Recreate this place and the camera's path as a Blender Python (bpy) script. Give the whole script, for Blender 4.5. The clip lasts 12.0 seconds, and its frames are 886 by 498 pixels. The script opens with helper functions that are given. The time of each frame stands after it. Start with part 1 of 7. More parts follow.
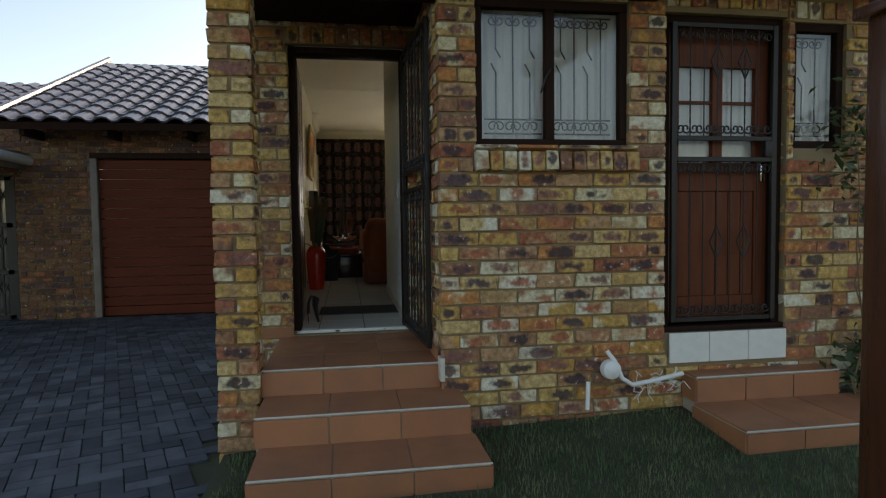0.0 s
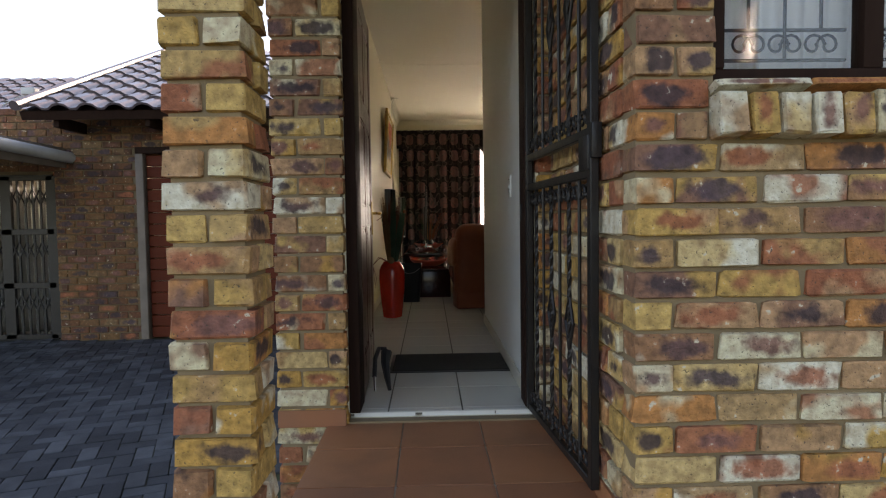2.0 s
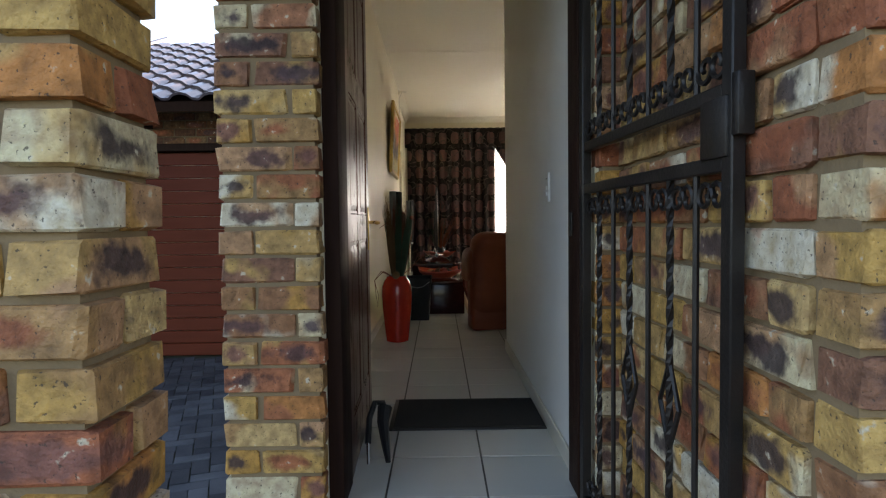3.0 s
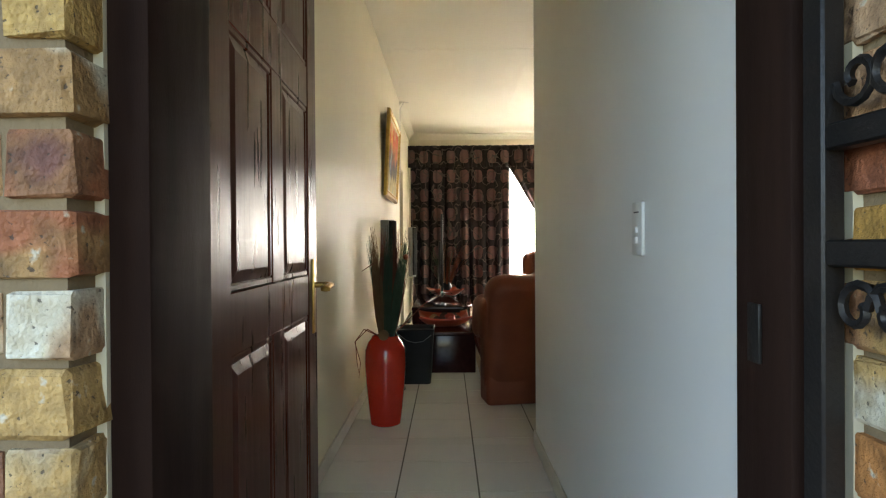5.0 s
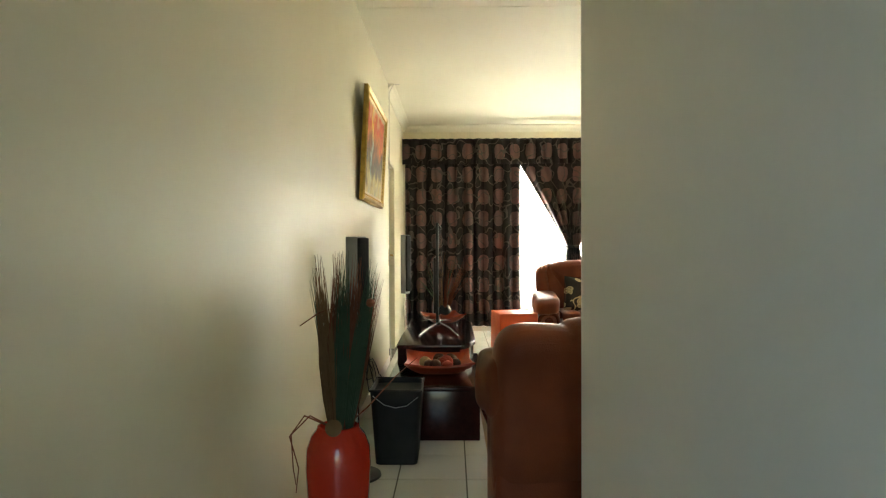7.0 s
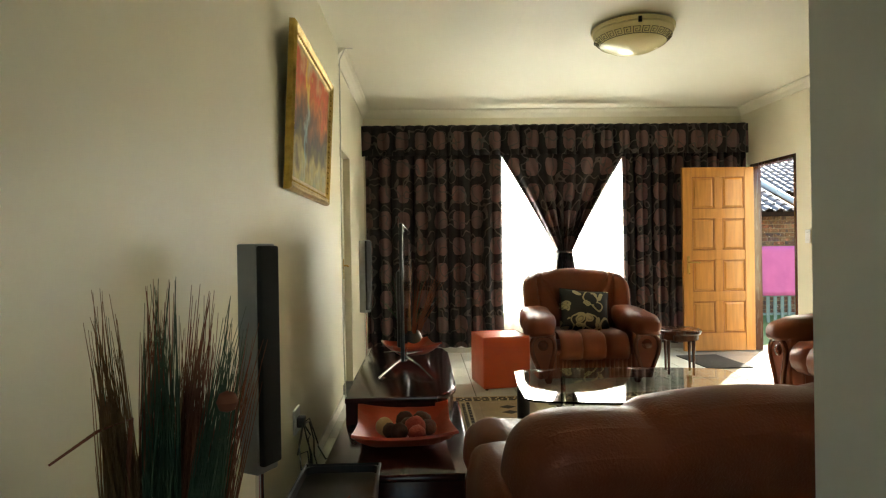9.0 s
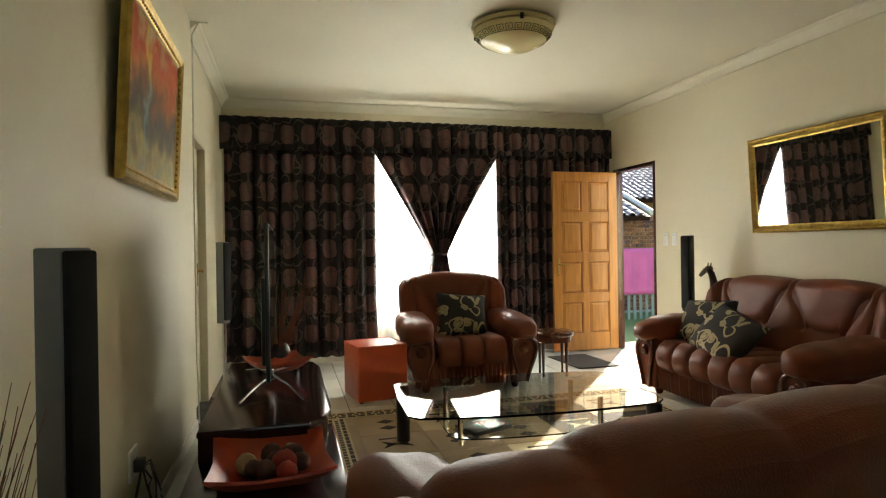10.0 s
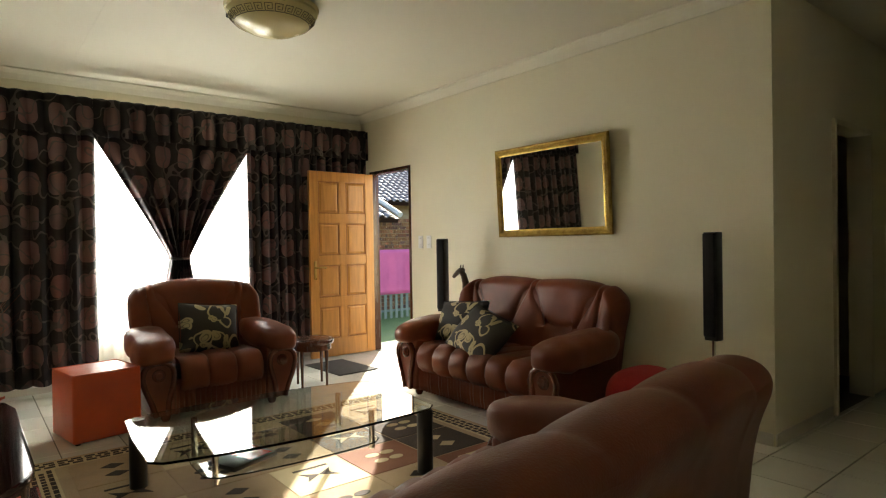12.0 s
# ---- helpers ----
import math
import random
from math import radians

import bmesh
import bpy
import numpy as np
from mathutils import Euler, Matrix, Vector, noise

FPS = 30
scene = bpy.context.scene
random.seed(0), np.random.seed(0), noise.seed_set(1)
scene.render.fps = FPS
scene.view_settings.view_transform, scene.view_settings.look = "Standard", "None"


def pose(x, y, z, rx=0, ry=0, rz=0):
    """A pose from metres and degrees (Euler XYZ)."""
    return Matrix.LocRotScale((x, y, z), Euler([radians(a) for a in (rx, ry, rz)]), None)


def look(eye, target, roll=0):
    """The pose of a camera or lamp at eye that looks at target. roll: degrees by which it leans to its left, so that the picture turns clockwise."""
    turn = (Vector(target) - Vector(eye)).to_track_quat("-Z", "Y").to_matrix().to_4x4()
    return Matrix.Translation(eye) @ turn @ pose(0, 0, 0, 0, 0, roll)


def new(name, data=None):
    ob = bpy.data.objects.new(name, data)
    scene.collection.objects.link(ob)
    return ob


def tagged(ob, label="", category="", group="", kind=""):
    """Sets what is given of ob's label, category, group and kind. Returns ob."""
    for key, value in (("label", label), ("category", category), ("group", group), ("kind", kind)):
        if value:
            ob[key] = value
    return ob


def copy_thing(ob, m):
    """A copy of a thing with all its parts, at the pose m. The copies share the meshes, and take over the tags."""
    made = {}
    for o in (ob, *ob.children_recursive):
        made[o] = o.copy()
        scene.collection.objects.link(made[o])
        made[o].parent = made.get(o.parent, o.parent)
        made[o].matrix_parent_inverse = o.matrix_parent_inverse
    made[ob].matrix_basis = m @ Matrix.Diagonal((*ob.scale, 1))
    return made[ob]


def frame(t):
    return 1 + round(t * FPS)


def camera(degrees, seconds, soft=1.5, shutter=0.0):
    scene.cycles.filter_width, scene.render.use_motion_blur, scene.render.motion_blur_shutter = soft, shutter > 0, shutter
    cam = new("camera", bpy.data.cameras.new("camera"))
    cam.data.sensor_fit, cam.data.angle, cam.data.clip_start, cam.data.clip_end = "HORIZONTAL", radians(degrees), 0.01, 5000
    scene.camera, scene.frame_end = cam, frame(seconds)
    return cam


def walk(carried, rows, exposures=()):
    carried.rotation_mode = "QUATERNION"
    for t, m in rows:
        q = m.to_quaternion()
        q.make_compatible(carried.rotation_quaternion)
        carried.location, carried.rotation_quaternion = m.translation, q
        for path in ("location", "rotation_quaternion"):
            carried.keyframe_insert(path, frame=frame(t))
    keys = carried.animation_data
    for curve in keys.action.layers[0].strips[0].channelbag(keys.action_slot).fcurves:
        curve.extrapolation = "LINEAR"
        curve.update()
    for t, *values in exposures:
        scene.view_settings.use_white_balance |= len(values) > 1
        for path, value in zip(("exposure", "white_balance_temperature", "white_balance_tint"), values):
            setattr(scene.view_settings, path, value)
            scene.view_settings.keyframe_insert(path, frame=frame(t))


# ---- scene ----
cam = camera(73.5, 12.0, 1.2)
PATH = [
    (0, (1.253, -0.05, 1.456), (1.572, 1.922, 1.359), -0.7),
    (0.5, (1.253, 0.423, 1.476), (1.466, 2.41, 1.38), -0.7),
    (1, (1.257, 0.865, 1.48), (1.39, 2.859, 1.385), -0.7),
    (1.5, (1.253, 1.313, 1.503), (1.322, 3.309, 1.409), -0.9),
    (2, (1.231, 1.738, 1.526), (1.277, 3.735, 1.431), -0.8),
    (2.5, (1.251, 2.17, 1.549), (1.272, 4.167, 1.453), -0.8),
    (3, (1.22, 2.539, 1.567), (1.233, 4.537, 1.481), -0.7),
    (5, (1.251, 3.737, 1.682), (1.235, 5.737, 1.669), -0.4),
    (5.5, (1.264, 3.966, 1.754), (1.248, 5.966, 1.74), -0.4),
    (6, (1.283, 4.271, 1.786), (1.265, 6.271, 1.77), -0.3),
    (6.5, (1.292, 4.639, 1.804), (1.263, 6.639, 1.786), -0.2),
    (7, (1.309, 4.991, 1.831), (1.277, 6.991, 1.811), -0.2),
    (8.8, (1.301, 6.147, 1.844), (1.326, 8.147, 1.84), -0.9),
    (9, (1.313, 6.222, 1.845), (1.38, 8.221, 1.841), -0.9),
    (9.5, (1.321, 6.425, 1.858), (1.579, 8.409, 1.849), -0.8),
    (10, (1.289, 6.542, 1.853), (1.796, 8.476, 1.848), -0.9),
    (10.5, (1.264, 6.615, 1.868), (2.017, 8.467, 1.857), -0.8),
    (11, (1.267, 6.684, 1.867), (2.218, 8.443, 1.853), -0.8),
    (11.5, (1.28, 6.738, 1.882), (2.408, 8.39, 1.865), -0.9),
    (12, (1.296, 6.824, 1.88), (2.551, 8.381, 1.862), -0.9),
]
EXPOSURE = [(0.0, 0.82, 7750, 11), (1.0, 1.22, 8100, 18), (2.2, 1.78, 7850, 20), (3.2, 1.92, 7150, 16), (4.8, 2.8, 7300, 12), (5.5, 3.25, 6950, 11), (7.0, 3.15, 7250, 2), (9.0, 2.5, 7000, 2), (9.6, 2.1, 7000, 4), (12.0, 1.95, 6900, 6)]
walk(cam, [(t, look(eye, target, roll)) for t, eye, target, roll in PATH], EXPOSURE)


# ---- world, sun and exposure ----
SUN_AZ, SUN_EL = (0.635, 0.772), radians(25)
world = bpy.data.worlds.new("world")
scene.world = world
world.use_nodes = True
wn = world.node_tree.nodes
sky = wn.new("ShaderNodeTexSky")
sky.sky_type = "NISHITA"
sky.sun_disc = False
sky.sun_elevation = SUN_EL
sky.sun_rotation = math.atan2(SUN_AZ[0], SUN_AZ[1])
sky.air_density, sky.dust_density = 1.0, 1.5
wn["Background"].inputs["Strength"].default_value = 0.15
world.node_tree.links.new(sky.outputs[0], wn["Background"].inputs[0])
sun = new("sun", bpy.data.lights.new("sun", "SUN"))
sun.data.energy, sun.data.angle, sun.data.color = 5.0, radians(0.5), (1.0, 0.94, 0.84)
sun_dir = Vector((SUN_AZ[0] * math.cos(SUN_EL), SUN_AZ[1] * math.cos(SUN_EL), math.sin(SUN_EL)))
sun.matrix_world = look(tuple(sun_dir * 30), (0, 0, 0))

# daylight of the sky in the openings of the living room
for nm, at_, to_, w_, h_, watts in (("window_daylight", (2.80, 13.12, 2.0), (2.80, 8.0, 1.0), 1.6, 1.6, 50),):
    la = new(nm, bpy.data.lights.new(nm, "AREA"))
    la.data.shape, la.data.size, la.data.size_y, la.data.energy, la.data.color = "RECTANGLE", w_, h_, watts, (0.95, 0.97, 1.0)
    la.matrix_world = look(at_, to_)

# ---- materials ----
def nodes_of(name):
    m = bpy.data.materials.new(name)
    m.use_nodes = True
    t = m.node_tree
    return m, t.nodes, t.links, t.nodes["Principled BSDF"]


def mat(name, c1, c2=None, scale=6.0, rough=0.6, metal=0.0, bump=0.15, bscale=80.0, coat=0.0, rvar=0.12, spec=0.5, world_space=False, stretch=None, sheen=0.0):
    """A surface with colour that drifts between c1 and c2 at two scales, uneven gloss and a fine relief."""
    m, n, l, p = nodes_of(name)
    c2 = c2 or tuple(c * 0.8 for c in c1)
    tc = n.new("ShaderNodeTexCoord")
    co = tc.outputs["Object"]
    if world_space:
        co = n.new("ShaderNodeNewGeometry").outputs["Position"]
    if stretch:
        mp = n.new("ShaderNodeMapping")
        mp.inputs["Scale"].default_value = stretch
        l.new(co, mp.inputs["Vector"])
        co = mp.outputs[0]
    a, b = n.new("ShaderNodeTexNoise"), n.new("ShaderNodeTexNoise")
    a.inputs["Scale"].default_value, b.inputs["Scale"].default_value = scale, bscale
    a.inputs["Detail"].default_value, b.inputs["Detail"].default_value = 5, 4
    l.new(co, a.inputs["Vector"]), l.new(co, b.inputs["Vector"])
    mix = n.new("ShaderNodeMix")
    mix.data_type = "RGBA"
    mix.inputs["A"].default_value, mix.inputs["B"].default_value = (*c1, 1), (*c2, 1)
    add = n.new("ShaderNodeMath")
    add.operation = "MULTIPLY_ADD"
    add.inputs[1].default_value, add.use_clamp = 2.2, True
    l.new(a.outputs["Fac"], add.inputs[0])
    add.inputs[2].default_value = -0.8
    fine = n.new("ShaderNodeMath")
    fine.operation = "MULTIPLY_ADD"
    fine.inputs[1].default_value = 0.35
    fine.use_clamp = True
    l.new(b.outputs["Fac"], fine.inputs[0])
    sub = n.new("ShaderNodeMath")
    sub.operation = "SUBTRACT"
    sub.inputs[1].default_value = 0.17
    l.new(add.outputs[0], sub.inputs[0])
    l.new(sub.outputs[0], fine.inputs[2])
    l.new(fine.outputs[0], mix.inputs["Factor"])
    l.new(mix.outputs["Result"], p.inputs["Base Color"])
    rr = n.new("ShaderNodeMapRange")
    rr.inputs["To Min"].default_value, rr.inputs["To Max"].default_value = max(0.02, rough - rvar), min(1, rough + rvar)
    l.new(a.outputs["Fac"], rr.inputs["Value"])
    l.new(rr.outputs[0], p.inputs["Roughness"])
    p.inputs["Metallic"].default_value = metal
    p.inputs["Specular IOR Level"].default_value = spec
    p.inputs["Coat Weight"].default_value = coat
    p.inputs["Coat Roughness"].default_value = 0.12
    p.inputs["Sheen Weight"].default_value = sheen
    if bump:
        bp = n.new("ShaderNodeBump")
        bp.inputs["Strength"].default_value, bp.inputs["Distance"].default_value = bump, 0.004
        l.new(b.outputs["Fac"], bp.inputs["Height"])
        l.new(bp.outputs[0], p.inputs["Normal"])
    return m


def ramp(n, stops, constant=False):
    r = n.new("ShaderNodeValToRGB")
    if constant:
        r.color_ramp.interpolation = "CONSTANT"
    e = r.color_ramp.elements
    while len(e) < len(stops):
        e.new(0.5)
    for k, (pos, c) in enumerate(stops):
        e[k].position, e[k].color = pos, (*c, 1)
    return r


def brick_mat(name, island, tones):
    """Yellow-brown clinker face brick: each brick its own shade, with a burnt purple heart on some and pitted faces."""
    m, n, l, p = nodes_of(name)
    if island:
        geo = n.new("ShaderNodeNewGeometry")
        rnd, co = geo.outputs["Random Per Island"], geo.outputs["Position"]
    else:
        rnd = n.new("ShaderNodeObjectInfo").outputs["Random"]
        co = n.new("ShaderNodeTexCoord").outputs["Object"]
    r = ramp(n, [(k / len(tones), c) for k, c in enumerate(tones)], True)
    l.new(rnd, r.inputs[0])
    end = ramp(n, [(k / len(tones), c) for k, c in enumerate(tones)], True)
    off = n.new("ShaderNodeVectorMath")
    off.operation = "MULTIPLY_ADD"
    off.inputs[1].default_value = (1, 1, 1)
    l.new(n.new("ShaderNodeNewGeometry").outputs["Position"], off.inputs[0])
    sc = n.new("ShaderNodeMath")
    sc.operation = "MULTIPLY"
    sc.inputs[1].default_value = 57.0
    l.new(rnd, sc.inputs[0])
    l.new(sc.outputs[0], off.inputs[2])
    a, b, c = (n.new("ShaderNodeTexNoise") for _ in range(3))
    for t, s, d in ((a, 9, 3), (b, 34, 5), (c, 130, 4)):
        t.inputs["Scale"].default_value, t.inputs["Detail"].default_value = s, d
        l.new(off.outputs[0], t.inputs["Vector"])
    def op(kind, *args):
        q = n.new("ShaderNodeMath")
        q.operation = kind
        for k, v in enumerate(args):
            if isinstance(v, (int, float)):
                q.inputs[k].default_value = v
            else:
                l.new(v, q.inputs[k])
        return q.outputs[0]
    heart = n.new("ShaderNodeMapRange")
    l.new(a.outputs["Fac"], heart.inputs["Value"])
    heart.inputs["From Min"].default_value, heart.inputs["From Max"].default_value, heart.inputs["To Max"].default_value = 0.52, 0.66, 0.9
    amount = heart.outputs[0]
    if not island:
        sep = n.new("ShaderNodeSeparateXYZ")
        l.new(co, sep.inputs[0])
        jit = op("MULTIPLY_ADD", op("FRACT", op("MULTIPLY", rnd, 41.7)), 0.36, -0.18)
        dx, dz = op("MULTIPLY", op("ADD", sep.outputs["X"], jit), 2.3), op("MULTIPLY", sep.outputs["Z"], 2.2)
        d = op("ADD", op("SQRT", op("ADD", op("MULTIPLY", dx, dx), op("MULTIPLY", dz, dz))), op("ADD", op("MULTIPLY_ADD", a.outputs["Fac"], 2.2, -1.1), op("MULTIPLY_ADD", b.outputs["Fac"], 1.0, -0.5)))
        heart.inputs["From Min"].default_value, heart.inputs["From Max"].default_value = 0.95, 0.5
        l.new(d, heart.inputs["Value"])
        amount = op("MULTIPLY", heart.outputs[0], op("LESS_THAN", op("FRACT", op("MULTIPLY", rnd, 17.3)), 0.62))
    patch = n.new("ShaderNodeTexNoise")
    patch.inputs["Scale"].default_value, patch.inputs["Detail"].default_value = 6.5, 2.5
    l.new(off.outputs[0], patch.inputs["Vector"])
    share = n.new("ShaderNodeMapRange")
    share.inputs["From Min"].default_value, share.inputs["From Max"].default_value, share.inputs["To Max"].default_value = 0.5, 0.58, 0.9
    l.new(patch.outputs["Fac"], share.inputs["Value"])
    l.new(op("FRACT", op("MULTIPLY", rnd, 7.77)), end.inputs[0])
    m0 = n.new("ShaderNodeMix")
    m0.data_type = "RGBA"
    l.new(share.outputs[0], m0.inputs["Factor"])
    l.new(r.outputs[0], m0.inputs["A"]), l.new(end.outputs[0], m0.inputs["B"])
    burnt = ramp(n, [(0.0, (0.048, 0.030, 0.036)), (0.34, (0.115, 0.058, 0.056)), (0.55, (0.36, 0.115, 0.055)), (0.72, (0.22, 0.095, 0.075)), (0.86, (0.075, 0.048, 0.06))], True)
    l.new(op("FRACT", op("MULTIPLY", rnd, 29.1)), burnt.inputs[0])
    m1 = n.new("ShaderNodeMix")
    m1.data_type = "RGBA"
    l.new(burnt.outputs[0], m1.inputs["B"])
    l.new(amount, m1.inputs["Factor"])
    l.new(m0.outputs["Result"], m1.inputs["A"])
    m2 = n.new("ShaderNodeMix")
    m2.data_type, m2.blend_type = "RGBA", "OVERLAY"
    m2.inputs["Factor"].default_value = 0.95
    l.new(m1.outputs["Result"], m2.inputs["A"])
    l.new(b.outputs["Fac"], m2.inputs["B"])
    pits = n.new("ShaderNodeMapRange")
    pits.inputs["From Min"].default_value, pits.inputs["From Max"].default_value = 0.66, 0.72
    l.new(b.outputs["Fac"], pits.inputs["Value"])
    m3 = n.new("ShaderNodeMix")
    m3.data_type = "RGBA"
    m3.inputs["B"].default_value = (0.62, 0.55, 0.42, 1)
    l.new(pits.outputs[0], m3.inputs["Factor"])
    l.new(m2.outputs["Result"], m3.inputs["A"])
    holes = n.new("ShaderNodeMapRange")
    holes.inputs["From Min"].default_value, holes.inputs["From Max"].default_value, holes.inputs["To Max"].default_value = 0.36, 0.31, 0.8
    l.new(c.outputs["Fac"], holes.inputs["Value"])
    m4 = n.new("ShaderNodeMix")
    m4.data_type = "RGBA"
    m4.inputs["B"].default_value = (0.06, 0.045, 0.035, 1)
    l.new(holes.outputs[0], m4.inputs["Factor"])
    l.new(m3.outputs["Result"], m4.inputs["A"])
    l.new(m4.outputs["Result"], p.inputs["Base Color"])
    p.inputs["Roughness"].default_value = 0.82
    bp = n.new("ShaderNodeBump")
    bp.inputs["Strength"].default_value, bp.inputs["Distance"].default_value = 0.9, 0.006
    mm = n.new("ShaderNodeMath")
    mm.operation = "ADD"
    l.new(b.outputs["Fac"], mm.inputs[0]), l.new(c.outputs["Fac"], mm.inputs[1])
    l.new(mm.outputs[0], bp.inputs["Height"])
    l.new(bp.outputs[0], p.inputs["Normal"])
    return m


def piece_mat(name, c1, c2, rough=0.5, bump=0.2, bscale=90.0, island=False, dirt=None, coat=0.0, mottle=0.55, wear=0.13):
    """For tiles and pavers: each piece its own shade between c1 and c2, with mottling over it."""
    m, n, l, p = nodes_of(name)
    geo = n.new("ShaderNodeNewGeometry")
    rnd = geo.outputs["Random Per Island"] if island else n.new("ShaderNodeObjectInfo").outputs["Random"]
    mix = n.new("ShaderNodeMix")
    mix.data_type = "RGBA"
    mix.inputs["A"].default_value, mix.inputs["B"].default_value = (*c1, 1), (*c2, 1)
    l.new(rnd, mix.inputs["Factor"])
    a, b = n.new("ShaderNodeTexNoise"), n.new("ShaderNodeTexNoise")
    a.inputs["Scale"].default_value, b.inputs["Scale"].default_value = 4.5, bscale
    a.inputs["Detail"].default_value = 6
    l.new(geo.outputs["Position"], a.inputs["Vector"]), l.new(geo.outputs["Position"], b.inputs["Vector"])
    mr = n.new("ShaderNodeMapRange")
    mr.inputs["From Min"].default_value, mr.inputs["From Max"].default_value = 0.42, 0.75
    mr.inputs["To Max"].default_value = mottle
    l.new(a.outputs["Fac"], mr.inputs["Value"])
    m2 = n.new("ShaderNodeMix")
    m2.data_type = "RGBA"
    m2.inputs["B"].default_value = (*(dirt or tuple(c * 0.55 for c in c1)), 1)
    l.new(mr.outputs[0], m2.inputs["Factor"])
    l.new(mix.outputs["Result"], m2.inputs["A"])
    l.new(m2.outputs["Result"], p.inputs["Base Color"])
    rr = n.new("ShaderNodeMapRange")
    rr.inputs["To Min"].default_value, rr.inputs["To Max"].default_value = rough - wear, rough + wear
    l.new(a.outputs["Fac"], rr.inputs["Value"])
    l.new(rr.outputs[0], p.inputs["Roughness"])
    p.inputs["Coat Weight"].default_value = coat
    bp = n.new("ShaderNodeBump")
    bp.inputs["Strength"].default_value, bp.inputs["Distance"].default_value = bump, 0.003
    l.new(b.outputs["Fac"], bp.inputs["Height"])
    l.new(bp.outputs[0], p.inputs["Normal"])
    return m


def glass_mat(name, rough=0.0, colour=(1, 1, 1), ior=1.45):
    m, n, l, p = nodes_of(name)
    p.inputs["Base Color"].default_value = (*colour, 1)
    p.inputs["Transmission Weight"].default_value = 1.0
    p.inputs["Roughness"].default_value, p.inputs["IOR"].default_value = rough, ior
    return m


def cloth_through(name, colour, share):
    """Thin cloth that lets part of the light through."""
    m, n, l, p = nodes_of(name)
    no = n.new("ShaderNodeTexNoise")
    no.inputs["Scale"].default_value = 240
    tr = n.new("ShaderNodeBsdfTranslucent")
    tr.inputs["Color"].default_value = (*colour, 1)
    p.inputs["Base Color"].default_value = (*colour, 1)
    p.inputs["Roughness"].default_value = 0.9
    bp = n.new("ShaderNodeBump")
    bp.inputs["Strength"].default_value, bp.inputs["Distance"].default_value = 0.3, 0.002
    l.new(no.outputs["Fac"], bp.inputs["Height"])
    l.new(bp.outputs[0], p.inputs["Normal"])
    mx = n.new("ShaderNodeMixShader")
    mx.inputs[0].default_value = share
    l.new(p.outputs[0], mx.inputs[1]), l.new(tr.outputs[0], mx.inputs[2])
    l.new(mx.outputs[0], n["Material Output"].inputs["Surface"])
    return m


TONES = [(0.46, 0.25, 0.06), (0.58, 0.49, 0.31), (0.36, 0.13, 0.06), (0.46, 0.29, 0.11), (0.46, 0.195, 0.06), (0.64, 0.58, 0.44), (0.30, 0.145, 0.07), (0.52, 0.33, 0.11),
         (0.42, 0.24, 0.12), (0.54, 0.37, 0.16), (0.33, 0.11, 0.052), (0.48, 0.29, 0.085), (0.60, 0.52, 0.35), (0.38, 0.22, 0.09), (0.44, 0.25, 0.13), (0.24, 0.115, 0.07)]
# Red-brown tones, darkened to put the far walls' shade into the colour.
SHADED_RED_TONES = [(0.17, 0.068, 0.027), (0.19, 0.092, 0.034), (0.15, 0.054, 0.024), (0.109, 0.046, 0.024), (0.204, 0.116, 0.054), (0.17, 0.075, 0.027), (0.082, 0.037, 0.027), (0.184, 0.085, 0.033)]
BRICK, BRICK_FAR = brick_mat("face_brick", False, TONES), brick_mat("face_brick_red_shaded", True, SHADED_RED_TONES)
MORTAR = mat("mortar", (0.27, 0.195, 0.11), (0.17, 0.125, 0.075), 5, 0.9, bump=0.6, bscale=140, world_space=True)
PLASTER = mat("cream_plaster", (0.74, 0.69, 0.52), (0.695, 0.645, 0.475), 1.3, 0.55, bump=0.12, bscale=45, world_space=True)
PAINT_WHITE = mat("white_plaster", (0.86, 0.86, 0.84), (0.82, 0.82, 0.80), 1.3, 0.5, bump=0.12, bscale=45, world_space=True)
CEILING = mat("ceiling_paint", (0.74, 0.71, 0.58), (0.70, 0.67, 0.545), 0.9, 0.7, bump=0.06, bscale=60, world_space=True)
TERRACOTTA = piece_mat("terracotta_tile", (0.40, 0.165, 0.075), (0.33, 0.13, 0.062), 0.48, 0.25, dirt=(0.20, 0.10, 0.06))
GROUT = mat("grout", (0.42, 0.36, 0.28), (0.28, 0.24, 0.19), 9, 0.9, bump=0.4, world_space=True)
GROUT_DARK = mat("floor_grout", (0.10, 0.09, 0.075), (0.16, 0.15, 0.12), 9, 0.9, bump=0.3, world_space=True)
FLOOR_TILE = piece_mat("floor_tile", (0.66, 0.645, 0.575), (0.60, 0.59, 0.525), 0.26, 0.05, 40, dirt=(0.50, 0.485, 0.42), mottle=0.10, wear=0.015)
PAVER = piece_mat("paver", (0.020, 0.024, 0.032), (0.095, 0.105, 0.122), 0.7, 0.9, 160, dirt=(0.018, 0.02, 0.026), mottle=0.85)
PAVER_FAR = piece_mat("paver_far", (0.020, 0.024, 0.032), (0.095, 0.105, 0.122), 0.7, 0.9, 160, True, dirt=(0.018, 0.02, 0.026), mottle=0.85)
ROOF_TILE = piece_mat("roof_tile", (0.060, 0.045, 0.052), (0.10, 0.078, 0.085), 0.34, 0.3, 70, True, coat=0.6)
WOOD_DARK = mat("dark_varnished_wood", (0.085, 0.028, 0.014), (0.045, 0.014, 0.008), 3, 0.25, bump=0.2, bscale=30, coat=0.3, stretch=(14, 14, 1.2))
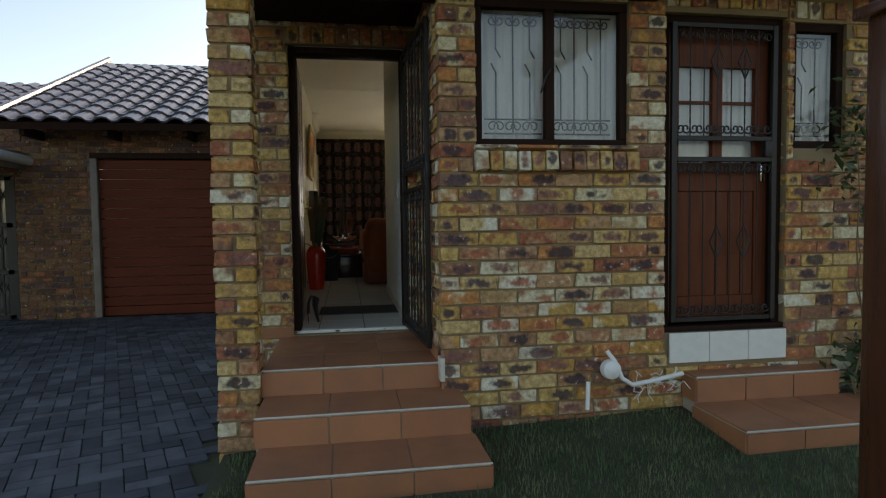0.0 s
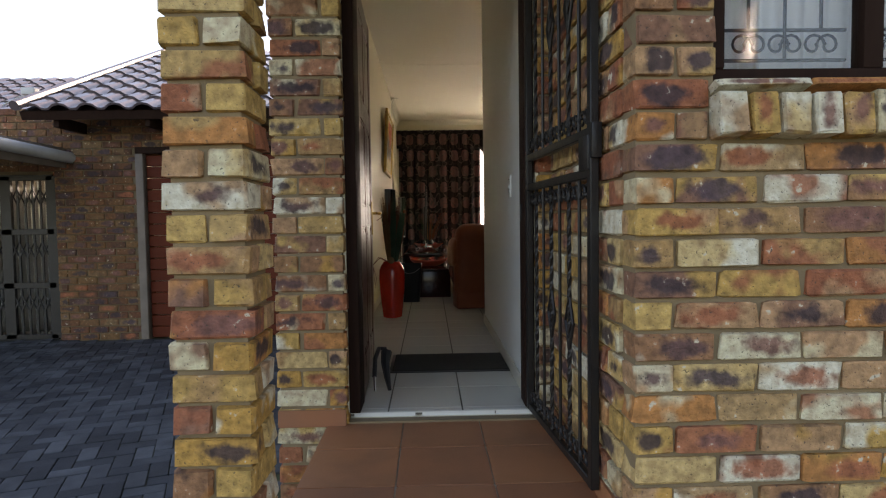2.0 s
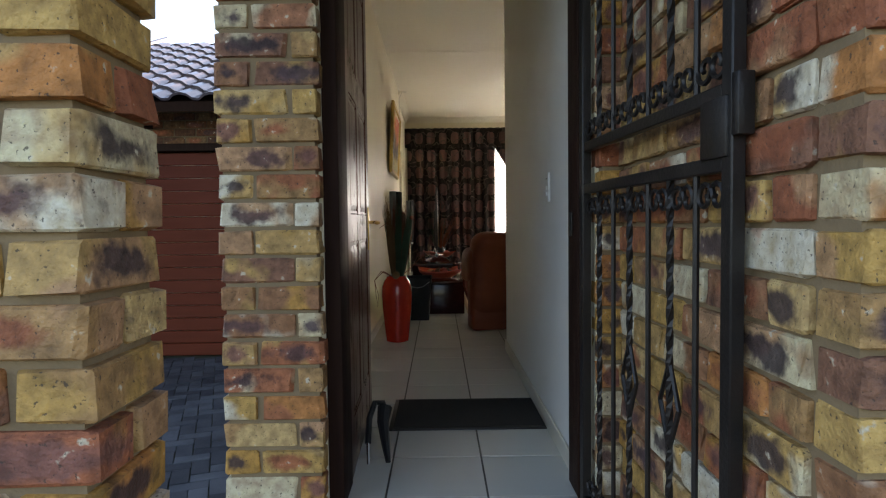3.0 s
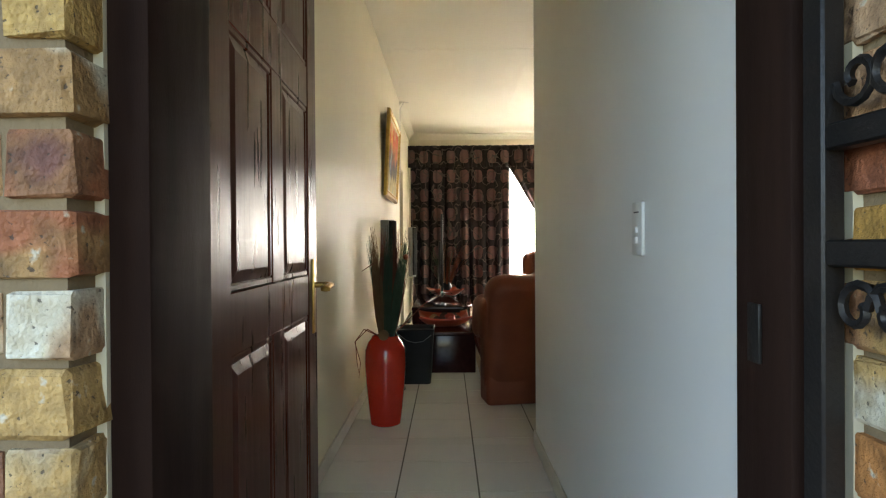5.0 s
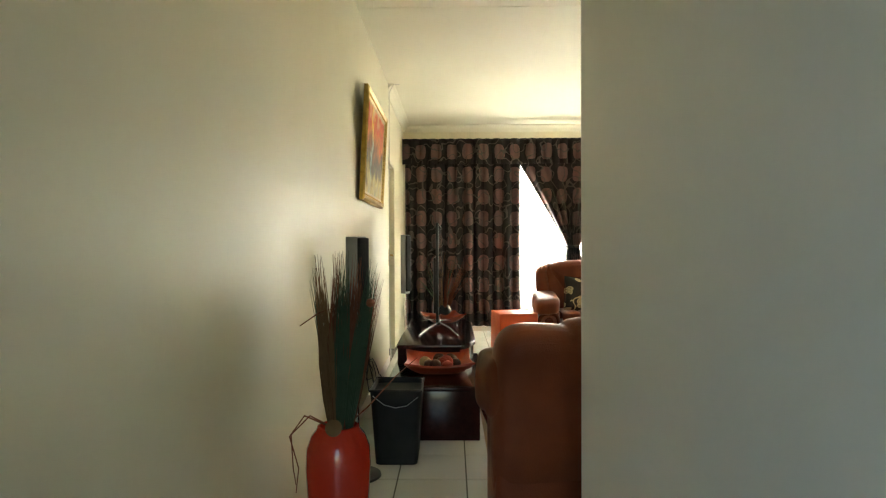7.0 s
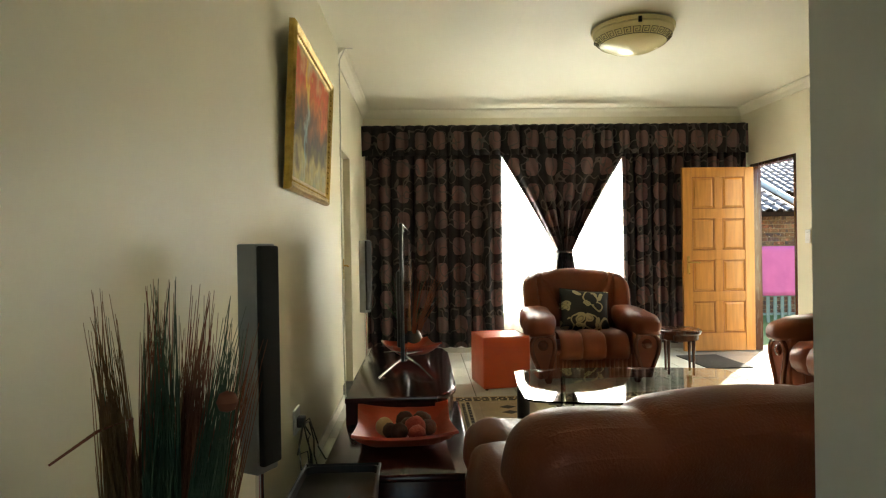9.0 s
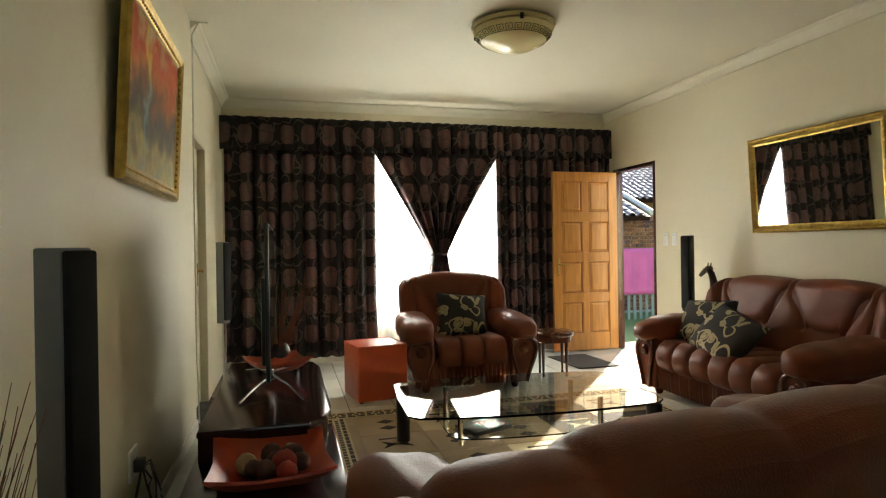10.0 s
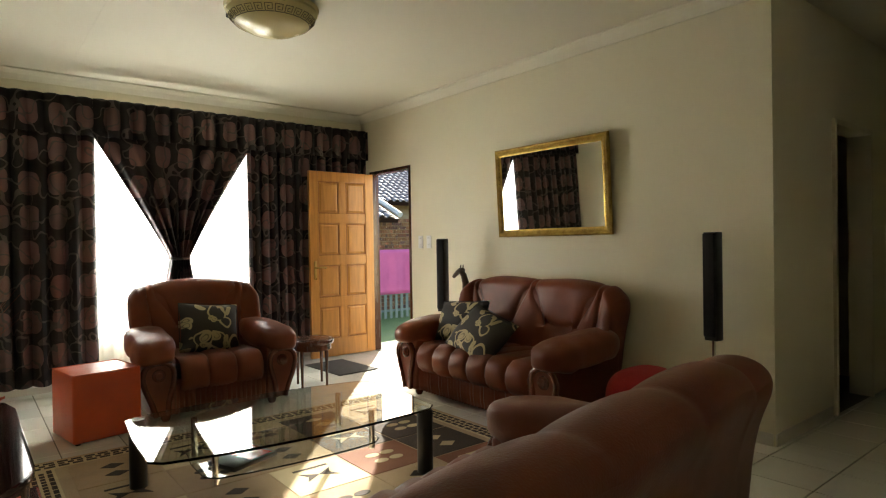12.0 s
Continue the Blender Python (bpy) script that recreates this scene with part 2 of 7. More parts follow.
WOOD_DOOR = mat("red_brown_varnished_wood", (0.058, 0.015, 0.007), (0.042, 0.011, 0.0055), 3, 0.30, bump=0.05, bscale=30, spec=0.11, stretch=(12, 12, 1.0))
WOOD_FRAME = mat("brown_painted_frame", (0.030, 0.016, 0.012), (0.02, 0.011, 0.009), 4, 0.6, spec=0.05, bump=0.15, stretch=(8, 8, 1))
# Darker pine that puts the shading round the door panels into the mouldings.
PINE_GROOVE = mat("shaded_pine_moulding", (0.42, 0.155, 0.028), (0.30, 0.10, 0.018), 3, 0.4, bump=0.2, bscale=25, stretch=(10, 10, 0.9))
# Mortar of the walls across the driveway, darkened for the shade there.
MORTAR_DARK = mat("shaded_mortar", (0.17, 0.125, 0.07), (0.11, 0.08, 0.05), 5, 0.9, bump=0.6, bscale=140, world_space=True)
WOOD_PINE = mat("orange_pine", (0.62, 0.27, 0.055), (0.42, 0.16, 0.03), 3, 0.35, bump=0.2, bscale=25, coat=0.2, stretch=(10, 10, 0.9))
GARAGE_WOOD = mat("garage_door_wood", (0.125, 0.024, 0.010), (0.095, 0.019, 0.008), 2.0, 0.55, spec=0.15, bump=0.1, bscale=30, stretch=(1, 6, 6))
IRON = mat("black_iron", (0.018, 0.017, 0.017), (0.03, 0.026, 0.024), 12, 0.42, metal=0.3, bump=0.3, bscale=120)
GLASS, TABLE_GLASS = glass_mat("window_glass"), glass_mat("table_glass", 0.0, (0.90, 0.97, 0.94), 1.5)
NET = cloth_through("white_net", (0.88, 0.88, 0.86), 0.15)
SHEER = cloth_through("white_sheer", (0.86, 0.85, 0.82), 0.6)
LEATHER = mat("tan_brown_leather", (0.18, 0.046, 0.020), (0.12, 0.030, 0.014), 5, 0.40, spec=0.26, bump=0.35, bscale=170, rvar=0.1)
WOOD_TRIM = mat("carved_mahogany_trim", (0.11, 0.026, 0.012), (0.07, 0.017, 0.009), 8, 0.2, bump=0.15, coat=0.4)
GOLD = mat("gilded_frame", (0.46, 0.31, 0.08), (0.24, 0.15, 0.035), 24, 0.36, metal=0.85, bump=0.5, bscale=90)
CHROME = mat("chrome", (0.75, 0.75, 0.74), (0.68, 0.68, 0.68), 9, 0.12, metal=1.0, bump=0.0, rvar=0.05)
BRASS = mat("brass", (0.55, 0.36, 0.11), (0.40, 0.25, 0.08), 18, 0.3, metal=1.0, bump=0.1)
BLACK = mat("black_plastic", (0.012, 0.012, 0.013), (0.02, 0.02, 0.02), 8, 0.35, bump=0.1)
GREY_PLASTIC = mat("grey_plastic", (0.25, 0.26, 0.265), (0.21, 0.22, 0.225), 8, 0.45, bump=0.1)
WHITE_PLASTIC = mat("white_plastic", (0.78, 0.78, 0.75), (0.72, 0.72, 0.70), 8, 0.32, bump=0.03)
RED_GLAZE = mat("red_glaze", (0.52, 0.028, 0.012), (0.42, 0.02, 0.01), 5, 0.22, bump=0.12, bscale=35, coat=0.3)
ORANGE_VINYL = mat("orange_vinyl", (0.62, 0.09, 0.02), (0.55, 0.07, 0.016), 6, 0.38, bump=0.25, bscale=150)
UNIT_WOOD = mat("dark_mahogany_veneer", (0.040, 0.011, 0.010), (0.026, 0.007, 0.007), 3, 0.15, bump=0.0, spec=0.25, rvar=0.03, stretch=(10, 1, 10))
GRASS_MAT = mat("lawn_blades", (0.05, 0.095, 0.03), (0.20, 0.215, 0.10), 3.2, 0.7, bump=0.0, world_space=True)
SOIL = mat("soil", (0.05, 0.05, 0.024), (0.035, 0.048, 0.018), 9, 0.95, bump=0.8, bscale=60, world_space=True)
MAT_CLOTH = mat("dark_mat", (0.025, 0.021, 0.017), (0.04, 0.034, 0.027), 30, 0.95, bump=0.8, bscale=300)
GUTTER = mat("weathered_white_gutter", (0.55, 0.55, 0.53), (0.40, 0.40, 0.38), 4, 0.5, bump=0.1, world_space=True)

# ---- mesh helpers ----
def mesh_ob(name, bm, material, smooth=False):
    me = bpy.data.meshes.new(name)
    bmesh.ops.recalc_face_normals(bm, faces=bm.faces)
    bm.to_mesh(me)
    bm.free()
    if material:
        me.materials.append(material)
    if smooth:
        me.shade_smooth()
        me.set_sharp_from_angle(angle=radians(38))
    return new(name, me)


def part(name, bm, material, parent=None, label="", smooth=True):
    ob = mesh_ob(name, bm, material, smooth)
    if parent:
        ob.parent = parent
    return tagged(ob, label)


def thing(name, m, label, category, group="", kind=""):
    ob = new(name)
    ob.empty_display_size = 0.1
    ob.matrix_world = m if isinstance(m, Matrix) else Matrix.Translation(m)
    return tagged(ob, label, category, group, kind)


def box(x0, x1, y0, y1, z0, z1, bevel=0.0, seg=2, bm=None):
    bm = bm or bmesh.new()
    r = bmesh.ops.create_cube(bm, size=1, matrix=Matrix.Translation(((x0 + x1) / 2, (y0 + y1) / 2, (z0 + z1) / 2)) @ Matrix.Diagonal((x1 - x0, y1 - y0, z1 - z0, 1)))
    if bevel:
        es = list({e for v in r["verts"] for e in v.link_edges})
        bmesh.ops.bevel(bm, geom=es, offset=bevel, segments=seg, affect="EDGES", profile=0.5)
    return bm


def lathe(profile, n=28, bm=None, m=Matrix()):
    """profile: (radius, z) from the bottom up."""
    bm = bm or bmesh.new()
    rings = []
    for r, z in profile:
        rings.append([bm.verts.new(m @ Vector((max(r, 1e-4) * math.cos(2 * math.pi * k / n), max(r, 1e-4) * math.sin(2 * math.pi * k / n), z))) for k in range(n)])
    for a, b in zip(rings, rings[1:]):
        for k in range(n):
            bm.faces.new((a[k], a[(k + 1) % n], b[(k + 1) % n], b[k]))
    bm.faces.new(rings[0][::-1]), bm.faces.new(rings[-1])
    return bm


def tube(points, r, n=8, bm=None, taper=None):
    """A round bar through the points; taper: radius at the end."""
    bm = bm or bmesh.new()
    pts = [Vector(p) for p in points]
    rings = []
    ref = None
    for k, p in enumerate(pts):
        d = (pts[min(k + 1, len(pts) - 1)] - pts[max(k - 1, 0)]).normalized()
        if ref is None:
            ref = d.orthogonal().normalized()
        ref = (ref - d * ref.dot(d)).normalized()
        s = d.cross(ref)
        rad = r if taper is None else r + (taper - r) * k / max(1, len(pts) - 1)
        rings.append([bm.verts.new(p + (ref * math.cos(2 * math.pi * j / n) + s * math.sin(2 * math.pi * j / n)) * rad) for j in range(n)])
    for a, b in zip(rings, rings[1:]):
        for j in range(n):
            bm.faces.new((a[j], a[(j + 1) % n], b[(j + 1) % n], b[j]))
    bm.faces.new(rings[0][::-1]), bm.faces.new(rings[-1])
    return bm


def extrude_outline(pts, depth, axis="y", bevel=0.0, seg=2, bm=None, off=0.0):
    """A closed outline in two axes, given a thickness along the third."""
    bm = bm or bmesh.new()
    conv = {"y": lambda a, b, c: (a, c, b), "x": lambda a, b, c: (c, a, b), "z": lambda a, b, c: (a, b, c)}[axis]
    lo = [bm.verts.new(conv(a, b, off)) for a, b in pts]
    hi = [bm.verts.new(conv(a, b, off + depth)) for a, b in pts]
    n = len(pts)
    caps = [bm.faces.new(lo), bm.faces.new(hi[::-1])]
    for k in range(n):
        bm.faces.new((lo[k], hi[k], hi[(k + 1) % n], lo[(k + 1) % n]))
    if bevel:
        es = list({e for f in caps for e in f.edges})
        bmesh.ops.bevel(bm, geom=es, offset=bevel, segments=seg, affect="EDGES", profile=0.5)
    return bm


def slab(name, u0, u1, z0, z1, w0, w1, along, openings, material, label=""):
    """A wall from u0 to u1 along x or y, w0 to w1 thick, with openings (u0, u1, z0, z1) cut through it."""
    us = sorted({u0, u1, *(min(max(o[k], u0), u1) for o in openings for k in (0, 1))})
    zs = sorted({z0, z1, *(min(max(o[k], z0), z1) for o in openings for k in (2, 3))})
    solid = {}
    for i in range(len(us) - 1):
        for j in range(len(zs) - 1):
            u, z = (us[i] + us[i + 1]) / 2, (zs[j] + zs[j + 1]) / 2
            solid[i, j] = not any(o[0] < u < o[1] and o[2] < z < o[3] for o in openings)
    bm = bmesh.new()
    seen = {}

    def v(u, w, z):
        key = (round(u, 5), round(w, 5), round(z, 5))
        if key not in seen:
            seen[key] = bm.verts.new((u, w, z) if along == "x" else (w, u, z))
        return seen[key]
    for (i, j), full in solid.items():
        if not full:
            continue
        a, b, c, d = us[i], us[i + 1], zs[j], zs[j + 1]
        for w in (w0, w1):
            bm.faces.new((v(a, w, c), v(b, w, c), v(b, w, d), v(a, w, d)))
        for (di, dj, q) in ((-1, 0, ((a, c), (a, d))), (1, 0, ((b, c), (b, d))), (0, -1, ((a, c), (b, c))), (0, 1, ((a, d), (b, d)))):
            if not solid.get((i + di, j + dj), False):
                (p, r), (s, t) = q
                bm.faces.new((v(p, w0, r), v(s, w0, t), v(s, w1, t), v(p, w1, r)))
    ob = mesh_ob(name, bm, material)
    return tagged(ob, label or name.replace("_", " "), "wall", kind="structure")


F, CEIL = 0.65, 3.40       # indoor floor and ceiling
X0, X1, XR = 0.68, 1.70, 5.0   # hall's two walls, the living room's far side wall
YD, YK, YB = 4.43, 6.80, 12.95  # front door, end of the hall, curtain wall
PAVE, GROUND = 0.14, 0.17

# ---- the ground ----
bm = bmesh.new()
bmesh.ops.create_grid(bm, x_segments=2, y_segments=2, size=400)
tagged(part("ground", bm, SOIL), "bare dark soil under lawn and paving", "ground", kind="structure").location = (0, 0, 0.05)
bm = bmesh.new()
n = 40
for i in range(n + 1):
    for j in range(n + 1):
        x, y = 0.56 + 11 * i / n, -6 + 9.4 * j / n
        z = GROUND + 0.1 * max(0, min(1, (y - 2.0) / 1.3)) * max(0, min(1.3, 0.6 + (x - 2) / 3)) + 0.012 * noise.noise((x * 2, y * 2, 0))
        bm.verts.new((x, y, z))
bm.verts.ensure_lookup_table()
for i in range(n):
    for j in range(n):
        k = i * (n + 1) + j
        bm.faces.new([bm.verts[q] for q in (k, k + n + 1, k + n + 2, k + 1)])
tagged(part("lawn", bm, SOIL), "dark soil bed of the front lawn", "lawn", kind="structure")

# ---- walls of the house ----
WIN1, KDOOR, WIN2 = (2.0, 2.945, 1.88, 2.74), (3.18, 4.01, 0.74, 2.70), (4.05, 4.43, 1.885, 2.675)
FD = (0.855, 1.715, F - 0.02, 2.73)
SIDE = (11.95, 12.77, F - 0.02, 2.725)
FARWIN = (1.55, 3.75, 1.15, 2.85)
slab("wall_front_mortar", 1.79, 5.10, 0.05, 2.98, 3.335, 3.43, "x", [WIN1, KDOOR, WIN2], MORTAR, "recessed mortar bed of the brick front wall")
slab("wall_front_inside", 1.81, 5.10, 0.05, 3.4, 3.43, 3.54, "x", [WIN1, KDOOR, WIN2], PAINT_WHITE, "white plastered inner leaf of front wall")
slab("wall_porch_side_mortar", 3.43, YD + 0.1, 0.05, 2.98, 1.79, 1.81, "y", [], MORTAR, "mortar bed of porch side wall")
slab("wall_porch_back_mortar", 0.56, 1.79, 0.05, 3.0, 4.37, 4.42, "x", [(FD[0] - 0.012, FD[1] + 0.012, FD[2], FD[3])], MORTAR, "mortar bed of porch back wall")
slab("wall_hall_front", 0.56, 1.81, 0.05, CEIL, 4.42, 4.60, "x", [FD], PLASTER, "cream plastered wall round the front door")
slab("wall_hall_left", 4.60, 10.82, 0.05, CEIL, 0.56, X0, "y", [], PLASTER, "long cream plastered wall with hanging painting")
LDOOR = (10.86, 11.66, F - 0.02, 2.70)
slab("wall_left_back", 10.82, YB + 0.2, 0.05, CEIL, 0.50, 0.655, "y", [LDOOR], PLASTER, "cream plastered wall with a cream door")
slab("wall_hall_right", 4.60, YK, F - 0.05, CEIL, X1, 1.81, "y", [], PAINT_WHITE, "smooth white hall wall with a light switch")
slab("wall_kitchen_back", 1.81, 7.4, 0.05, CEIL, YK - 0.11, YK, "x", [], PLASTER, "cream plastered wall behind the sofa")
slab("wall_far", 0.50, XR + 0.2, 0.05, CEIL, YB, YB + 0.2, "x", [FARWIN], PLASTER, "cream plastered wall with wide window")
slab("wall_living_right", 8.32, YB, 0.05, CEIL, XR, XR + 0.12, "y", [SIDE], PLASTER, "cream plastered wall with gilded mirror")
slab("wall_passage", XR + 0.12, 7.4, 0.05, CEIL, 8.32, 8.44, "x", [(5.95, 6.75, F - 0.02, 2.70)], PLASTER, "cream plastered wall of a dark passage")
slab("wall_passage_end", YK - 0.11, 8.44, 0.05, CEIL, 7.4, 7.5, "y", [], PLASTER, "end wall of the dark passage")
slab("wall_passage_room", 8.44, 10.2, 0.05, CEIL, 7.4, 7.5, "y", [], PLASTER, "wall of the dark room off the passage")
slab("wall_passage_room_back", 5.12, 7.4, 0.05, CEIL, 10.1, 10.2, "x", [], PLASTER, "back wall of the dark side room")
slab("wall_kitchen_right", 3.54, YK - 0.11, 0.05, CEIL, 5.0, 5.10, "y", [], PAINT_WHITE, "white kitchen end wall")
for nm, a in (("ceiling", (0.50, 5.2, 4.42, YB + 0.2)), ("ceiling_kitchen", (1.81, 5.10, 3.43, 4.42)), ("ceiling_passage", (5.2, 7.5, YK - 0.11, 10.2))):
    tagged(part(nm, box(*a, CEIL, CEIL + 0.03), CEILING), "cream painted flat ceiling board", "ceiling", kind="structure")
tagged(part("floor", box(0.56, 7.5, 4.45, YB + 0.1, F - 0.12, F - 0.006), GROUT_DARK), "dark grout bed between cream floor tiles", "floor", kind="structure")
tagged(part("floor_kitchen", box(1.81, 5.0, 3.45, 4.45, F - 0.1, F - 0.006), GROUT), "kitchen floor bed", "floor", kind="structure")

# ---- roof, eaves and porch timber ----
def roof_sheet(name, x0, x1, y_eave, z_eave, y_ridge, z_ridge, label, tile_w=0.30, tile_l=0.34, deck=True):
    """A slope of profiled concrete tiles, each with its own roll and lip, over a deck."""
    run = Vector((0, y_ridge - y_eave, z_ridge - z_eave))
    length = run.length
    s = run.normalized()
    nrm = Vector((1, 0, 0)).cross(s)
    if nrm.z < 0:
        nrm = -nrm
    nx, nl = int((x1 - x0) / tile_w), int(length / tile_l)
    verts, faces = [], []
    prof = [(0.0, 0.0), (0.12, 0.004), (0.30, 0.045), (0.5, 0.058), (0.70, 0.045), (0.88, 0.004), (1.0, 0.0)]
    rng = random.Random(5)
    for i in range(nx):
        for j in range(nl):
            jig = rng.uniform(-0.006, 0.006)
            b = len(verts)
            for end, lift in ((-0.03, 0.036), (tile_l, 0.010)):
                for u, h in prof:
                    p = Vector((x0 + (i + u) * tile_w, y_eave, z_eave)) + s * (j * tile_l + end + jig) + nrm * (h + lift)
                    verts.append(tuple(p))
            for u, h in prof:
                p = Vector((x0 + (i + u) * tile_w, y_eave, z_eave)) + s * (j * tile_l - 0.03 + jig) + nrm * (h + 0.012)
                verts.append(tuple(p))
            k = len(prof)
            for q in range(k - 1):
                faces.append((b + q, b + q + 1, b + k + q + 1, b + k + q))
                faces.append((b + 2 * k + q, b + 2 * k + q + 1, b + q + 1, b + q))
    root = thing(name, (0, 0, 0), label, "roof", kind="structure")
    me = bpy.data.meshes.new("roof_tiles")
    me.from_pydata(verts, [], faces)
    me.materials.append(ROOF_TILE)
    ob = new("roof_tiles", me)
    ob.parent = root
    tagged(ob, "glossy dark profiled roof tiles", kind="stuff")
    if deck:
        bm = bmesh.new()
        a, b2 = Vector((0, y_eave, z_eave)), Vector((0, y_ridge, z_ridge))
        pts = [Vector((x, p.y, p.z)) + nrm * d for d in (-0.10, -0.005) for x, p in ((x0, a), (x1, a), (x1, b2), (x0, b2))]
        vs = [bm.verts.new(p) for p in pts]
        for f in ((0, 1, 2, 3), (4, 5, 6, 7), (0, 1, 5, 4), (1, 2, 6, 5), (2, 3, 7, 6), (3, 0, 4, 7)):
            bm.faces.new([vs[q] for q in f])
        part("roof_deck", bm, WOOD_FRAME, root, smooth=False)
    return root


roof_sheet("roof_front", 0.3, 5.5, 2.85, 3.02, 8.2, 5.2, "dark tiled roof slope over the porch")
roof_sheet("roof_back", 0.3, 5.5, 13.35, 3.42, 8.2, 5.2, "dark tiled roof slope over the living room")
tagged(part("porch_ceiling", box(0.45, 1.8, 3.30, 4.37, 2.88, 2.92), WOOD_FRAME), "dark stained boarded porch ceiling", "ceiling", kind="structure")
beam = thing("porch_beam", (0, 0, 0), "dark stained timber beam over the porch pillar", "beam")
part("timber", box(0.50, 1.79, 3.33, 3.45, 2.72, 2.88, 0.008), WOOD_FRAME, beam)
part("fascia", box(0.3, 5.5, 2.80, 2.84, 2.86, 3.06, 0.006), WOOD_FRAME, beam)

# ---- porch steps, tiled ----
steps = thing("porch_steps", (0, 0, 0), "terracotta tiled porch with three steps", "steps", kind="structure")
LEVELS = ((0.762, 1.785, 3.385, 4.42, 0.62), (0.772, 1.885, 3.01, 3.385, 0.47), (0.79, 1.91, 2.62, 3.01, 0.315))
for k, (a, b, c, d, z) in enumerate(LEVELS):
    part("core", box(a + 0.006, b - 0.006, c + 0.006, d + (0.3 if k else 0), 0.05, z - 0.006, 0.004), GROUT, steps, smooth=False)
kst = thing("kitchen_steps", (0, 0, 0), "two terracotta tiled steps at the kitchen door", "steps", kind="structure")
KLEVELS = ((3.30, 4.27, 3.17, 3.325, 0.50), (3.275, 4.62, 2.68, 3.17, 0.345))
for a, b, c, d, z in KLEVELS:
    part("core", box(a + 0.006, b - 0.006, c + 0.006, d, 0.1, z - 0.006, 0.004), GROUT, kst, smooth=False)

# ---- front door: frame, leaf, threshold, gate ----
door = thing("door_1", (0, 0, 0), "dark brown timber front door standing open", "door", kind="structure")
for nm, a in (("jamb", (0.855, 0.905, 4.425, 4.605, F, 2.73)), ("jamb", (1.67, 1.715, 4.465, 4.605, F, 2.73)), ("head", (0.905, 1.67, 4.44, 4.605, 2.685, 2.73))):
    part(nm, box(*a, 0.004), WOOD_FRAME, door)


def panel_leaf(name, w, h, th, cols, rows, material, parent, label="", groove=None):
    """A panelled door leaf: hinge edge at x = 0, thickness along y; rows: heights of the panels from the bottom, as shares."""
    st, rail = 0.105, 0.105
    deep = 0.016 if groove else 0.012
    bm = bmesh.new()
    box(0, st, 0, th, 0, h, 0.003, 1, bm), box(w - st, w, 0, th, 0, h, 0.003, 1, bm)
    pw = (w - 2 * st - (cols - 1) * 0.085) / cols
    total = h - rail * (len(rows) + 1) - 0.09
    z = rail + 0.09
    box(st, w - st, 0.002, th - 0.002, 0, z, 0.002, 1, bm)
    cells = []
    for r_, share in enumerate(rows):
        ph = total * share
        for c in range(cols):
            x = st + c * (pw + 0.085)
            cells.append((x, x + pw, z, z + ph))
            if c:
                box(x - 0.085, x, 0.002, th - 0.002, z, z + ph, 0.002, 1, bm)
        z += ph
        box(st, w - st, 0.002, th - 0.002, z, z + rail if r_ < len(rows) - 1 else h, 0.002, 1, bm)
        z += rail
    leaf = part(name, bm, material, parent, label)
    for x0, x1, z0, z1 in cells:
        b2 = bmesh.new()
        for y0, y1, out in ((deep, th / 2, -1), (th / 2, th - deep, 1)):
            vo = [(x0, z0), (x1, z0), (x1, z1), (x0, z1)]
            vi = [(x0 + 0.035, z0 + 0.035), (x1 - 0.035, z0 + 0.035), (x1 - 0.035, z1 - 0.035), (x0 + 0.035, z1 - 0.035)]
            ye = y0 if out < 0 else y1
            yi = ye + 0.75 * deep * out
            ob_, ib = [b2.verts.new((x, ye, zz)) for x, zz in vo], [b2.verts.new((x, yi, zz)) for x, zz in vi]
            b2.faces.new(ib)
            for k in range(4):
                b2.faces.new((ob_[k], ob_[(k + 1) % 4], ib[(k + 1) % 4], ib[k]))
        part("panel", b2, material, leaf, smooth=False)
        b3 = bmesh.new()
        for y in (0.004, th - 0.014):
            for a in ((x0, x1, z0, z0 + 0.014), (x0, x1, z1 - 0.014, z1), (x0, x0 + 0.014, z0 + 0.014, z1 - 0.014), (x1 - 0.014, x1, z0 + 0.014, z1 - 0.014)):
                box(a[0], a[1], y, y + 0.01, a[2], a[3], 0.003, 1, b3)
        part("moulding", b3, groove or material, leaf, smooth=False)
    return leaf


def lever_handle(parent, x, y, z, side, way, metal=BRASS):
    """A backplate and a lever; side: which way it stands out along y, way: which way the lever points along x."""
    pl = part("handle_plate", box(x - 0.016, x + 0.016, min(y, y + side * 0.006), max(y, y + side * 0.006), z - 0.10, z + 0.10, 0.002), metal, parent, "brass handle plate")
    b = tube([(x, y, z + 0.03), (x, y + side * 0.045, z + 0.03), (x + way * 0.02, y + side * 0.055, z + 0.03), (x + way * 0.06, y + side * 0.056, z + 0.032), (x + way * 0.10, y + side * 0.052, z + 0.026)], 0.008, 10)
    lathe([(0.004, 0), (0.012, 0.003), (0.013, 0.012), (0.006, 0.017)], 12, b, Matrix.Translation((x + way * 0.10, y + side * 0.052, z + 0.018)))
    part("lever", b, metal, pl, "brass lever")


leaf = panel_leaf("leaf", 0.81, 2.02, 0.04, 2, (0.427, 0.291, 0.282), WOOD_DOOR, door, "red-brown panelled door leaf, open")
leaf.matrix_world = pose(0.905, 4.585, F + 0.012, 0, 0, 91.5)
lever_handle(leaf, 0.755, 0.0, 0.885, -1, -1)
lever_handle(leaf, 0.755, 0.04, 0.885, 1, -1)
part("strike_plate", box(1.664, 1.669, 4.53, 4.56, 1.52, 1.60, 0.001), IRON, door, "dark metal strike plate")


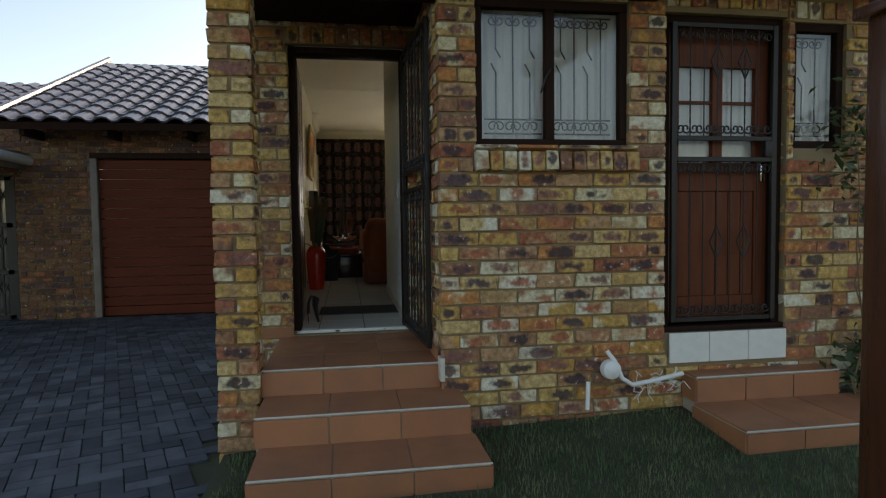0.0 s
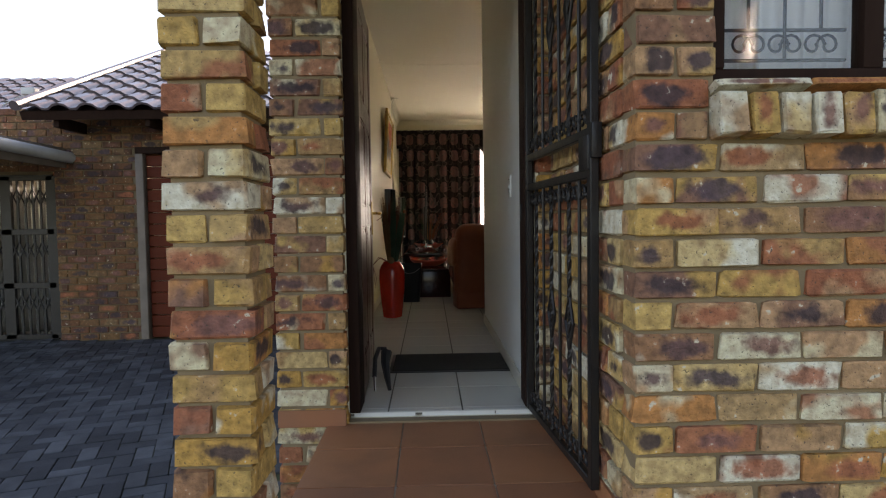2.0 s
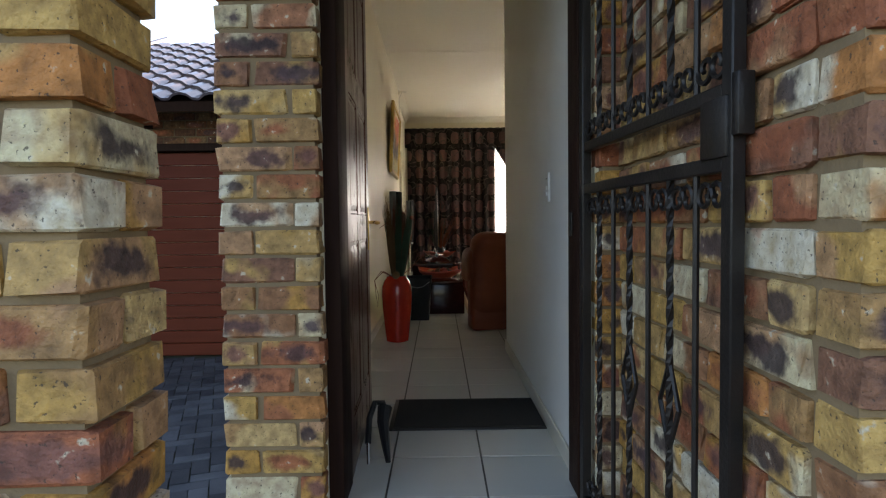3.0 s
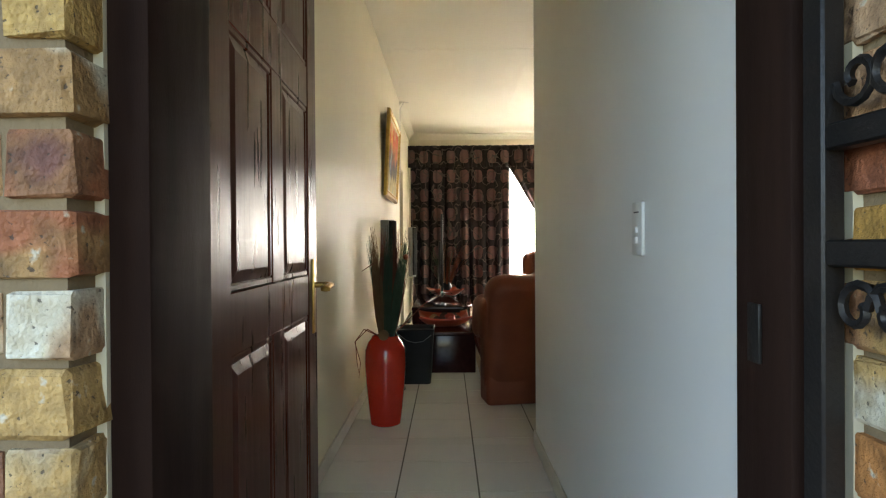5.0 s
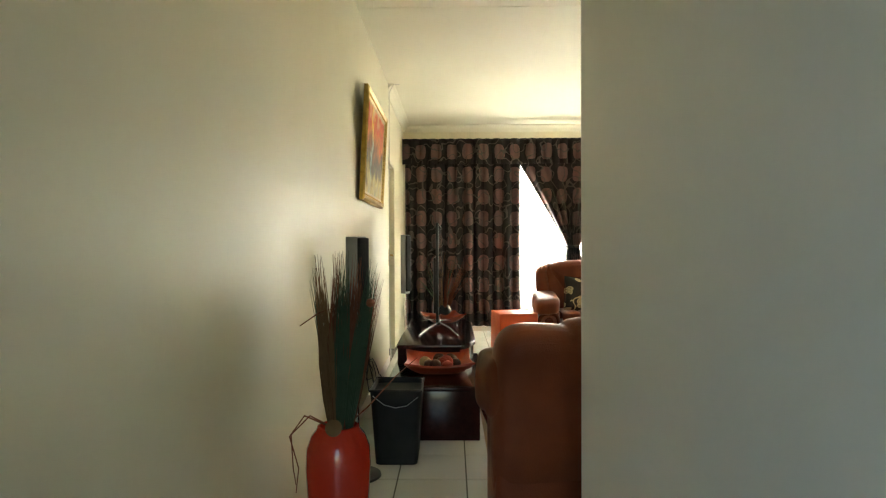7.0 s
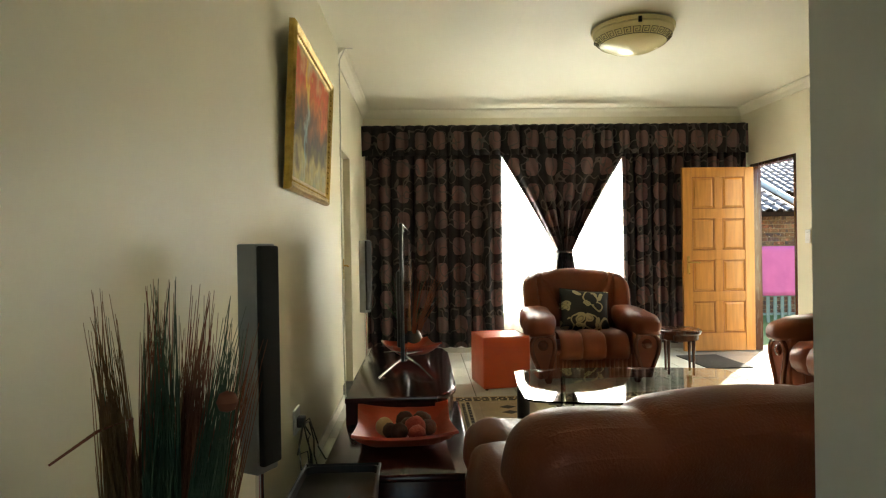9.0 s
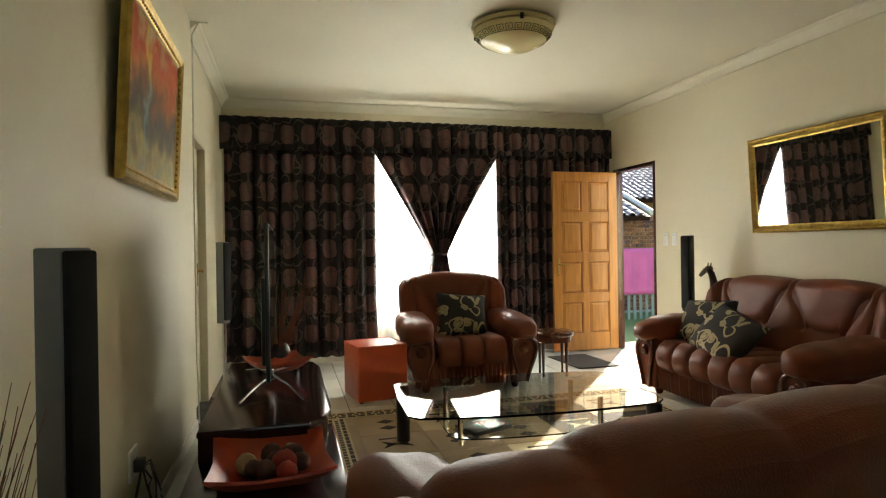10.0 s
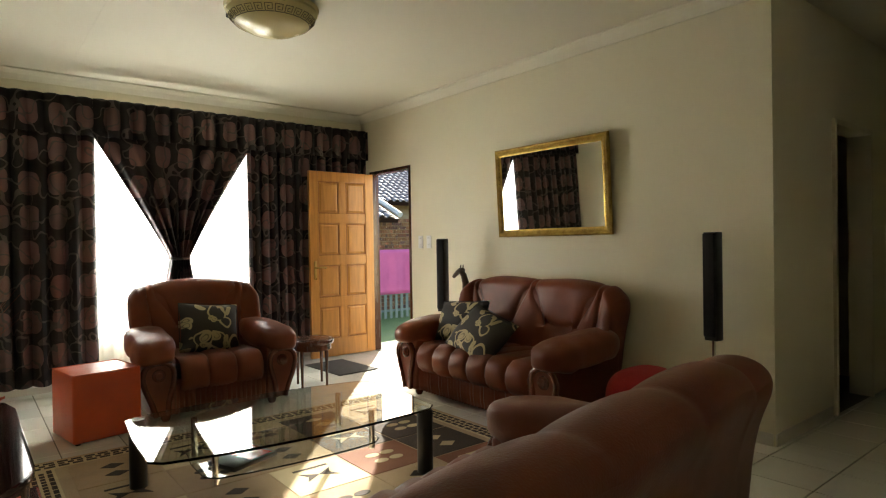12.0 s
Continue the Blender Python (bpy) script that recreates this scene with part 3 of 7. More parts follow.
def scroll(cx, cz, r, turn=1, y=0.0, n=14, start=90.0, sweep=400.0):
    pts = []
    for k in range(n + 1):
        a = radians(start) + turn * radians(sweep) * k / n
        rr = r * (1 - 0.72 * k / n)
        pts.append((cx + rr * math.cos(a), y, cz + rr * math.sin(a)))
    return pts


def twisted_bar(x, z0, z1, r=0.006, parent=None, name="bar"):
    bm = bmesh.new()
    n = max(2, int((z1 - z0) / 0.02))
    rings = []
    for k in range(n + 1):
        a = k * 0.55
        z = z0 + (z1 - z0) * k / n
        rings.append([bm.verts.new((x + r * 1.25 * math.cos(a + q * math.pi / 2), r * 1.25 * math.sin(a + q * math.pi / 2), z)) for q in range(4)])
    for a, b in zip(rings, rings[1:]):
        for q in range(4):
            bm.faces.new((a[q], a[(q + 1) % 4], b[(q + 1) % 4], b[q]))
    return part(name, bm, IRON, parent, smooth=False)


def security_gate(name, m, w, h, label, bar=0.007, lock=True):
    """A barred gate in two fields with scrolls and a lock box; hinge edge at x = 0."""
    g = thing(name, m, label, "gate")
    for nm, a in (("stile", (0, 0.035, -0.014, 0.014, 0, h)), ("stile", (w - 0.035, w, -0.014, 0.014, 0, h)), ("rail", (0.035, w - 0.035, -0.012, 0.012, 0, 0.03)),
                  ("rail", (0.035, w - 0.035, -0.012, 0.012, h - 0.03, h)), ("rail", (0.035, w - 0.035, -0.012, 0.012, 1.00, 1.03)), ("rail", (0.035, w - 0.035, -0.012, 0.012, 1.13, 1.16))):
        part(nm, box(*a, 0.003, 1), IRON, g)
    if lock:
        part("lock_box", box(w - 0.10, w - 0.01, -0.020, 0.020, 1.025, 1.135, 0.004), IRON, g, "dark steel lock box")
        part("lock_keep", box(w, w + 0.022, -0.016, 0.016, 1.06, 1.17, 0.003), IRON, g)
    else:
        part("lock_box", box(w - 0.085, w - 0.03, -0.020, 0.020, 1.03, 1.13, 0.004), IRON, g, "dark steel lock box")
    n = 6
    step = (w - 0.07) / (n + 1)
    for k in range(n):
        x = 0.035 + step * (k + 1)
        for z0, z1 in ((0.03, 1.0), (1.16, h - 0.03)):
            if k % 2:
                part("bar", tube([(x, 0, z0), (x, 0, z1)], bar, 6), IRON, g)
            else:
                twisted_bar(x, z0, z1, bar, g)
    for k in range(n + 1):
        x = 0.035 + step * (k + 0.5)
        for z, t in ((0.955, 1), (1.205, -1), (h - 0.075, 1), (0.075, -1)):
            b = tube(scroll(x - step * 0.2, z, 0.032, 1, 0, start=0 if t > 0 else 180), 0.0055, 5)
            tube(scroll(x + step * 0.2, z, 0.032, -1, 0, start=180 if t > 0 else 0), 0.0055, 5, b)
            part("scroll", b, IRON, g)
    for x in (0.035 + step * 3, 0.035 + step * 5):
        for z in (0.5, 1.62):
            part("diamond", tube([(x, 0, z - 0.10), (x + 0.045, 0, z), (x, 0, z + 0.10), (x - 0.045, 0, z), (x, 0, z - 0.10)], 0.006, 5), IRON, g)
    return g


security_gate("security_gate", pose(1.685, 4.445, F + 0.005, 0, 0, -85.6), 0.86, 2.04, "black wrought iron security gate swung open against brick")

# ---- kitchen window, kitchen door, narrow window ----
def barred_window(name, x0, x1, z0, z1, mullions, label, y=3.36):
    w = thing(name, (0, 0, 0), label, "window", kind="structure")
    fr = bmesh.new()
    for a in ((x0, x1, z0, z0 + 0.05), (x0, x1, z1 - 0.05, z1), (x0, x0 + 0.045, z0 + 0.05, z1 - 0.05), (x1 - 0.045, x1, z0 + 0.05, z1 - 0.05)):
        box(a[0], a[1], y, y + 0.06, a[2], a[3], 0.004, 1, fr)
    part("frame", fr, WOOD_FRAME, w, "dark brown timber frame")
    edges = [x0 + 0.045, *mullions, x1 - 0.045]
    for m in mullions:
        part("mullion", box(m - 0.028, m + 0.028, y + 0.002, y + 0.058, z0 + 0.05, z1 - 0.05, 0.004), WOOD_FRAME, w)
    for a, b in zip(edges, edges[1:]):
        p = part("pane", box(a, b, y + 0.028, y + 0.032, z0 + 0.05, z1 - 0.05), GLASS, w, smooth=False)
        p.visible_shadow = False
        q = y + 0.075
        lo, hi = z0 + 0.09, z1 - 0.07
        n = max(2, round((b - a - 0.06) / 0.105))
        for z in (lo, lo + 0.085, hi):
            part("bar_rail", tube([(a + 0.03, q, z), (b - 0.03, q, z)], 0.005, 6), IRON, w)
        for k in range(n):
            x = a + 0.05 + (b - a - 0.1) * (k + 0.5) / n
            if k % 2 == 0:
                mid = (lo + hi) / 2 + 0.06
                part("bar", tube([(x, q, lo + 0.085), (x, q, mid - 0.05), (x - 0.03, q, mid + 0.005)], 0.005, 5), IRON, w)
                part("bar", tube([(x, q, hi), (x, q, mid + 0.09), (x + 0.03, q, mid + 0.04)], 0.005, 5), IRON, w)
            else:
                part("bar", tube([(x, q, lo), (x, q, hi)], 0.005, 5), IRON, w)
            b2 = tube(scroll(x - 0.022, lo + 0.042, 0.034, 1, q, start=0), 0.004, 5)
            tube(scroll(x + 0.022, lo + 0.042, 0.034, -1, q, start=180), 0.004, 5, b2)
            tube(scroll(x - 0.022, hi - 0.035, 0.03, -1, q, start=0), 0.004, 5, b2)
            tube(scroll(x + 0.022, hi - 0.035, 0.03, 1, q, start=180), 0.004, 5, b2)
            part("scroll", b2, IRON, w)
    return w


barred_window("window_1", WIN1[0], WIN1[1], WIN1[2], WIN1[3], [2.46], "brown timber window with scrolled burglar bars")
barred_window("window_2", WIN2[0], WIN2[1], WIN2[2], WIN2[3], [], "narrow brown timber window with burglar bars")
w1 = part("stay", tube([(2.40, 3.352, 2.20), (2.43, 3.35, 2.29), (2.462, 3.352, 2.34)], 0.006, 6), IRON)
tagged(w1, "dark metal window stay latch", "latch")


def folded_sheet(name, x0, x1, z0, z1, y, waves, amp, material, seed=1, nz=10, thick=0.003):
    bm = bmesh.new()
    n = int(waves * 10)
    rng = random.Random(seed)
    ph = [rng.uniform(0, 6.28) for _ in range(4)]
    grid = []
    for i in range(n + 1):
        u = i / n
        row = []
        for j in range(nz + 1):
            v = j / nz
            f = 0.55 + 0.45 * (1 - v)
            yy = y + amp * f * (math.sin(2 * math.pi * waves * u + ph[0] + 0.3 * math.sin(3 * v + ph[2])) + 0.45 * math.sin(2 * math.pi * waves * 0.53 * u + ph[1]))
            row.append(bm.verts.new((x0 + (x1 - x0) * u + 0.25 * amp * math.cos(2 * math.pi * waves * u + ph[0]), yy, z0 + (z1 - z0) * v)))
        grid.append(row)
    for i in range(n):
        for j in range(nz):
            bm.faces.new((grid[i][j], grid[i + 1][j], grid[i + 1][j + 1], grid[i][j + 1]))
    ob = part(name, bm, material)
    if thick:
        md = ob.modifiers.new("cloth", "SOLIDIFY")
        md.thickness = thick
    return ob


tagged(folded_sheet("net_curtain", 2.01, 2.935, 1.89, 2.73, 3.475, 14, 0.010, NET, 3), "white net curtain behind the barred window", "curtain")
tagged(folded_sheet("net_curtain", 4.06, 4.42, 1.895, 2.665, 3.475, 6, 0.010, NET, 4), "white net curtain behind the narrow window", "curtain")

# Added white sheet: its paleness stands in for bright reflections in the door panes.
tagged(folded_sheet("net_curtain", 3.30, 3.89, 1.78, 2.42, 3.485, 9, 0.005, NET, 14), "added pale sheet standing in for reflections in kitchen door panes", "curtain")
kd = thing("door_2", (-0.04, -0.045, 0), "dark wood kitchen door with two glass panes", "door", kind="structure")
for nm, a in (("jamb", (3.22, 3.275, 3.425, 3.525, 0.75, 2.70)), ("jamb", (3.995, 4.05, 3.425, 3.525, 0.75, 2.70)), ("head", (3.275, 3.995, 3.425, 3.525, 2.65, 2.70)), ("sill", (3.22, 4.05, 3.385, 3.525, 0.742, 0.775))):
    part(nm, box(*a, 0.004), WOOD_FRAME, kd)
kl = bmesh.new()
for a in ((3.28, 3.37, 0.79, 2.648), (3.90, 3.99, 0.79, 2.648), (3.37, 3.90, 0.79, 0.95), (3.37, 3.90, 1.62, 1.80), (3.37, 3.90, 2.40, 2.648), (3.60, 3.67, 1.80, 2.40)):
    box(a[0], a[1], 3.475, 3.515, a[2], a[3], 0.003, 1, kl)
KD_WOOD = mat("weathered_red_brown_wood", (0.15, 0.040, 0.017), (0.085, 0.023, 0.011), 3, 0.42, bump=0.1, bscale=30, spec=0.2, stretch=(12, 12, 1.0))
part("leaf_frame", kl, KD_WOOD, kd)
for k in range(6):
    part("board", box(3.372 + k * 0.0882, 3.372 + (k + 1) * 0.0882 - 0.004, 3.485, 3.505, 0.95, 1.62, 0.003, 1), KD_WOOD, kd)
for a, b in ((3.37, 3.60), (3.67, 3.90)):
    part("pane", box(a, b, 3.493, 3.499, 1.80, 2.40), GLASS, kd, "clear glass pane", smooth=False).visible_shadow = False
    part("glazing_bar", box(a, b, 3.483, 3.509, 2.17, 2.19, 0.002), KD_WOOD, kd)
part("handle", box(3.925, 3.955, 3.45, 3.475, 1.68, 1.80, 0.003), CHROME, kd, "bright metal door handle")
security_gate("security_gate", pose(3.235, 3.36, 0.80, 0, 0, 0), 0.72, 1.85, "black wrought iron security gate closed over kitchen door", 0.0042, False)

# ---- white pipe and cap by the wall, porch post, shrub ----
vent = thing("waste_pipe", (2.80, 3.30, 0.52), "white plastic waste pipe with capped elbow and loose wires", "pipe")
c = Matrix.Translation((0, -0.03, 0.03)) @ Matrix.Rotation(radians(90), 4, "X")
part("cap", lathe([(0.02, -0.02), (0.058, -0.02), (0.062, 0.0), (0.055, 0.03), (0.03, 0.045), (0.002, 0.05)], 24, None, c), WHITE_PLASTIC, vent, "round white plastic cap")
part("pipe", tube([(-0.02, -0.02, 0.14), (0.02, -0.05, 0.08), (0.06, -0.06, -0.02), (0.12, -0.07, -0.06), (0.25, -0.08, -0.04), (0.43, -0.10, 0.0)], 0.014, 10), WHITE_PLASTIC, vent, "thin bent white pipe")
part("stub", tube([(-0.14, -0.03, -0.04), (-0.155, -0.05, -0.2)], 0.013, 10), WHITE_PLASTIC, vent)
rng = random.Random(11)
for k in range(14):
    a = rng.uniform(0.1, 0.36)
    pts = [(a, -0.08, -0.05)]
    for q in range(5):
        pts.append((pts[-1][0] + rng.uniform(-0.035, 0.05), pts[-1][1] + rng.uniform(-0.02, 0.015), pts[-1][2] + rng.uniform(-0.05, 0.035)))
    part("wire", tube(pts, 0.0022, 4), WHITE_PLASTIC, vent)

post = thing("porch_post", (3.03, 1.62, 0.12), "dark varnished square timber post beside the lawn", "post")
part("shaft", box(-0.07, 0.07, -0.07, 0.07, 0, 2.75, 0.01), WOOD_DARK, post)
part("bracket", box(-0.10, 0.10, -0.10, 0.10, 1.98, 2.02, 0.006), WOOD_DARK, post)
part("top_beam", box(-0.16, 0.09, -0.09, 2.0, 2.63, 2.80, 0.01), WOOD_DARK, post)

LEAF = mat("shrub_leaf", (0.03, 0.06, 0.02), (0.055, 0.075, 0.025), 8, 0.5, bump=0.1, world_space=True)
STEM = mat("dry_stem", (0.17, 0.11, 0.06), (0.10, 0.07, 0.04), 9, 0.8)


def leaf_cloud(name, centre, spread, count, size, material, parent, seed, label=""):
    rng = random.Random(seed)
    verts, faces = [], []
    for _ in range(count):
        p = Vector(centre) + Vector((rng.gauss(0, spread[0]), rng.gauss(0, spread[1]), rng.gauss(0, spread[2])))
        e = Euler((rng.uniform(-1.2, 1.2), rng.uniform(-1.2, 1.2), rng.uniform(0, 6.28))).to_matrix()
        s = size * rng.uniform(0.6, 1.3)
        b = len(verts)
        for v in ((0, -1, 0), (0.42, -0.1, 0.12), (0, 1, 0), (-0.42, -0.1, 0.12)):
            verts.append(tuple(p + e @ (Vector(v) * s)))
        faces += [(b, b + 1, b + 2), (b, b + 2, b + 3)]
    me = bpy.data.meshes.new(name)
    me.from_pydata(verts, [], faces)
    me.materials.append(material)
    ob = new(name, me)
    ob.parent = parent
    return tagged(ob, label)


shrub = thing("climbing_shrub", (4.50, 3.12, 0.25), "thin leggy shrub climbing the brick wall", "shrub")
rng = random.Random(2)
for k in range(9):
    x, y = rng.uniform(-0.15, 0.2), rng.uniform(-0.1, 0.12)
    pts = [(x, y, 0)]
    for q in range(6):
        pts.append((pts[-1][0] + rng.uniform(-0.06, 0.06), pts[-1][1] + rng.uniform(-0.03, 0.05), pts[-1][2] + rng.uniform(0.15, 0.33)))
    part("stem", tube(pts, 0.007, 5, taper=0.003), STEM, shrub)
leaf_cloud("foliage", (0.02, 0.05, 0.25), (0.13, 0.08, 0.15), 300, 0.04, LEAF, shrub, 4, "dark green leaves")
leaf_cloud("foliage", (-0.1, 0.12, 1.65), (0.10, 0.05, 0.22), 160, 0.035, LEAF, shrub, 5, "dark green leaves")

# ---- the house across the driveway ----
GY = 9.0
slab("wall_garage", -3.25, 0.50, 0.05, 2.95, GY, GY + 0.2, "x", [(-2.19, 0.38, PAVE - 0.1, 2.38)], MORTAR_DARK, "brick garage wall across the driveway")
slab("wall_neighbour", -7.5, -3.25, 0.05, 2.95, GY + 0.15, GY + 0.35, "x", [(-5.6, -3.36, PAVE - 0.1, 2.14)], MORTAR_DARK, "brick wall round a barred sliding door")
tagged(part("garage_inside", box(-7.5, 0.50, GY + 1.9, GY + 2.0, 0.05, 2.95), PAINT_WHITE), "plain inner wall behind doors", "wall", kind="structure")
gd = thing("garage_door", (-2.19, GY + 0.06, PAVE), "red-brown ribbed timber garage door, closed", "garage door")
for k in range(16):
    part("slat", box(0.0, 2.57, 0, 0.03, k * 0.1395 + 0.003, (k + 1) * 0.1395 - 0.003, 0.008, 1), GARAGE_WOOD, gd)
gf = thing("garage_frame", (0, 0, 0), "grey weathered garage door frame", "frame", kind="structure")
FRAME_GREY = mat("weathered_grey_paint", (0.22, 0.18, 0.15), (0.15, 0.12, 0.10), 6, 0.7)
part("post", box(-2.28, -2.19, GY - 0.03, GY + 0.1, PAVE, 2.38, 0.005), FRAME_GREY, gf)
part("lintel", box(-2.28, 0.46, GY - 0.03, GY + 0.1, 2.38, 2.46, 0.005), WOOD_FRAME, gf)
sg = thing("trellis_gate", (-5.6, GY + 0.12, PAVE), "black expanding trellis security gate over glass door", "gate")
part("pane", box(0, 2.22, 0.12, 0.126, 0.05, 1.98), GLASS, sg, smooth=False).visible_shadow = False
for k in range(5):
    part("post", box(k * 0.555 - 0.065, k * 0.555 + 0.065, 0.0, 0.05, 0, 2.0, 0.003, 1), IRON, sg)
for z in (0.02, 0.66, 1.32, 1.98):
    part("rail", box(-0.02, 2.24, 0.0, 0.035, z - 0.035, z + 0.035, 0.003, 1), IRON, sg)
for k in range(24):
    x = 0.046 + k * 0.0925
    part("bar", tube([(x, 0.02, 0), (x, 0.02, 1.98)], 0.015, 4), IRON, sg)
    for z in (0.45, 1.1, 1.75):
        part("cross_bar", tube([(x, 0.012, z - 0.1), (x + 0.046, 0.012, z), (x, 0.012, z + 0.1), (x - 0.046, 0.012, z), (x, 0.012, z - 0.1)], 0.011, 4), IRON, sg)
tagged(folded_sheet("net_curtain", -5.6, -3.36, 0.16, 2.2, GY + 0.55, 24, 0.02, cloth_through("grey_lined_cloth", (0.46, 0.45, 0.41), 0.3), 8), "white curtain behind the trellis gate", "curtain")
tagged(part("floor_neighbour", box(-7.5, -3.25, GY + 0.3, GY + 1.9, 0.05, 0.15), GROUT), "plain floor behind the trellis gate", "floor", kind="structure")
roof_sheet("roof_garage", -3.2, 0.42, 8.35, 2.78, 12.4, 4.55, "dark glossy tiled garage roof")
bm = bmesh.new()
for k in range(13):
    a = Vector((-3.22, 8.30 + k * 0.32, 2.83 + k * 0.1385))
    tube([a, a + Vector((0, 0.34, 0.147))], 0.055, 8, bm)
tagged(part("verge_tiles", bm, ROOF_TILE), "rounded dark verge tiles along the roof edge", "roof", kind="structure")
roof_sheet("roof_neighbour", -12.0, -3.3, 9.6, 2.75, 13.5, 4.35, "weathered dark tiled roof of the neighbour")
for k in range(4):
    tagged(part("rafter", box(-2.9 + k * 1.0, -2.84 + k * 1.0, 8.45, 9.0, 2.62, 2.74, 0.004), WOOD_FRAME), "dark timber rafter end under the eaves", "rafter", kind="structure")
pr = thing("patio_roof", (0, 0, 0), "low patio roof with weathered white gutter", "roof", kind="structure")
part("sheeting", box(-6.5, -3.12, 5.2, 9.1, 2.42, 2.46), FRAME_GREY, pr)
part("gutter", tube([(-3.05, 5.2, 2.40), (-3.05, 9.05, 2.34)], 0.065, 12), GUTTER, pr, "weathered white round gutter")
part("fascia", box(-3.14, -3.10, 5.2, 9.05, 2.22, 2.44, 0.004), FRAME_GREY, pr)
cam_arm = thing("floodlight", (-4.55, 10.4, 3.25), "small white floodlight on a bracket on the roof", "lamp")
part("bracket", tube([(-0.25, 0, 0.0), (0.0, 0, 0.12), (0.12, 0, 0.14)], 0.012, 6), GUTTER, cam_arm)
part("lamp_head", box(0.05, 0.24, -0.06, 0.06, 0.14, 0.24, 0.01), GUTTER, cam_arm)

# ---- the yard behind the side door ----
LAWN2 = mat("sunlit_lawn", (0.06, 0.12, 0.03), (0.09, 0.15, 0.04), 3, 0.8, bump=0.6, bscale=150, world_space=True)
tagged(part("side_lawn", box(XR + 0.12, 22, 8.5, 26, 0.2, 0.42), LAWN2), "green lawn outside the side door", "lawn", kind="structure")
tagged(part("side_sill", box(XR - 0.02, XR + 0.75, 11.7, 13.0, 0.42, F - 0.008, 0.004), GROUT), "pale concrete step outside the side door", "step", kind="structure")
PINK = mat("pink_cloth", (0.48, 0.105, 0.29), (0.40, 0.085, 0.25), 4, 0.8, bump=0.2)
yard = thing("fence", (0, 0, 0), "grey-green palisade fence across the side lawn", "fence")
FENCE = mat("green_grey_paint", (0.16, 0.21, 0.21), (0.11, 0.15, 0.15), 6, 0.6)
for k in range(34):
    part("paling", box(5.6 + k * 0.13, 5.66 + k * 0.13, 16.6, 16.62, 0.42, 0.98, 0.004, 1), FENCE, yard)
for z in (0.55, 0.88):
    part("rail", box(5.5, 10.1, 16.62, 16.65, z, z + 0.04, 0.004, 1), FENCE, yard)
cloth = folded_sheet("pink_cloth", 7.2, 8.32, 0.90, 1.78, 16.56, 3, 0.02, PINK, 6)
tagged(cloth, "bright pink cloth hung over the fence to dry", "cloth")
slab("wall_yard_house", 4.0, 13.0, 0.05, 2.55, 18.0, 18.2, "x", [], MORTAR, "brick house wall beyond the side lawn")
roof_sheet("roof_yard_house", 6.2, 8.75, 17.6, 2.45, 20.6, 3.75, "sunlit dark tiled roof of the house behind", 0.22, 0.26)
roof_sheet("roof_yard_far", 3.0, 16.0, 21.0, 3.1, 27.0, 5.9, "blue-grey tiled roof farther behind", 0.22, 0.26)
slab("wall_yard_far", 3.0, 16.0, 0.05, 3.2, 21.4, 21.6, "x", [], MORTAR, "brick wall of the far house")
bm = bmesh.new()
for k in range(10):
    a = Vector((8.78, 17.58 + k * 0.32, 2.53 + k * 0.139))
    tube([a, a + Vector((0, 0.34, 0.148))], 0.06, 8, bm)
tagged(part("verge_tiles", bm, GUTTER), "white painted verge along the roof edge", "roof", kind="structure")

# ---- hall ----
hm = thing("door_mat", (1.345, 5.36, F), "dark ribbed rubber-backed door mat", "mat")
part("mat_top", box(-0.34, 0.34, -0.21, 0.21, 0.001, 0.012, 0.004), MAT_CLOTH, hm)
part("edge", box(-0.36, 0.36, -0.23, 0.23, 0.0, 0.006, 0.003), BLACK, hm)
um = thing("umbrella", (0, 0, 0), "black folded umbrella leaning behind the front door", "umbrella")
part("handle", tube([(0.935, 4.80, 0.72), (0.935, 4.86, 0.80), (0.95, 4.93, 0.84), (0.98, 4.95, 0.835), (0.995, 4.94, 0.80)], 0.012, 8), BLACK, um)
part("canopy", tube([(0.99, 4.94, 0.82), (0.985, 4.90, 0.77), (1.0, 4.84, 0.70), (1.015, 4.78, 0.655)], 0.030, 8, taper=0.010), BLACK, um)
part("shaft", tube([(0.935, 4.80, 0.73), (0.94, 4.76, 0.655)], 0.006, 6), CHROME, um)


def switch_plate(name, m, w, h, buttons, label):
    """A plate facing local -y with rocker buttons."""
    s = thing(name, m, label, "light switch")
    part("plate", box(-w / 2, w / 2, -0.009, 0, -h / 2, h / 2, 0.004), WHITE_PLASTIC, s)
    for k in range(buttons):
        part("button", box(-0.011, 0.011, -0.015, -0.008, -h / 2 + 0.028 + k * 0.024, -h / 2 + 0.044 + k * 0.024, 0.003), WHITE_PLASTIC, s)
    part("slot", box(-0.016, 0.016, -0.0105, -0.0085, h / 2 - 0.026, h / 2 - 0.023), BLACK, s)
    return s


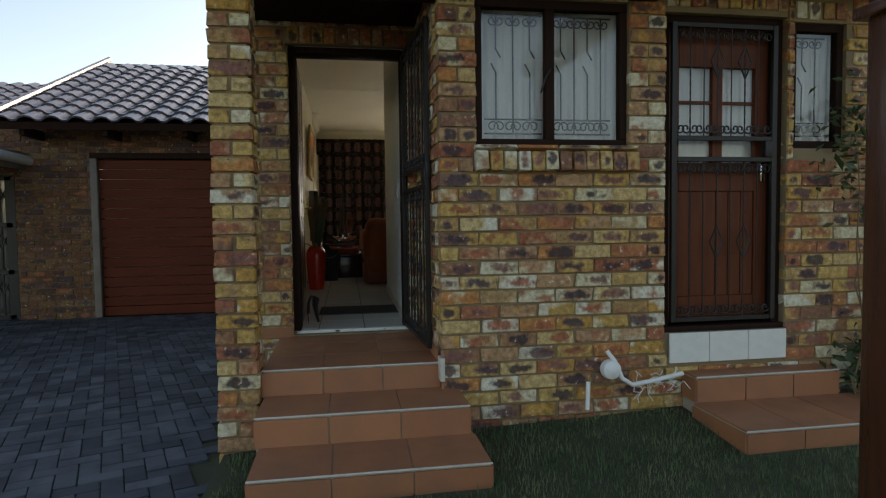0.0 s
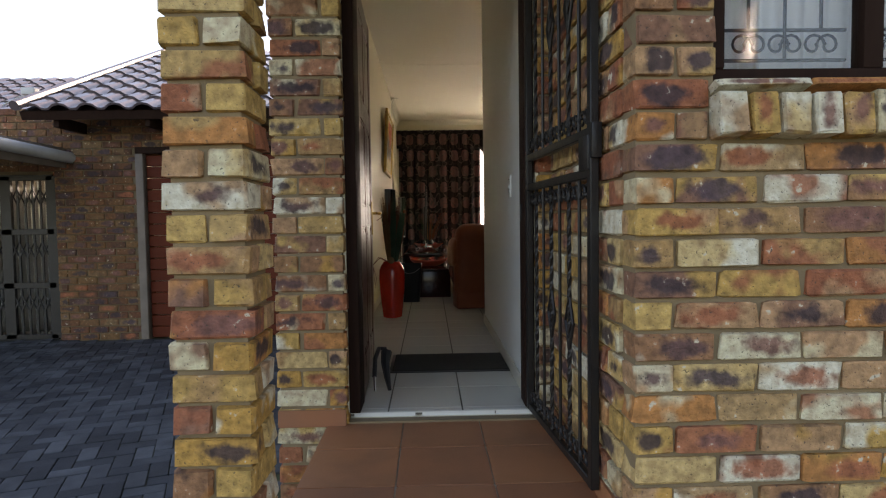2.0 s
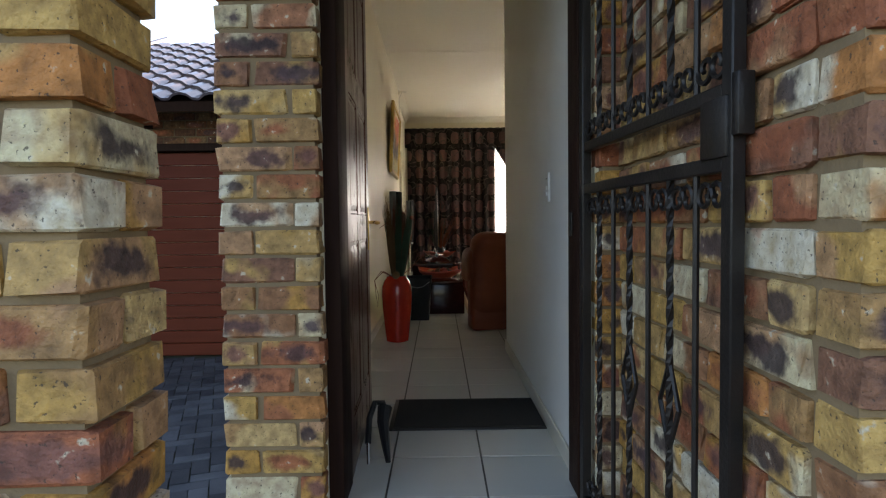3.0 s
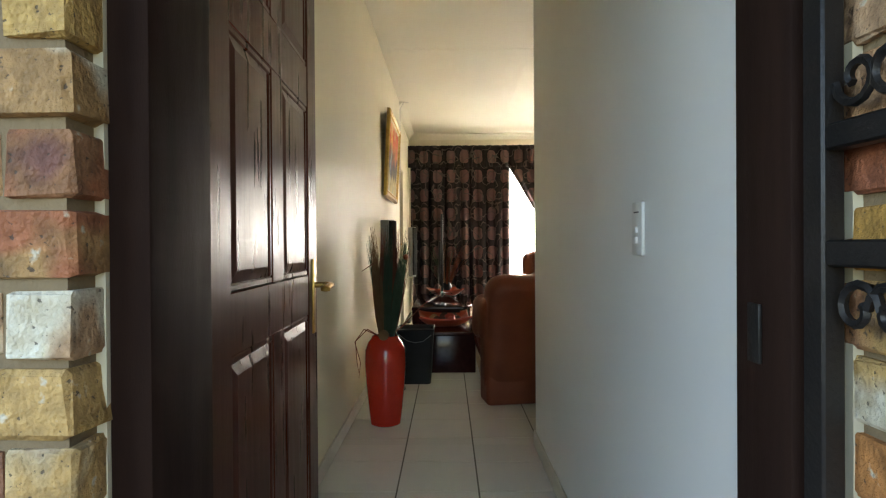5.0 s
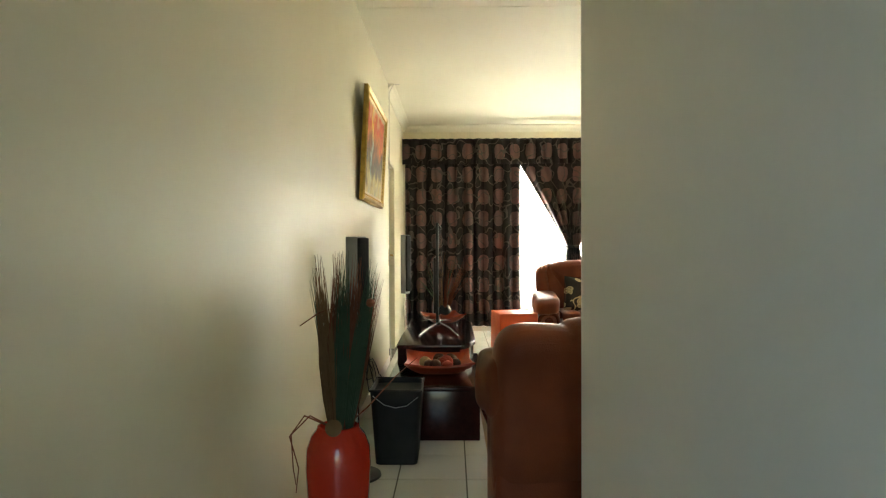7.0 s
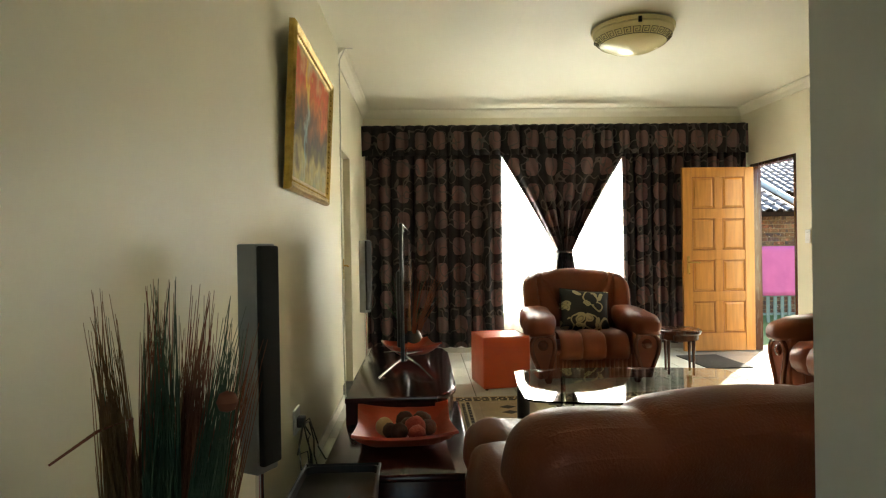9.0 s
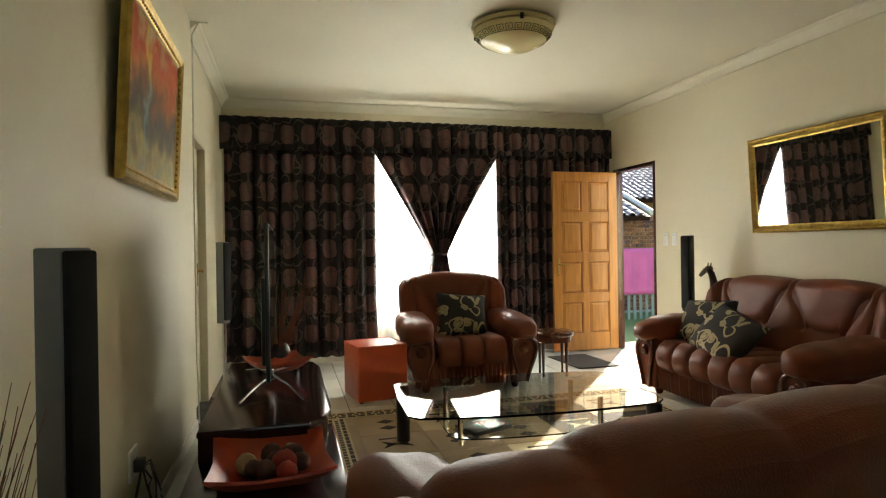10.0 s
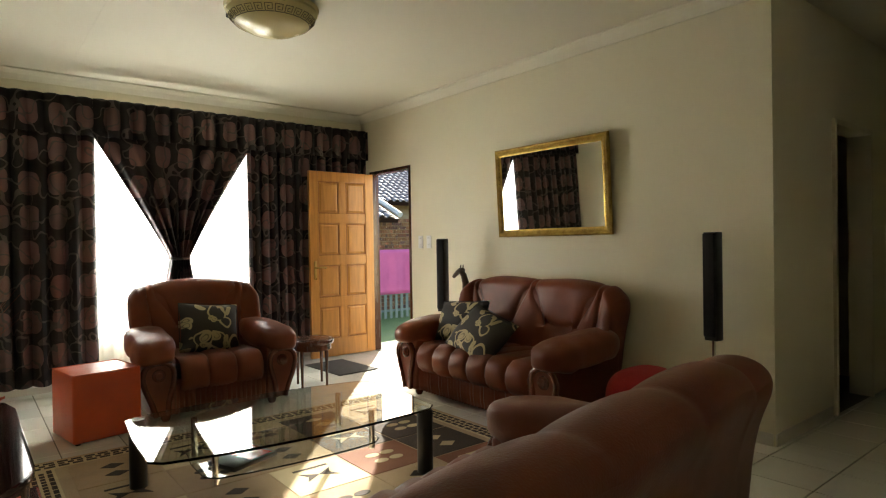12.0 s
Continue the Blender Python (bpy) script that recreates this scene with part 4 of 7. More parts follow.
switch_plate("light_switch", pose(X1 - 0.001, 5.12, 1.717, 0, 0, -90), 0.072, 0.125, 2, "white plastic light switch on the hall wall")
switch_plate("light_switch", pose(XR - 0.001, 11.78, 1.90, 0, 0, -90), 0.075, 0.13, 1, "white plastic switch beside the side door")
switch_plate("light_switch", pose(XR - 0.001, 11.64, 1.90, 0, 0, -90), 0.075, 0.13, 1, "white plastic switch beside the side door")
bm = bmesh.new()
for a in ((X1 - 0.012, X1 - 0.001, 4.55, YK, F, F + 0.075), (X0 + 0.001, X0 + 0.012, 4.55, 10.82, F, F + 0.075), (XR - 0.012, XR - 0.001, 8.33, 11.93, F, F + 0.075),
          (0.67, XR - 0.02, YB - 0.012, YB - 0.001, F, F + 0.075), (1.72, 7.3, YK + 0.001, YK + 0.012, F, F + 0.075), (XR, 5.9, 8.309, 8.32, F, F + 0.075)):
    box(*a, 0.003, 1, bm)
SKIRT = mat("skirting_tile", (0.66, 0.63, 0.55), (0.58, 0.55, 0.47), 4, 0.35, bump=0.05, world_space=True)
tagged(part("baseboard", bm, SKIRT), "cream tile skirting along the walls", "baseboard", kind="structure")
COVE = [(0, 0), (0.085, 0), (0.085, -0.012), (0.062, -0.02), (0.036, -0.042), (0.02, -0.068), (0.012, -0.085), (0, -0.085)]
bm = bmesh.new()
extrude_outline([(YB - a, CEIL + b) for a, b in COVE], XR - 0.66, "x", bm=bm, off=0.66)
extrude_outline([(XR - a, CEIL + b) for a, b in COVE], YB - 8.32, "y", bm=bm, off=8.32)
extrude_outline([(0.655 + a, CEIL + b) for a, b in COVE], YB - 10.82, "y", bm=bm, off=10.82)
extrude_outline([(YK + a, CEIL + b) for a, b in COVE], XR - 1.81, "x", bm=bm, off=1.81)
tagged(part("cornice", bm, CEILING, smooth=False), "moulded plaster cornice under the ceiling", "trim", kind="structure")
bm = bmesh.new()
for a in ((X0, 3.2, 8.95, 8.972), (2.0, 2.02, 8.972, 12.8)):
    box(a[0], a[1], a[2], a[3], CEIL - 0.002, CEIL + 0.002, bm=bm)
tagged(part("ceiling_strips", bm, CEILING, smooth=False), "flat cover strips over ceiling board joints", "trim", kind="structure")
CABLE = mat("white_cable", (0.62, 0.60, 0.52), (0.5, 0.48, 0.42), 5, 0.5)
wc = thing("cable", (0, 0, 0), "thin cream cable down the wall to the corner", "cable")
part("cord", tube([(0.80, 10.75, CEIL - 0.03), (0.74, 10.78, CEIL - 0.02), (0.695, 10.80, CEIL - 0.10), (0.690, 10.81, 2.5), (0.690, 10.81, 1.2), (0.70, 10.81, 0.70)], 0.005, 6), CABLE, wc)
ld = thing("door_4", (0, 0, 0), "cream painted inner door, closed", "door", kind="structure")
CREAM = mat("cream_gloss_paint", (0.66, 0.60, 0.44), (0.60, 0.55, 0.40), 3, 0.4, bump=0.06)
part("leaf", box(0.56, 0.60, 10.90, 11.62, F + 0.01, 2.66, 0.003), CREAM, ld)
part("frame", box(0.55, 0.66, 10.86, 10.90, F, 2.70, 0.003), CREAM, ld)
part("frame", box(0.55, 0.66, 11.62, 11.66, F, 2.70, 0.003), CREAM, ld)
part("head", box(0.55, 0.66, 10.90, 11.62, 2.66, 2.70, 0.003), CREAM, ld)
pl = part("handle_plate", box(0.60, 0.606, 11.53, 11.57, 1.58, 1.76, 0.002), BRASS, ld)
part("lever", tube([(0.60, 11.55, 1.70), (0.65, 11.55, 1.70), (0.655, 11.50, 1.70), (0.652, 11.45, 1.695)], 0.008, 8), BRASS, pl)
pd = thing("door_5", (0, 0, 0), "door frame in the dark passage", "door", kind="structure")
for a in ((5.95, 5.99, 8.30, 8.46, F, 2.70), (6.71, 6.75, 8.30, 8.46, F, 2.70), (5.99, 6.71, 8.30, 8.46, 2.66, 2.70)):
    part("frame", box(*a, 0.003), CREAM, pd)

# ---- vase with dried grasses ----
va = thing("floor_vase", (0.885, 7.17, F), "glossy red floor vase with dried grasses", "vase")
part("vessel", lathe([(0.078, 0.0), (0.086, 0.006), (0.098, 0.10), (0.112, 0.24), (0.119, 0.36), (0.115, 0.43), (0.098, 0.475), (0.080, 0.497), (0.076, 0.51), (0.068, 0.512), (0.064, 0.49)], 40), RED_GLAZE, va)
BLADES = [mat("dry_grass_rust", (0.20, 0.06, 0.028), (0.11, 0.032, 0.02), 9, 0.85), mat("dry_grass_green", (0.055, 0.095, 0.055), (0.035, 0.055, 0.035), 9, 0.85), mat("dry_grass_straw", (0.22, 0.12, 0.05), (0.14, 0.07, 0.03), 9, 0.85)]


def grass_clump(parent, root, lean, z0, z1, fan, count, kind, seed):
    """A bound tuft: packed and thick below, its tips fanning out at uneven heights."""
    rng = random.Random(seed)
    b = bmesh.new()
    for k in range(count):
        a, rr = rng.uniform(0, 6.28), math.sqrt(rng.random())
        h = z1 - (z1 - z0) * 0.5 * rng.random() ** 1.3
        cx, cy = math.cos(a) * rr, math.sin(a) * rr
        pts = []
        for u in (0, 0.25, 0.5, 0.75, 1):
            sp = 0.012 + 0.014 * u + fan * u ** 3
            pts.append((root[0] + lean[0] * u ** 1.3 + cx * sp, root[1] + lean[1] * u ** 1.3 + cy * sp, z0 + (h - z0) * u))
        tube(pts, rng.uniform(0.0035, 0.007), 4, b, taper=0.0006)
    part("grass_tuft", b, BLADES[kind], parent, ("rust-red dried grass", "green dyed dried grass", "straw-brown dried grass")[kind])


def grass_bunch(parent, z0, z1, count, spread, seed, tufts):
    rng = random.Random(seed)
    for k in range(tufts):
        a = 6.28 * (k + rng.uniform(-0.2, 0.2)) / tufts
        lr = spread * (0.35 if k % 3 == 2 else 1.0) * rng.uniform(0.7, 1.0)
        lean = (lr * math.cos(a), lr * math.sin(a))
        grass_clump(parent, (lean[0] * 0.25, lean[1] * 0.25), lean, z0, z1 - (z1 - z0) * rng.uniform(0, 0.22), spread * 0.34, count // tufts, (0, 1, 2, 1, 0)[k % 5], seed + k)


def plume(parent, root, tip, z0, z1, radius, count, kind, seed):
    """One bound plume of dyed grass: dense along its length, splitting into hairs towards the tip."""
    rng = random.Random(seed)
    b = bmesh.new()
    for k in range(count):
        a, rr = rng.uniform(0, 6.28), math.sqrt(rng.random())
        cx, cy = math.cos(a) * rr * radius, math.sin(a) * rr * radius
        h = z0 + (z1 - z0) * (1 - 0.55 * rng.random() if k % 5 else rng.uniform(0.9, 1.14))
        begin = z0 + (h - z0) * 0.45 * (k % 3 == 2) * rng.random()
        flick = (rng.uniform(-0.035, 0.035), rng.uniform(-0.035, 0.035))
        pts = []
        for q in range(6):
            z = begin + (h - begin) * q / 5
            u = (z - z0) / (z1 - z0)
            fat = 0.22 + 1.0 * math.sin(math.pi * min(1.0, u ** 0.8 * 0.93))
            pts.append((root[0] + (tip[0] - root[0]) * u ** 1.2 + cx * fat + flick[0] * max(0, u - 0.5), root[1] + (tip[1] - root[1]) * u ** 1.2 + cy * fat + flick[1] * max(0, u - 0.5), z))
        tube(pts, rng.uniform(0.0020, 0.0036), 3, b, taper=0.0004)
    part("grass_tuft", b, BLADES[kind], parent, ("rust-red dried grass", "green dyed dried grass", "straw-brown dried grass")[kind])


for k, (tx, ty, top, rad, cnt, kind) in enumerate(((-0.095, 0.03, 1.02, 0.012, 40, 1), (-0.060, -0.03, 1.06, 0.026, 130, 2), (-0.005, 0.03, 1.07, 0.026, 130, 0), (0.022, -0.02, 1.08, 0.024, 110, 1),
                                               (0.065, 0.04, 1.06, 0.028, 140, 0), (0.125, -0.01, 1.05, 0.026, 110, 1), (0.135, 0.05, 1.00, 0.020, 80, 0), (0.02, 0.08, 1.00, 0.026, 90, 2))):
    plume(va, (tx * 0.3, ty * 0.4), (tx, ty), 0.47, top, rad, int(cnt * 1.4), kind, 300 + k)
part("twig", tube([(-0.01, -0.02, 0.50), (-0.03, -0.03, 0.80), (-0.015, -0.04, 0.945), (-0.06, -0.05, 0.93), (-0.125, -0.06, 0.885)], 0.005, 6, taper=0.002), BLADES[0], va, "bent dry twig")
part("seed_ball", lathe([(0.002, -0.022), (0.016, -0.016), (0.022, 0.0), (0.016, 0.016), (0.002, 0.022)], 14, None, Matrix.Translation((0.125, -0.03, 0.965)) @ Matrix.Diagonal((0.75, 0.75, 0.75, 1))), BLADES[0], va, "round rust-brown seed ball")
for k in range(3):
    a = [(-0.02, 0.0, 0.5), (-0.10 - 0.02 * k, -0.02, 0.55), (-0.17, -0.02 - 0.02 * k, 0.48), (-0.16 + 0.02 * k, -0.03, 0.36), (-0.15, -0.03, 0.30 - 0.03 * k)] if k < 2 else [(0.02, 0, 0.5), (0.10, 0.06, 0.56), (0.2, 0.14, 0.66), (0.28, 0.20, 0.72)]
    part("curly_stem", tube(a, 0.004, 6, taper=0.0015), BLADES[0], va)
part("seed_head", lathe([(0.006, -0.012), (0.028, -0.008), (0.03, 0.004), (0.02, 0.012), (0.004, 0.014)], 18, None, Matrix.Translation((0.0, -0.085, 0.525)) @ Matrix.Rotation(radians(80), 4, "X")), BLADES[2], va, "round straw-coloured seed head")

# ---- bin and tower speakers ----
BIN = mat("black_matt_plastic", (0.010, 0.010, 0.011), (0.016, 0.016, 0.017), 8, 0.55, bump=0.1, spec=0.25)
bn = thing("waste_bin", (1.005, 8.265, F), "black plastic waste bin, tapered, beside the television unit", "bin")
b = bmesh.new()
rings = []
for z, sx, sy in ((0.0, 0.112, 0.130), (0.40, 0.138, 0.155), (0.40, 0.130, 0.147), (0.375, 0.128, 0.145)):
    ring = []
    for cx, cy, a0 in ((1, 1, 0), (-1, 1, 90), (-1, -1, 180), (1, -1, 270)):
        for a in (0, 30, 60, 90):
            t = radians(a0 + a)
            ring.append(b.verts.new((cx * (sx - 0.03) + 0.03 * math.cos(t), cy * (sy - 0.03) + 0.03 * math.sin(t), z)))
    rings.append(ring)
for p, q in zip(rings, rings[1:]):
    for k in range(16):
        b.faces.new((p[k], p[(k + 1) % 16], q[(k + 1) % 16], q[k]))
b.faces.new(rings[0][::-1]), b.faces.new(rings[-1])
part("tub", b, BIN, bn)
part("rim", tube([(cx * 0.136, cy * 0.153, 0.40) for cx, cy in ((-1, -1), (1, -1), (1, 1), (-1, 1), (-1, -1))], 0.007, 6), BIN, bn)
part("wire_handle", tube([(-0.12, -0.158, 0.375), (-0.06, -0.165, 0.33), (0.0, -0.167, 0.315), (0.06, -0.165, 0.325), (0.12, -0.158, 0.37)], 0.0025, 5), GREY_PLASTIC, bn, "thin pale wire handle")
SPK_GRILLE = mat("speaker_cloth", (0.012, 0.012, 0.013), (0.02, 0.02, 0.022), 40, 0.9, bump=0.6, bscale=500)


def tower_speaker(h, shell=GREY_PLASTIC, note="grey plastic speaker cabinet"):
    s = thing("tower_speaker", (0, 0, 0), "slim black tower loudspeaker on a round stand", "loudspeaker", "tower speakers")
    part("cabinet", box(-0.042, 0.042, -0.025, 0.045, h - 0.665, h, 0.005, 2), shell, s, note)
    part("grille", box(-0.037, 0.037, -0.045, -0.023, h - 0.64, h - 0.006, 0.006, 2), SPK_GRILLE, s, "black cloth grille")
    part("pole", tube([(0, 0.01, 0.02), (0, 0.01, h - 0.63)], 0.012, 12), CHROME, s, "thin metal pole")
    part("base", lathe([(0.11, 0), (0.115, 0.004), (0.112, 0.014), (0.03, 0.022), (0.014, 0.03)], 32), BLACK, s, "round black base")
    return s


tower_speaker(1.215).matrix_world = pose(0.83, 7.98, F, 0, 0, 62)
sp = tower_speaker(1.275)
sp.matrix_world = pose(0.78, 11.72, F, 0, 0, 55)
sp = tower_speaker(1.275, BLACK, "black plastic speaker cabinet")
sp.matrix_world = pose(4.70, 11.06, F, 0, 0, -70)
copy_thing(sp, pose(4.86, 8.62, F, 0, 0, -95))

# ---- television unit, television, bowl ----
tu = thing("television_unit", (0, 0, 0), "dark mahogany low television unit with stepped top", "television unit")
part("lower_body", box(0.93, 1.47, 8.52, 9.45, F, 0.955, 0.006), UNIT_WOOD, tu)
part("lower_top", box(0.90, 1.50, 8.47, 9.55, 0.955, 0.985, 0.012, 3), UNIT_WOOD, tu)
pts = [(0.92, 9.12), (1.37, 9.12)] + [(1.325 + 0.15 * math.sin(radians(a)), 9.36 - 0.22 * math.cos(radians(a))) for a in (20, 45, 70, 90)] + [(1.475, 10.35), (1.44, 10.52), (1.34, 10.62), (0.92, 10.64)]
part("upper_body", extrude_outline([(x * 0.97 + 0.03, y * 0.98 + 0.2) for x, y in pts], 0.44, "z", bm=None, off=F), UNIT_WOOD, tu)
part("upper_top", extrude_outline(pts, 0.03, "z", 0.008, 2, off=1.09), UNIT_WOOD, tu)
STEEL_DARK = mat("dark_chrome", (0.34, 0.34, 0.35), (0.28, 0.28, 0.29), 9, 0.18, metal=1.0, bump=0.0, rvar=0.05)
tv = thing("television", (1.205, 9.93, 1.12), "slim flat television with chrome cross stand, seen edge on", "television")
part("panel", box(-0.02, 0.0, -0.55, 0.55, 0.12, 0.86, 0.005), BLACK, tv)
part("back_cover", box(-0.045, -0.02, -0.40, 0.40, 0.17, 0.60, 0.012), BLACK, tv)
part("screen", box(0.0005, 0.002, -0.54, 0.54, 0.135, 0.85), glass_mat("screen_glass", 0.08, (0.01, 0.01, 0.012)), tv, "dark glossy screen", smooth=False)
part("neck", box(-0.03, 0.0, -0.06, 0.06, 0.03, 0.14, 0.006), CHROME, tv)
for x, y in ((-0.15, -0.42), (0.15, -0.45), (-0.17, 0.40), (0.14, 0.40)):
    part("stand_leg", tube([(-0.01, y * 0.1, 0.06), (x * 0.5, y * 0.55, 0.045), (x, y, 0.008)], 0.007, 8, taper=0.005), STEEL_DARK, tv, "chrome stand leg")


def square_dish(name, m, w, d, h, label, material):
    s = thing(name, m, label, "dish")
    b = bmesh.new()
    n = 14
    top, bot = [], []
    for i in range(n + 1):
        rt, rb = [], []
        for j in range(n + 1):
            u, v = 2 * i / n - 1, 2 * j / n - 1
            r = max(abs(u), abs(v))
            lift = h * (max(0, r - 0.35) / 0.65) ** 1.6 + 0.35 * h * (abs(u * v)) ** 2
            k = 1 - 0.06 * (1 - abs(u * v)) * r
            rt.append(b.verts.new((u * w / 2 * k, v * d / 2 * k, lift + 0.012)))
            rb.append(b.verts.new((u * w / 2 * k, v * d / 2 * k, lift)))
        top.append(rt), bot.append(rb)
    for i in range(n):
        for j in range(n):
            b.faces.new((top[i][j], top[i + 1][j], top[i + 1][j + 1], top[i][j + 1]))
            b.faces.new((bot[i][j], bot[i][j + 1], bot[i + 1][j + 1], bot[i + 1][j]))
    for k in range(n):
        for p, q in (((k, 0), (k + 1, 0)), ((k, n), (k + 1, n)), ((0, k), (0, k + 1)), ((n, k), (n, k + 1))):
            b.faces.new((top[p[0]][p[1]], top[q[0]][q[1]], bot[q[0]][q[1]], bot[p[0]][p[1]]))
    part("dish", b, material, s)
    return s


DISH_RED = mat("terracotta_red_glaze", (0.52, 0.075, 0.028), (0.42, 0.055, 0.022), 6, 0.35, bump=0.15, bscale=60)
bw = square_dish("fruit_dish", pose(1.215, 8.90, 0.985, 0, 0, 3), 0.44, 0.50, 0.07, "square red dish filled with decorative balls", DISH_RED)
BALLS = [mat("straw_ball", (0.45, 0.30, 0.15), (0.30, 0.19, 0.09), 20, 0.9, bump=0.8, bscale=90), mat("brown_ball", (0.08, 0.035, 0.02), (0.05, 0.02, 0.013), 20, 0.9, bump=0.8, bscale=90), mat("red_ball", (0.30, 0.035, 0.022), (0.20, 0.022, 0.015), 20, 0.8, bump=0.8, bscale=90)]
rng = random.Random(9)
for k, (x, y, r, c) in enumerate(((-0.09, 0.02, 0.042, 0), (-0.02, -0.06, 0.040, 1), (0.05, -0.03, 0.05, 2), (0.08, 0.08, 0.045, 1), (0.0, 0.09, 0.045, 1), (-0.06, -0.03, 0.036, 1), (0.02, 0.02, 0.04, 1), (0.11, 0.0, 0.038, 1), (0.06, -0.10, 0.04, 2))):
    b = bmesh.new()
    bmesh.ops.create_icosphere(b, subdivisions=2, radius=r, matrix=Matrix.Translation((1.215 + x, 8.90 + y, 0.998 + r)))
    for v in b.verts:
        d = v.co - Vector((1.215 + x, 8.90 + y, 0.998 + r))
        v.co += d * 0.10 * noise.noise(d * 60 + Vector((k, 0, 0)))
    tagged(part("decorative_ball", b, BALLS[c]), ("pale straw", "dark brown", "dull red")[c] + " decorative ball lying in the red dish", "ball", "balls in the dish")
b2 = square_dish("dish", pose(1.22, 10.28, 1.12, 0, 0, 20), 0.34, 0.28, 0.06, "small red dish behind the television", DISH_RED)
gp = thing("grass_arrangement", (1.22, 10.48, 1.12), "dark pot of dried grasses behind the television", "ornament")
part("pot", lathe([(0.05, 0), (0.07, 0.03), (0.08, 0.08), (0.06, 0.13), (0.05, 0.14), (0.045, 0.12)], 24), BLACK, gp)
grass_bunch(gp, 0.10, 0.72, 90, 0.20, 33, 5)
so = thing("wall_socket", (X0, 9.12, 1.02), "white wall socket with dark plug and trailing cables", "socket")
part("plate", box(0.001, 0.012, -0.06, 0.06, -0.06, 0.06, 0.003), WHITE_PLASTIC, so)
part("plug", box(0.012, 0.05, -0.03, 0.02, -0.03, 0.02, 0.006), BLACK, so)
rng = random.Random(4)
for k in range(6):
    p = Vector((0.04, -0.01, -0.01))
    pts = [tuple(p)]
    for q in range(7):
        p = p + Vector((rng.uniform(0.0, 0.04), rng.uniform(-0.12, 0.08), rng.uniform(-0.09, 0.03)))
        p.z = max(p.z, -0.36)
        pts.append(tuple(p))
    part("cord", tube(pts, 0.004, 5), BLACK, so, "black cord")

# ---- seating ----
def puff(x0, x1, y0, y1, z0, z1, k=4.5, n=8, bm=None, wob=0.0, seed=0):
    """A stuffed cushion: a box blown up until its edges are round."""
    bm = bm or bmesh.new()
    t = bmesh.new()
    bmesh.ops.create_cube(t, size=2)
    bmesh.ops.subdivide_edges(t, edges=t.edges, cuts=n, use_grid_fill=True)
    c, h = Vector(((x0 + x1) / 2, (y0 + y1) / 2, (z0 + z1) / 2)), Vector(((x1 - x0) / 2, (y1 - y0) / 2, (z1 - z0) / 2))
    idx = {}
    for v in t.verts:
        p = v.co
        f = (abs(p.x) ** k + abs(p.y) ** k + abs(p.z) ** k) ** (1 / k)
        q = p / f
        w = Vector((q.x * h.x, q.y * h.y, q.z * h.z)) + c
        if wob:
            w += q * wob * noise.noise(w * 9 + Vector((seed, seed, seed)))
        idx[v.index] = bm.verts.new(w)
    for f in t.faces:
        bm.faces.new([idx[v.index] for v in f.verts])
    t.free()
    return bm


def sheet_of(rows, bm=None):
    """A smooth sheet through rows of points."""
    bm = bm or bmesh.new()
    g = [[bm.verts.new(p) for p in r] for r in rows]
    for a, b in zip(g, g[1:]):
        for q in range(len(a) - 1):
            bm.faces.new((a[q], b[q], b[q + 1], a[q + 1]))
    return bm


def seat_pad(x0, x1, depth, lobes, seed):
    """A seat cushion with stitched channels that run back from a rolled front edge."""
    side = [(0.10, 0.20), (0.055, 0.225), (0.02, 0.26), (0.004, 0.31), (0.006, 0.36), (0.03, 0.405), (0.075, 0.435), (0.15, 0.447), (0.28, 0.445), (0.45, 0.437), (depth, 0.42)]
    n = int((x1 - x0) / 0.0085)
    rows = []
    for k in range(n + 1):
        u = k / n
        t = (u * lobes) % 1.0
        e = min(t, 1 - t) * (x1 - x0) / lobes
        if k in (0, n):
            e = 0.0
        swell = 1 - math.exp(-e / 0.022)
        row = []
        for q, (y, z) in enumerate(side):
            f = swell * (0.034 if 1 < q < 7 else 0.016)
            a = (q / (len(side) - 1)) * math.pi / 2
            wob = 0.006 * noise.noise((u * 5 + seed, y * 6, z * 6))
            row.append((x0 + (x1 - x0) * u, y + 0.03 - f * math.cos(a), z + f * math.sin(a) - 0.012 + wob))
        rows.append(row)
    return sheet_of(rows)


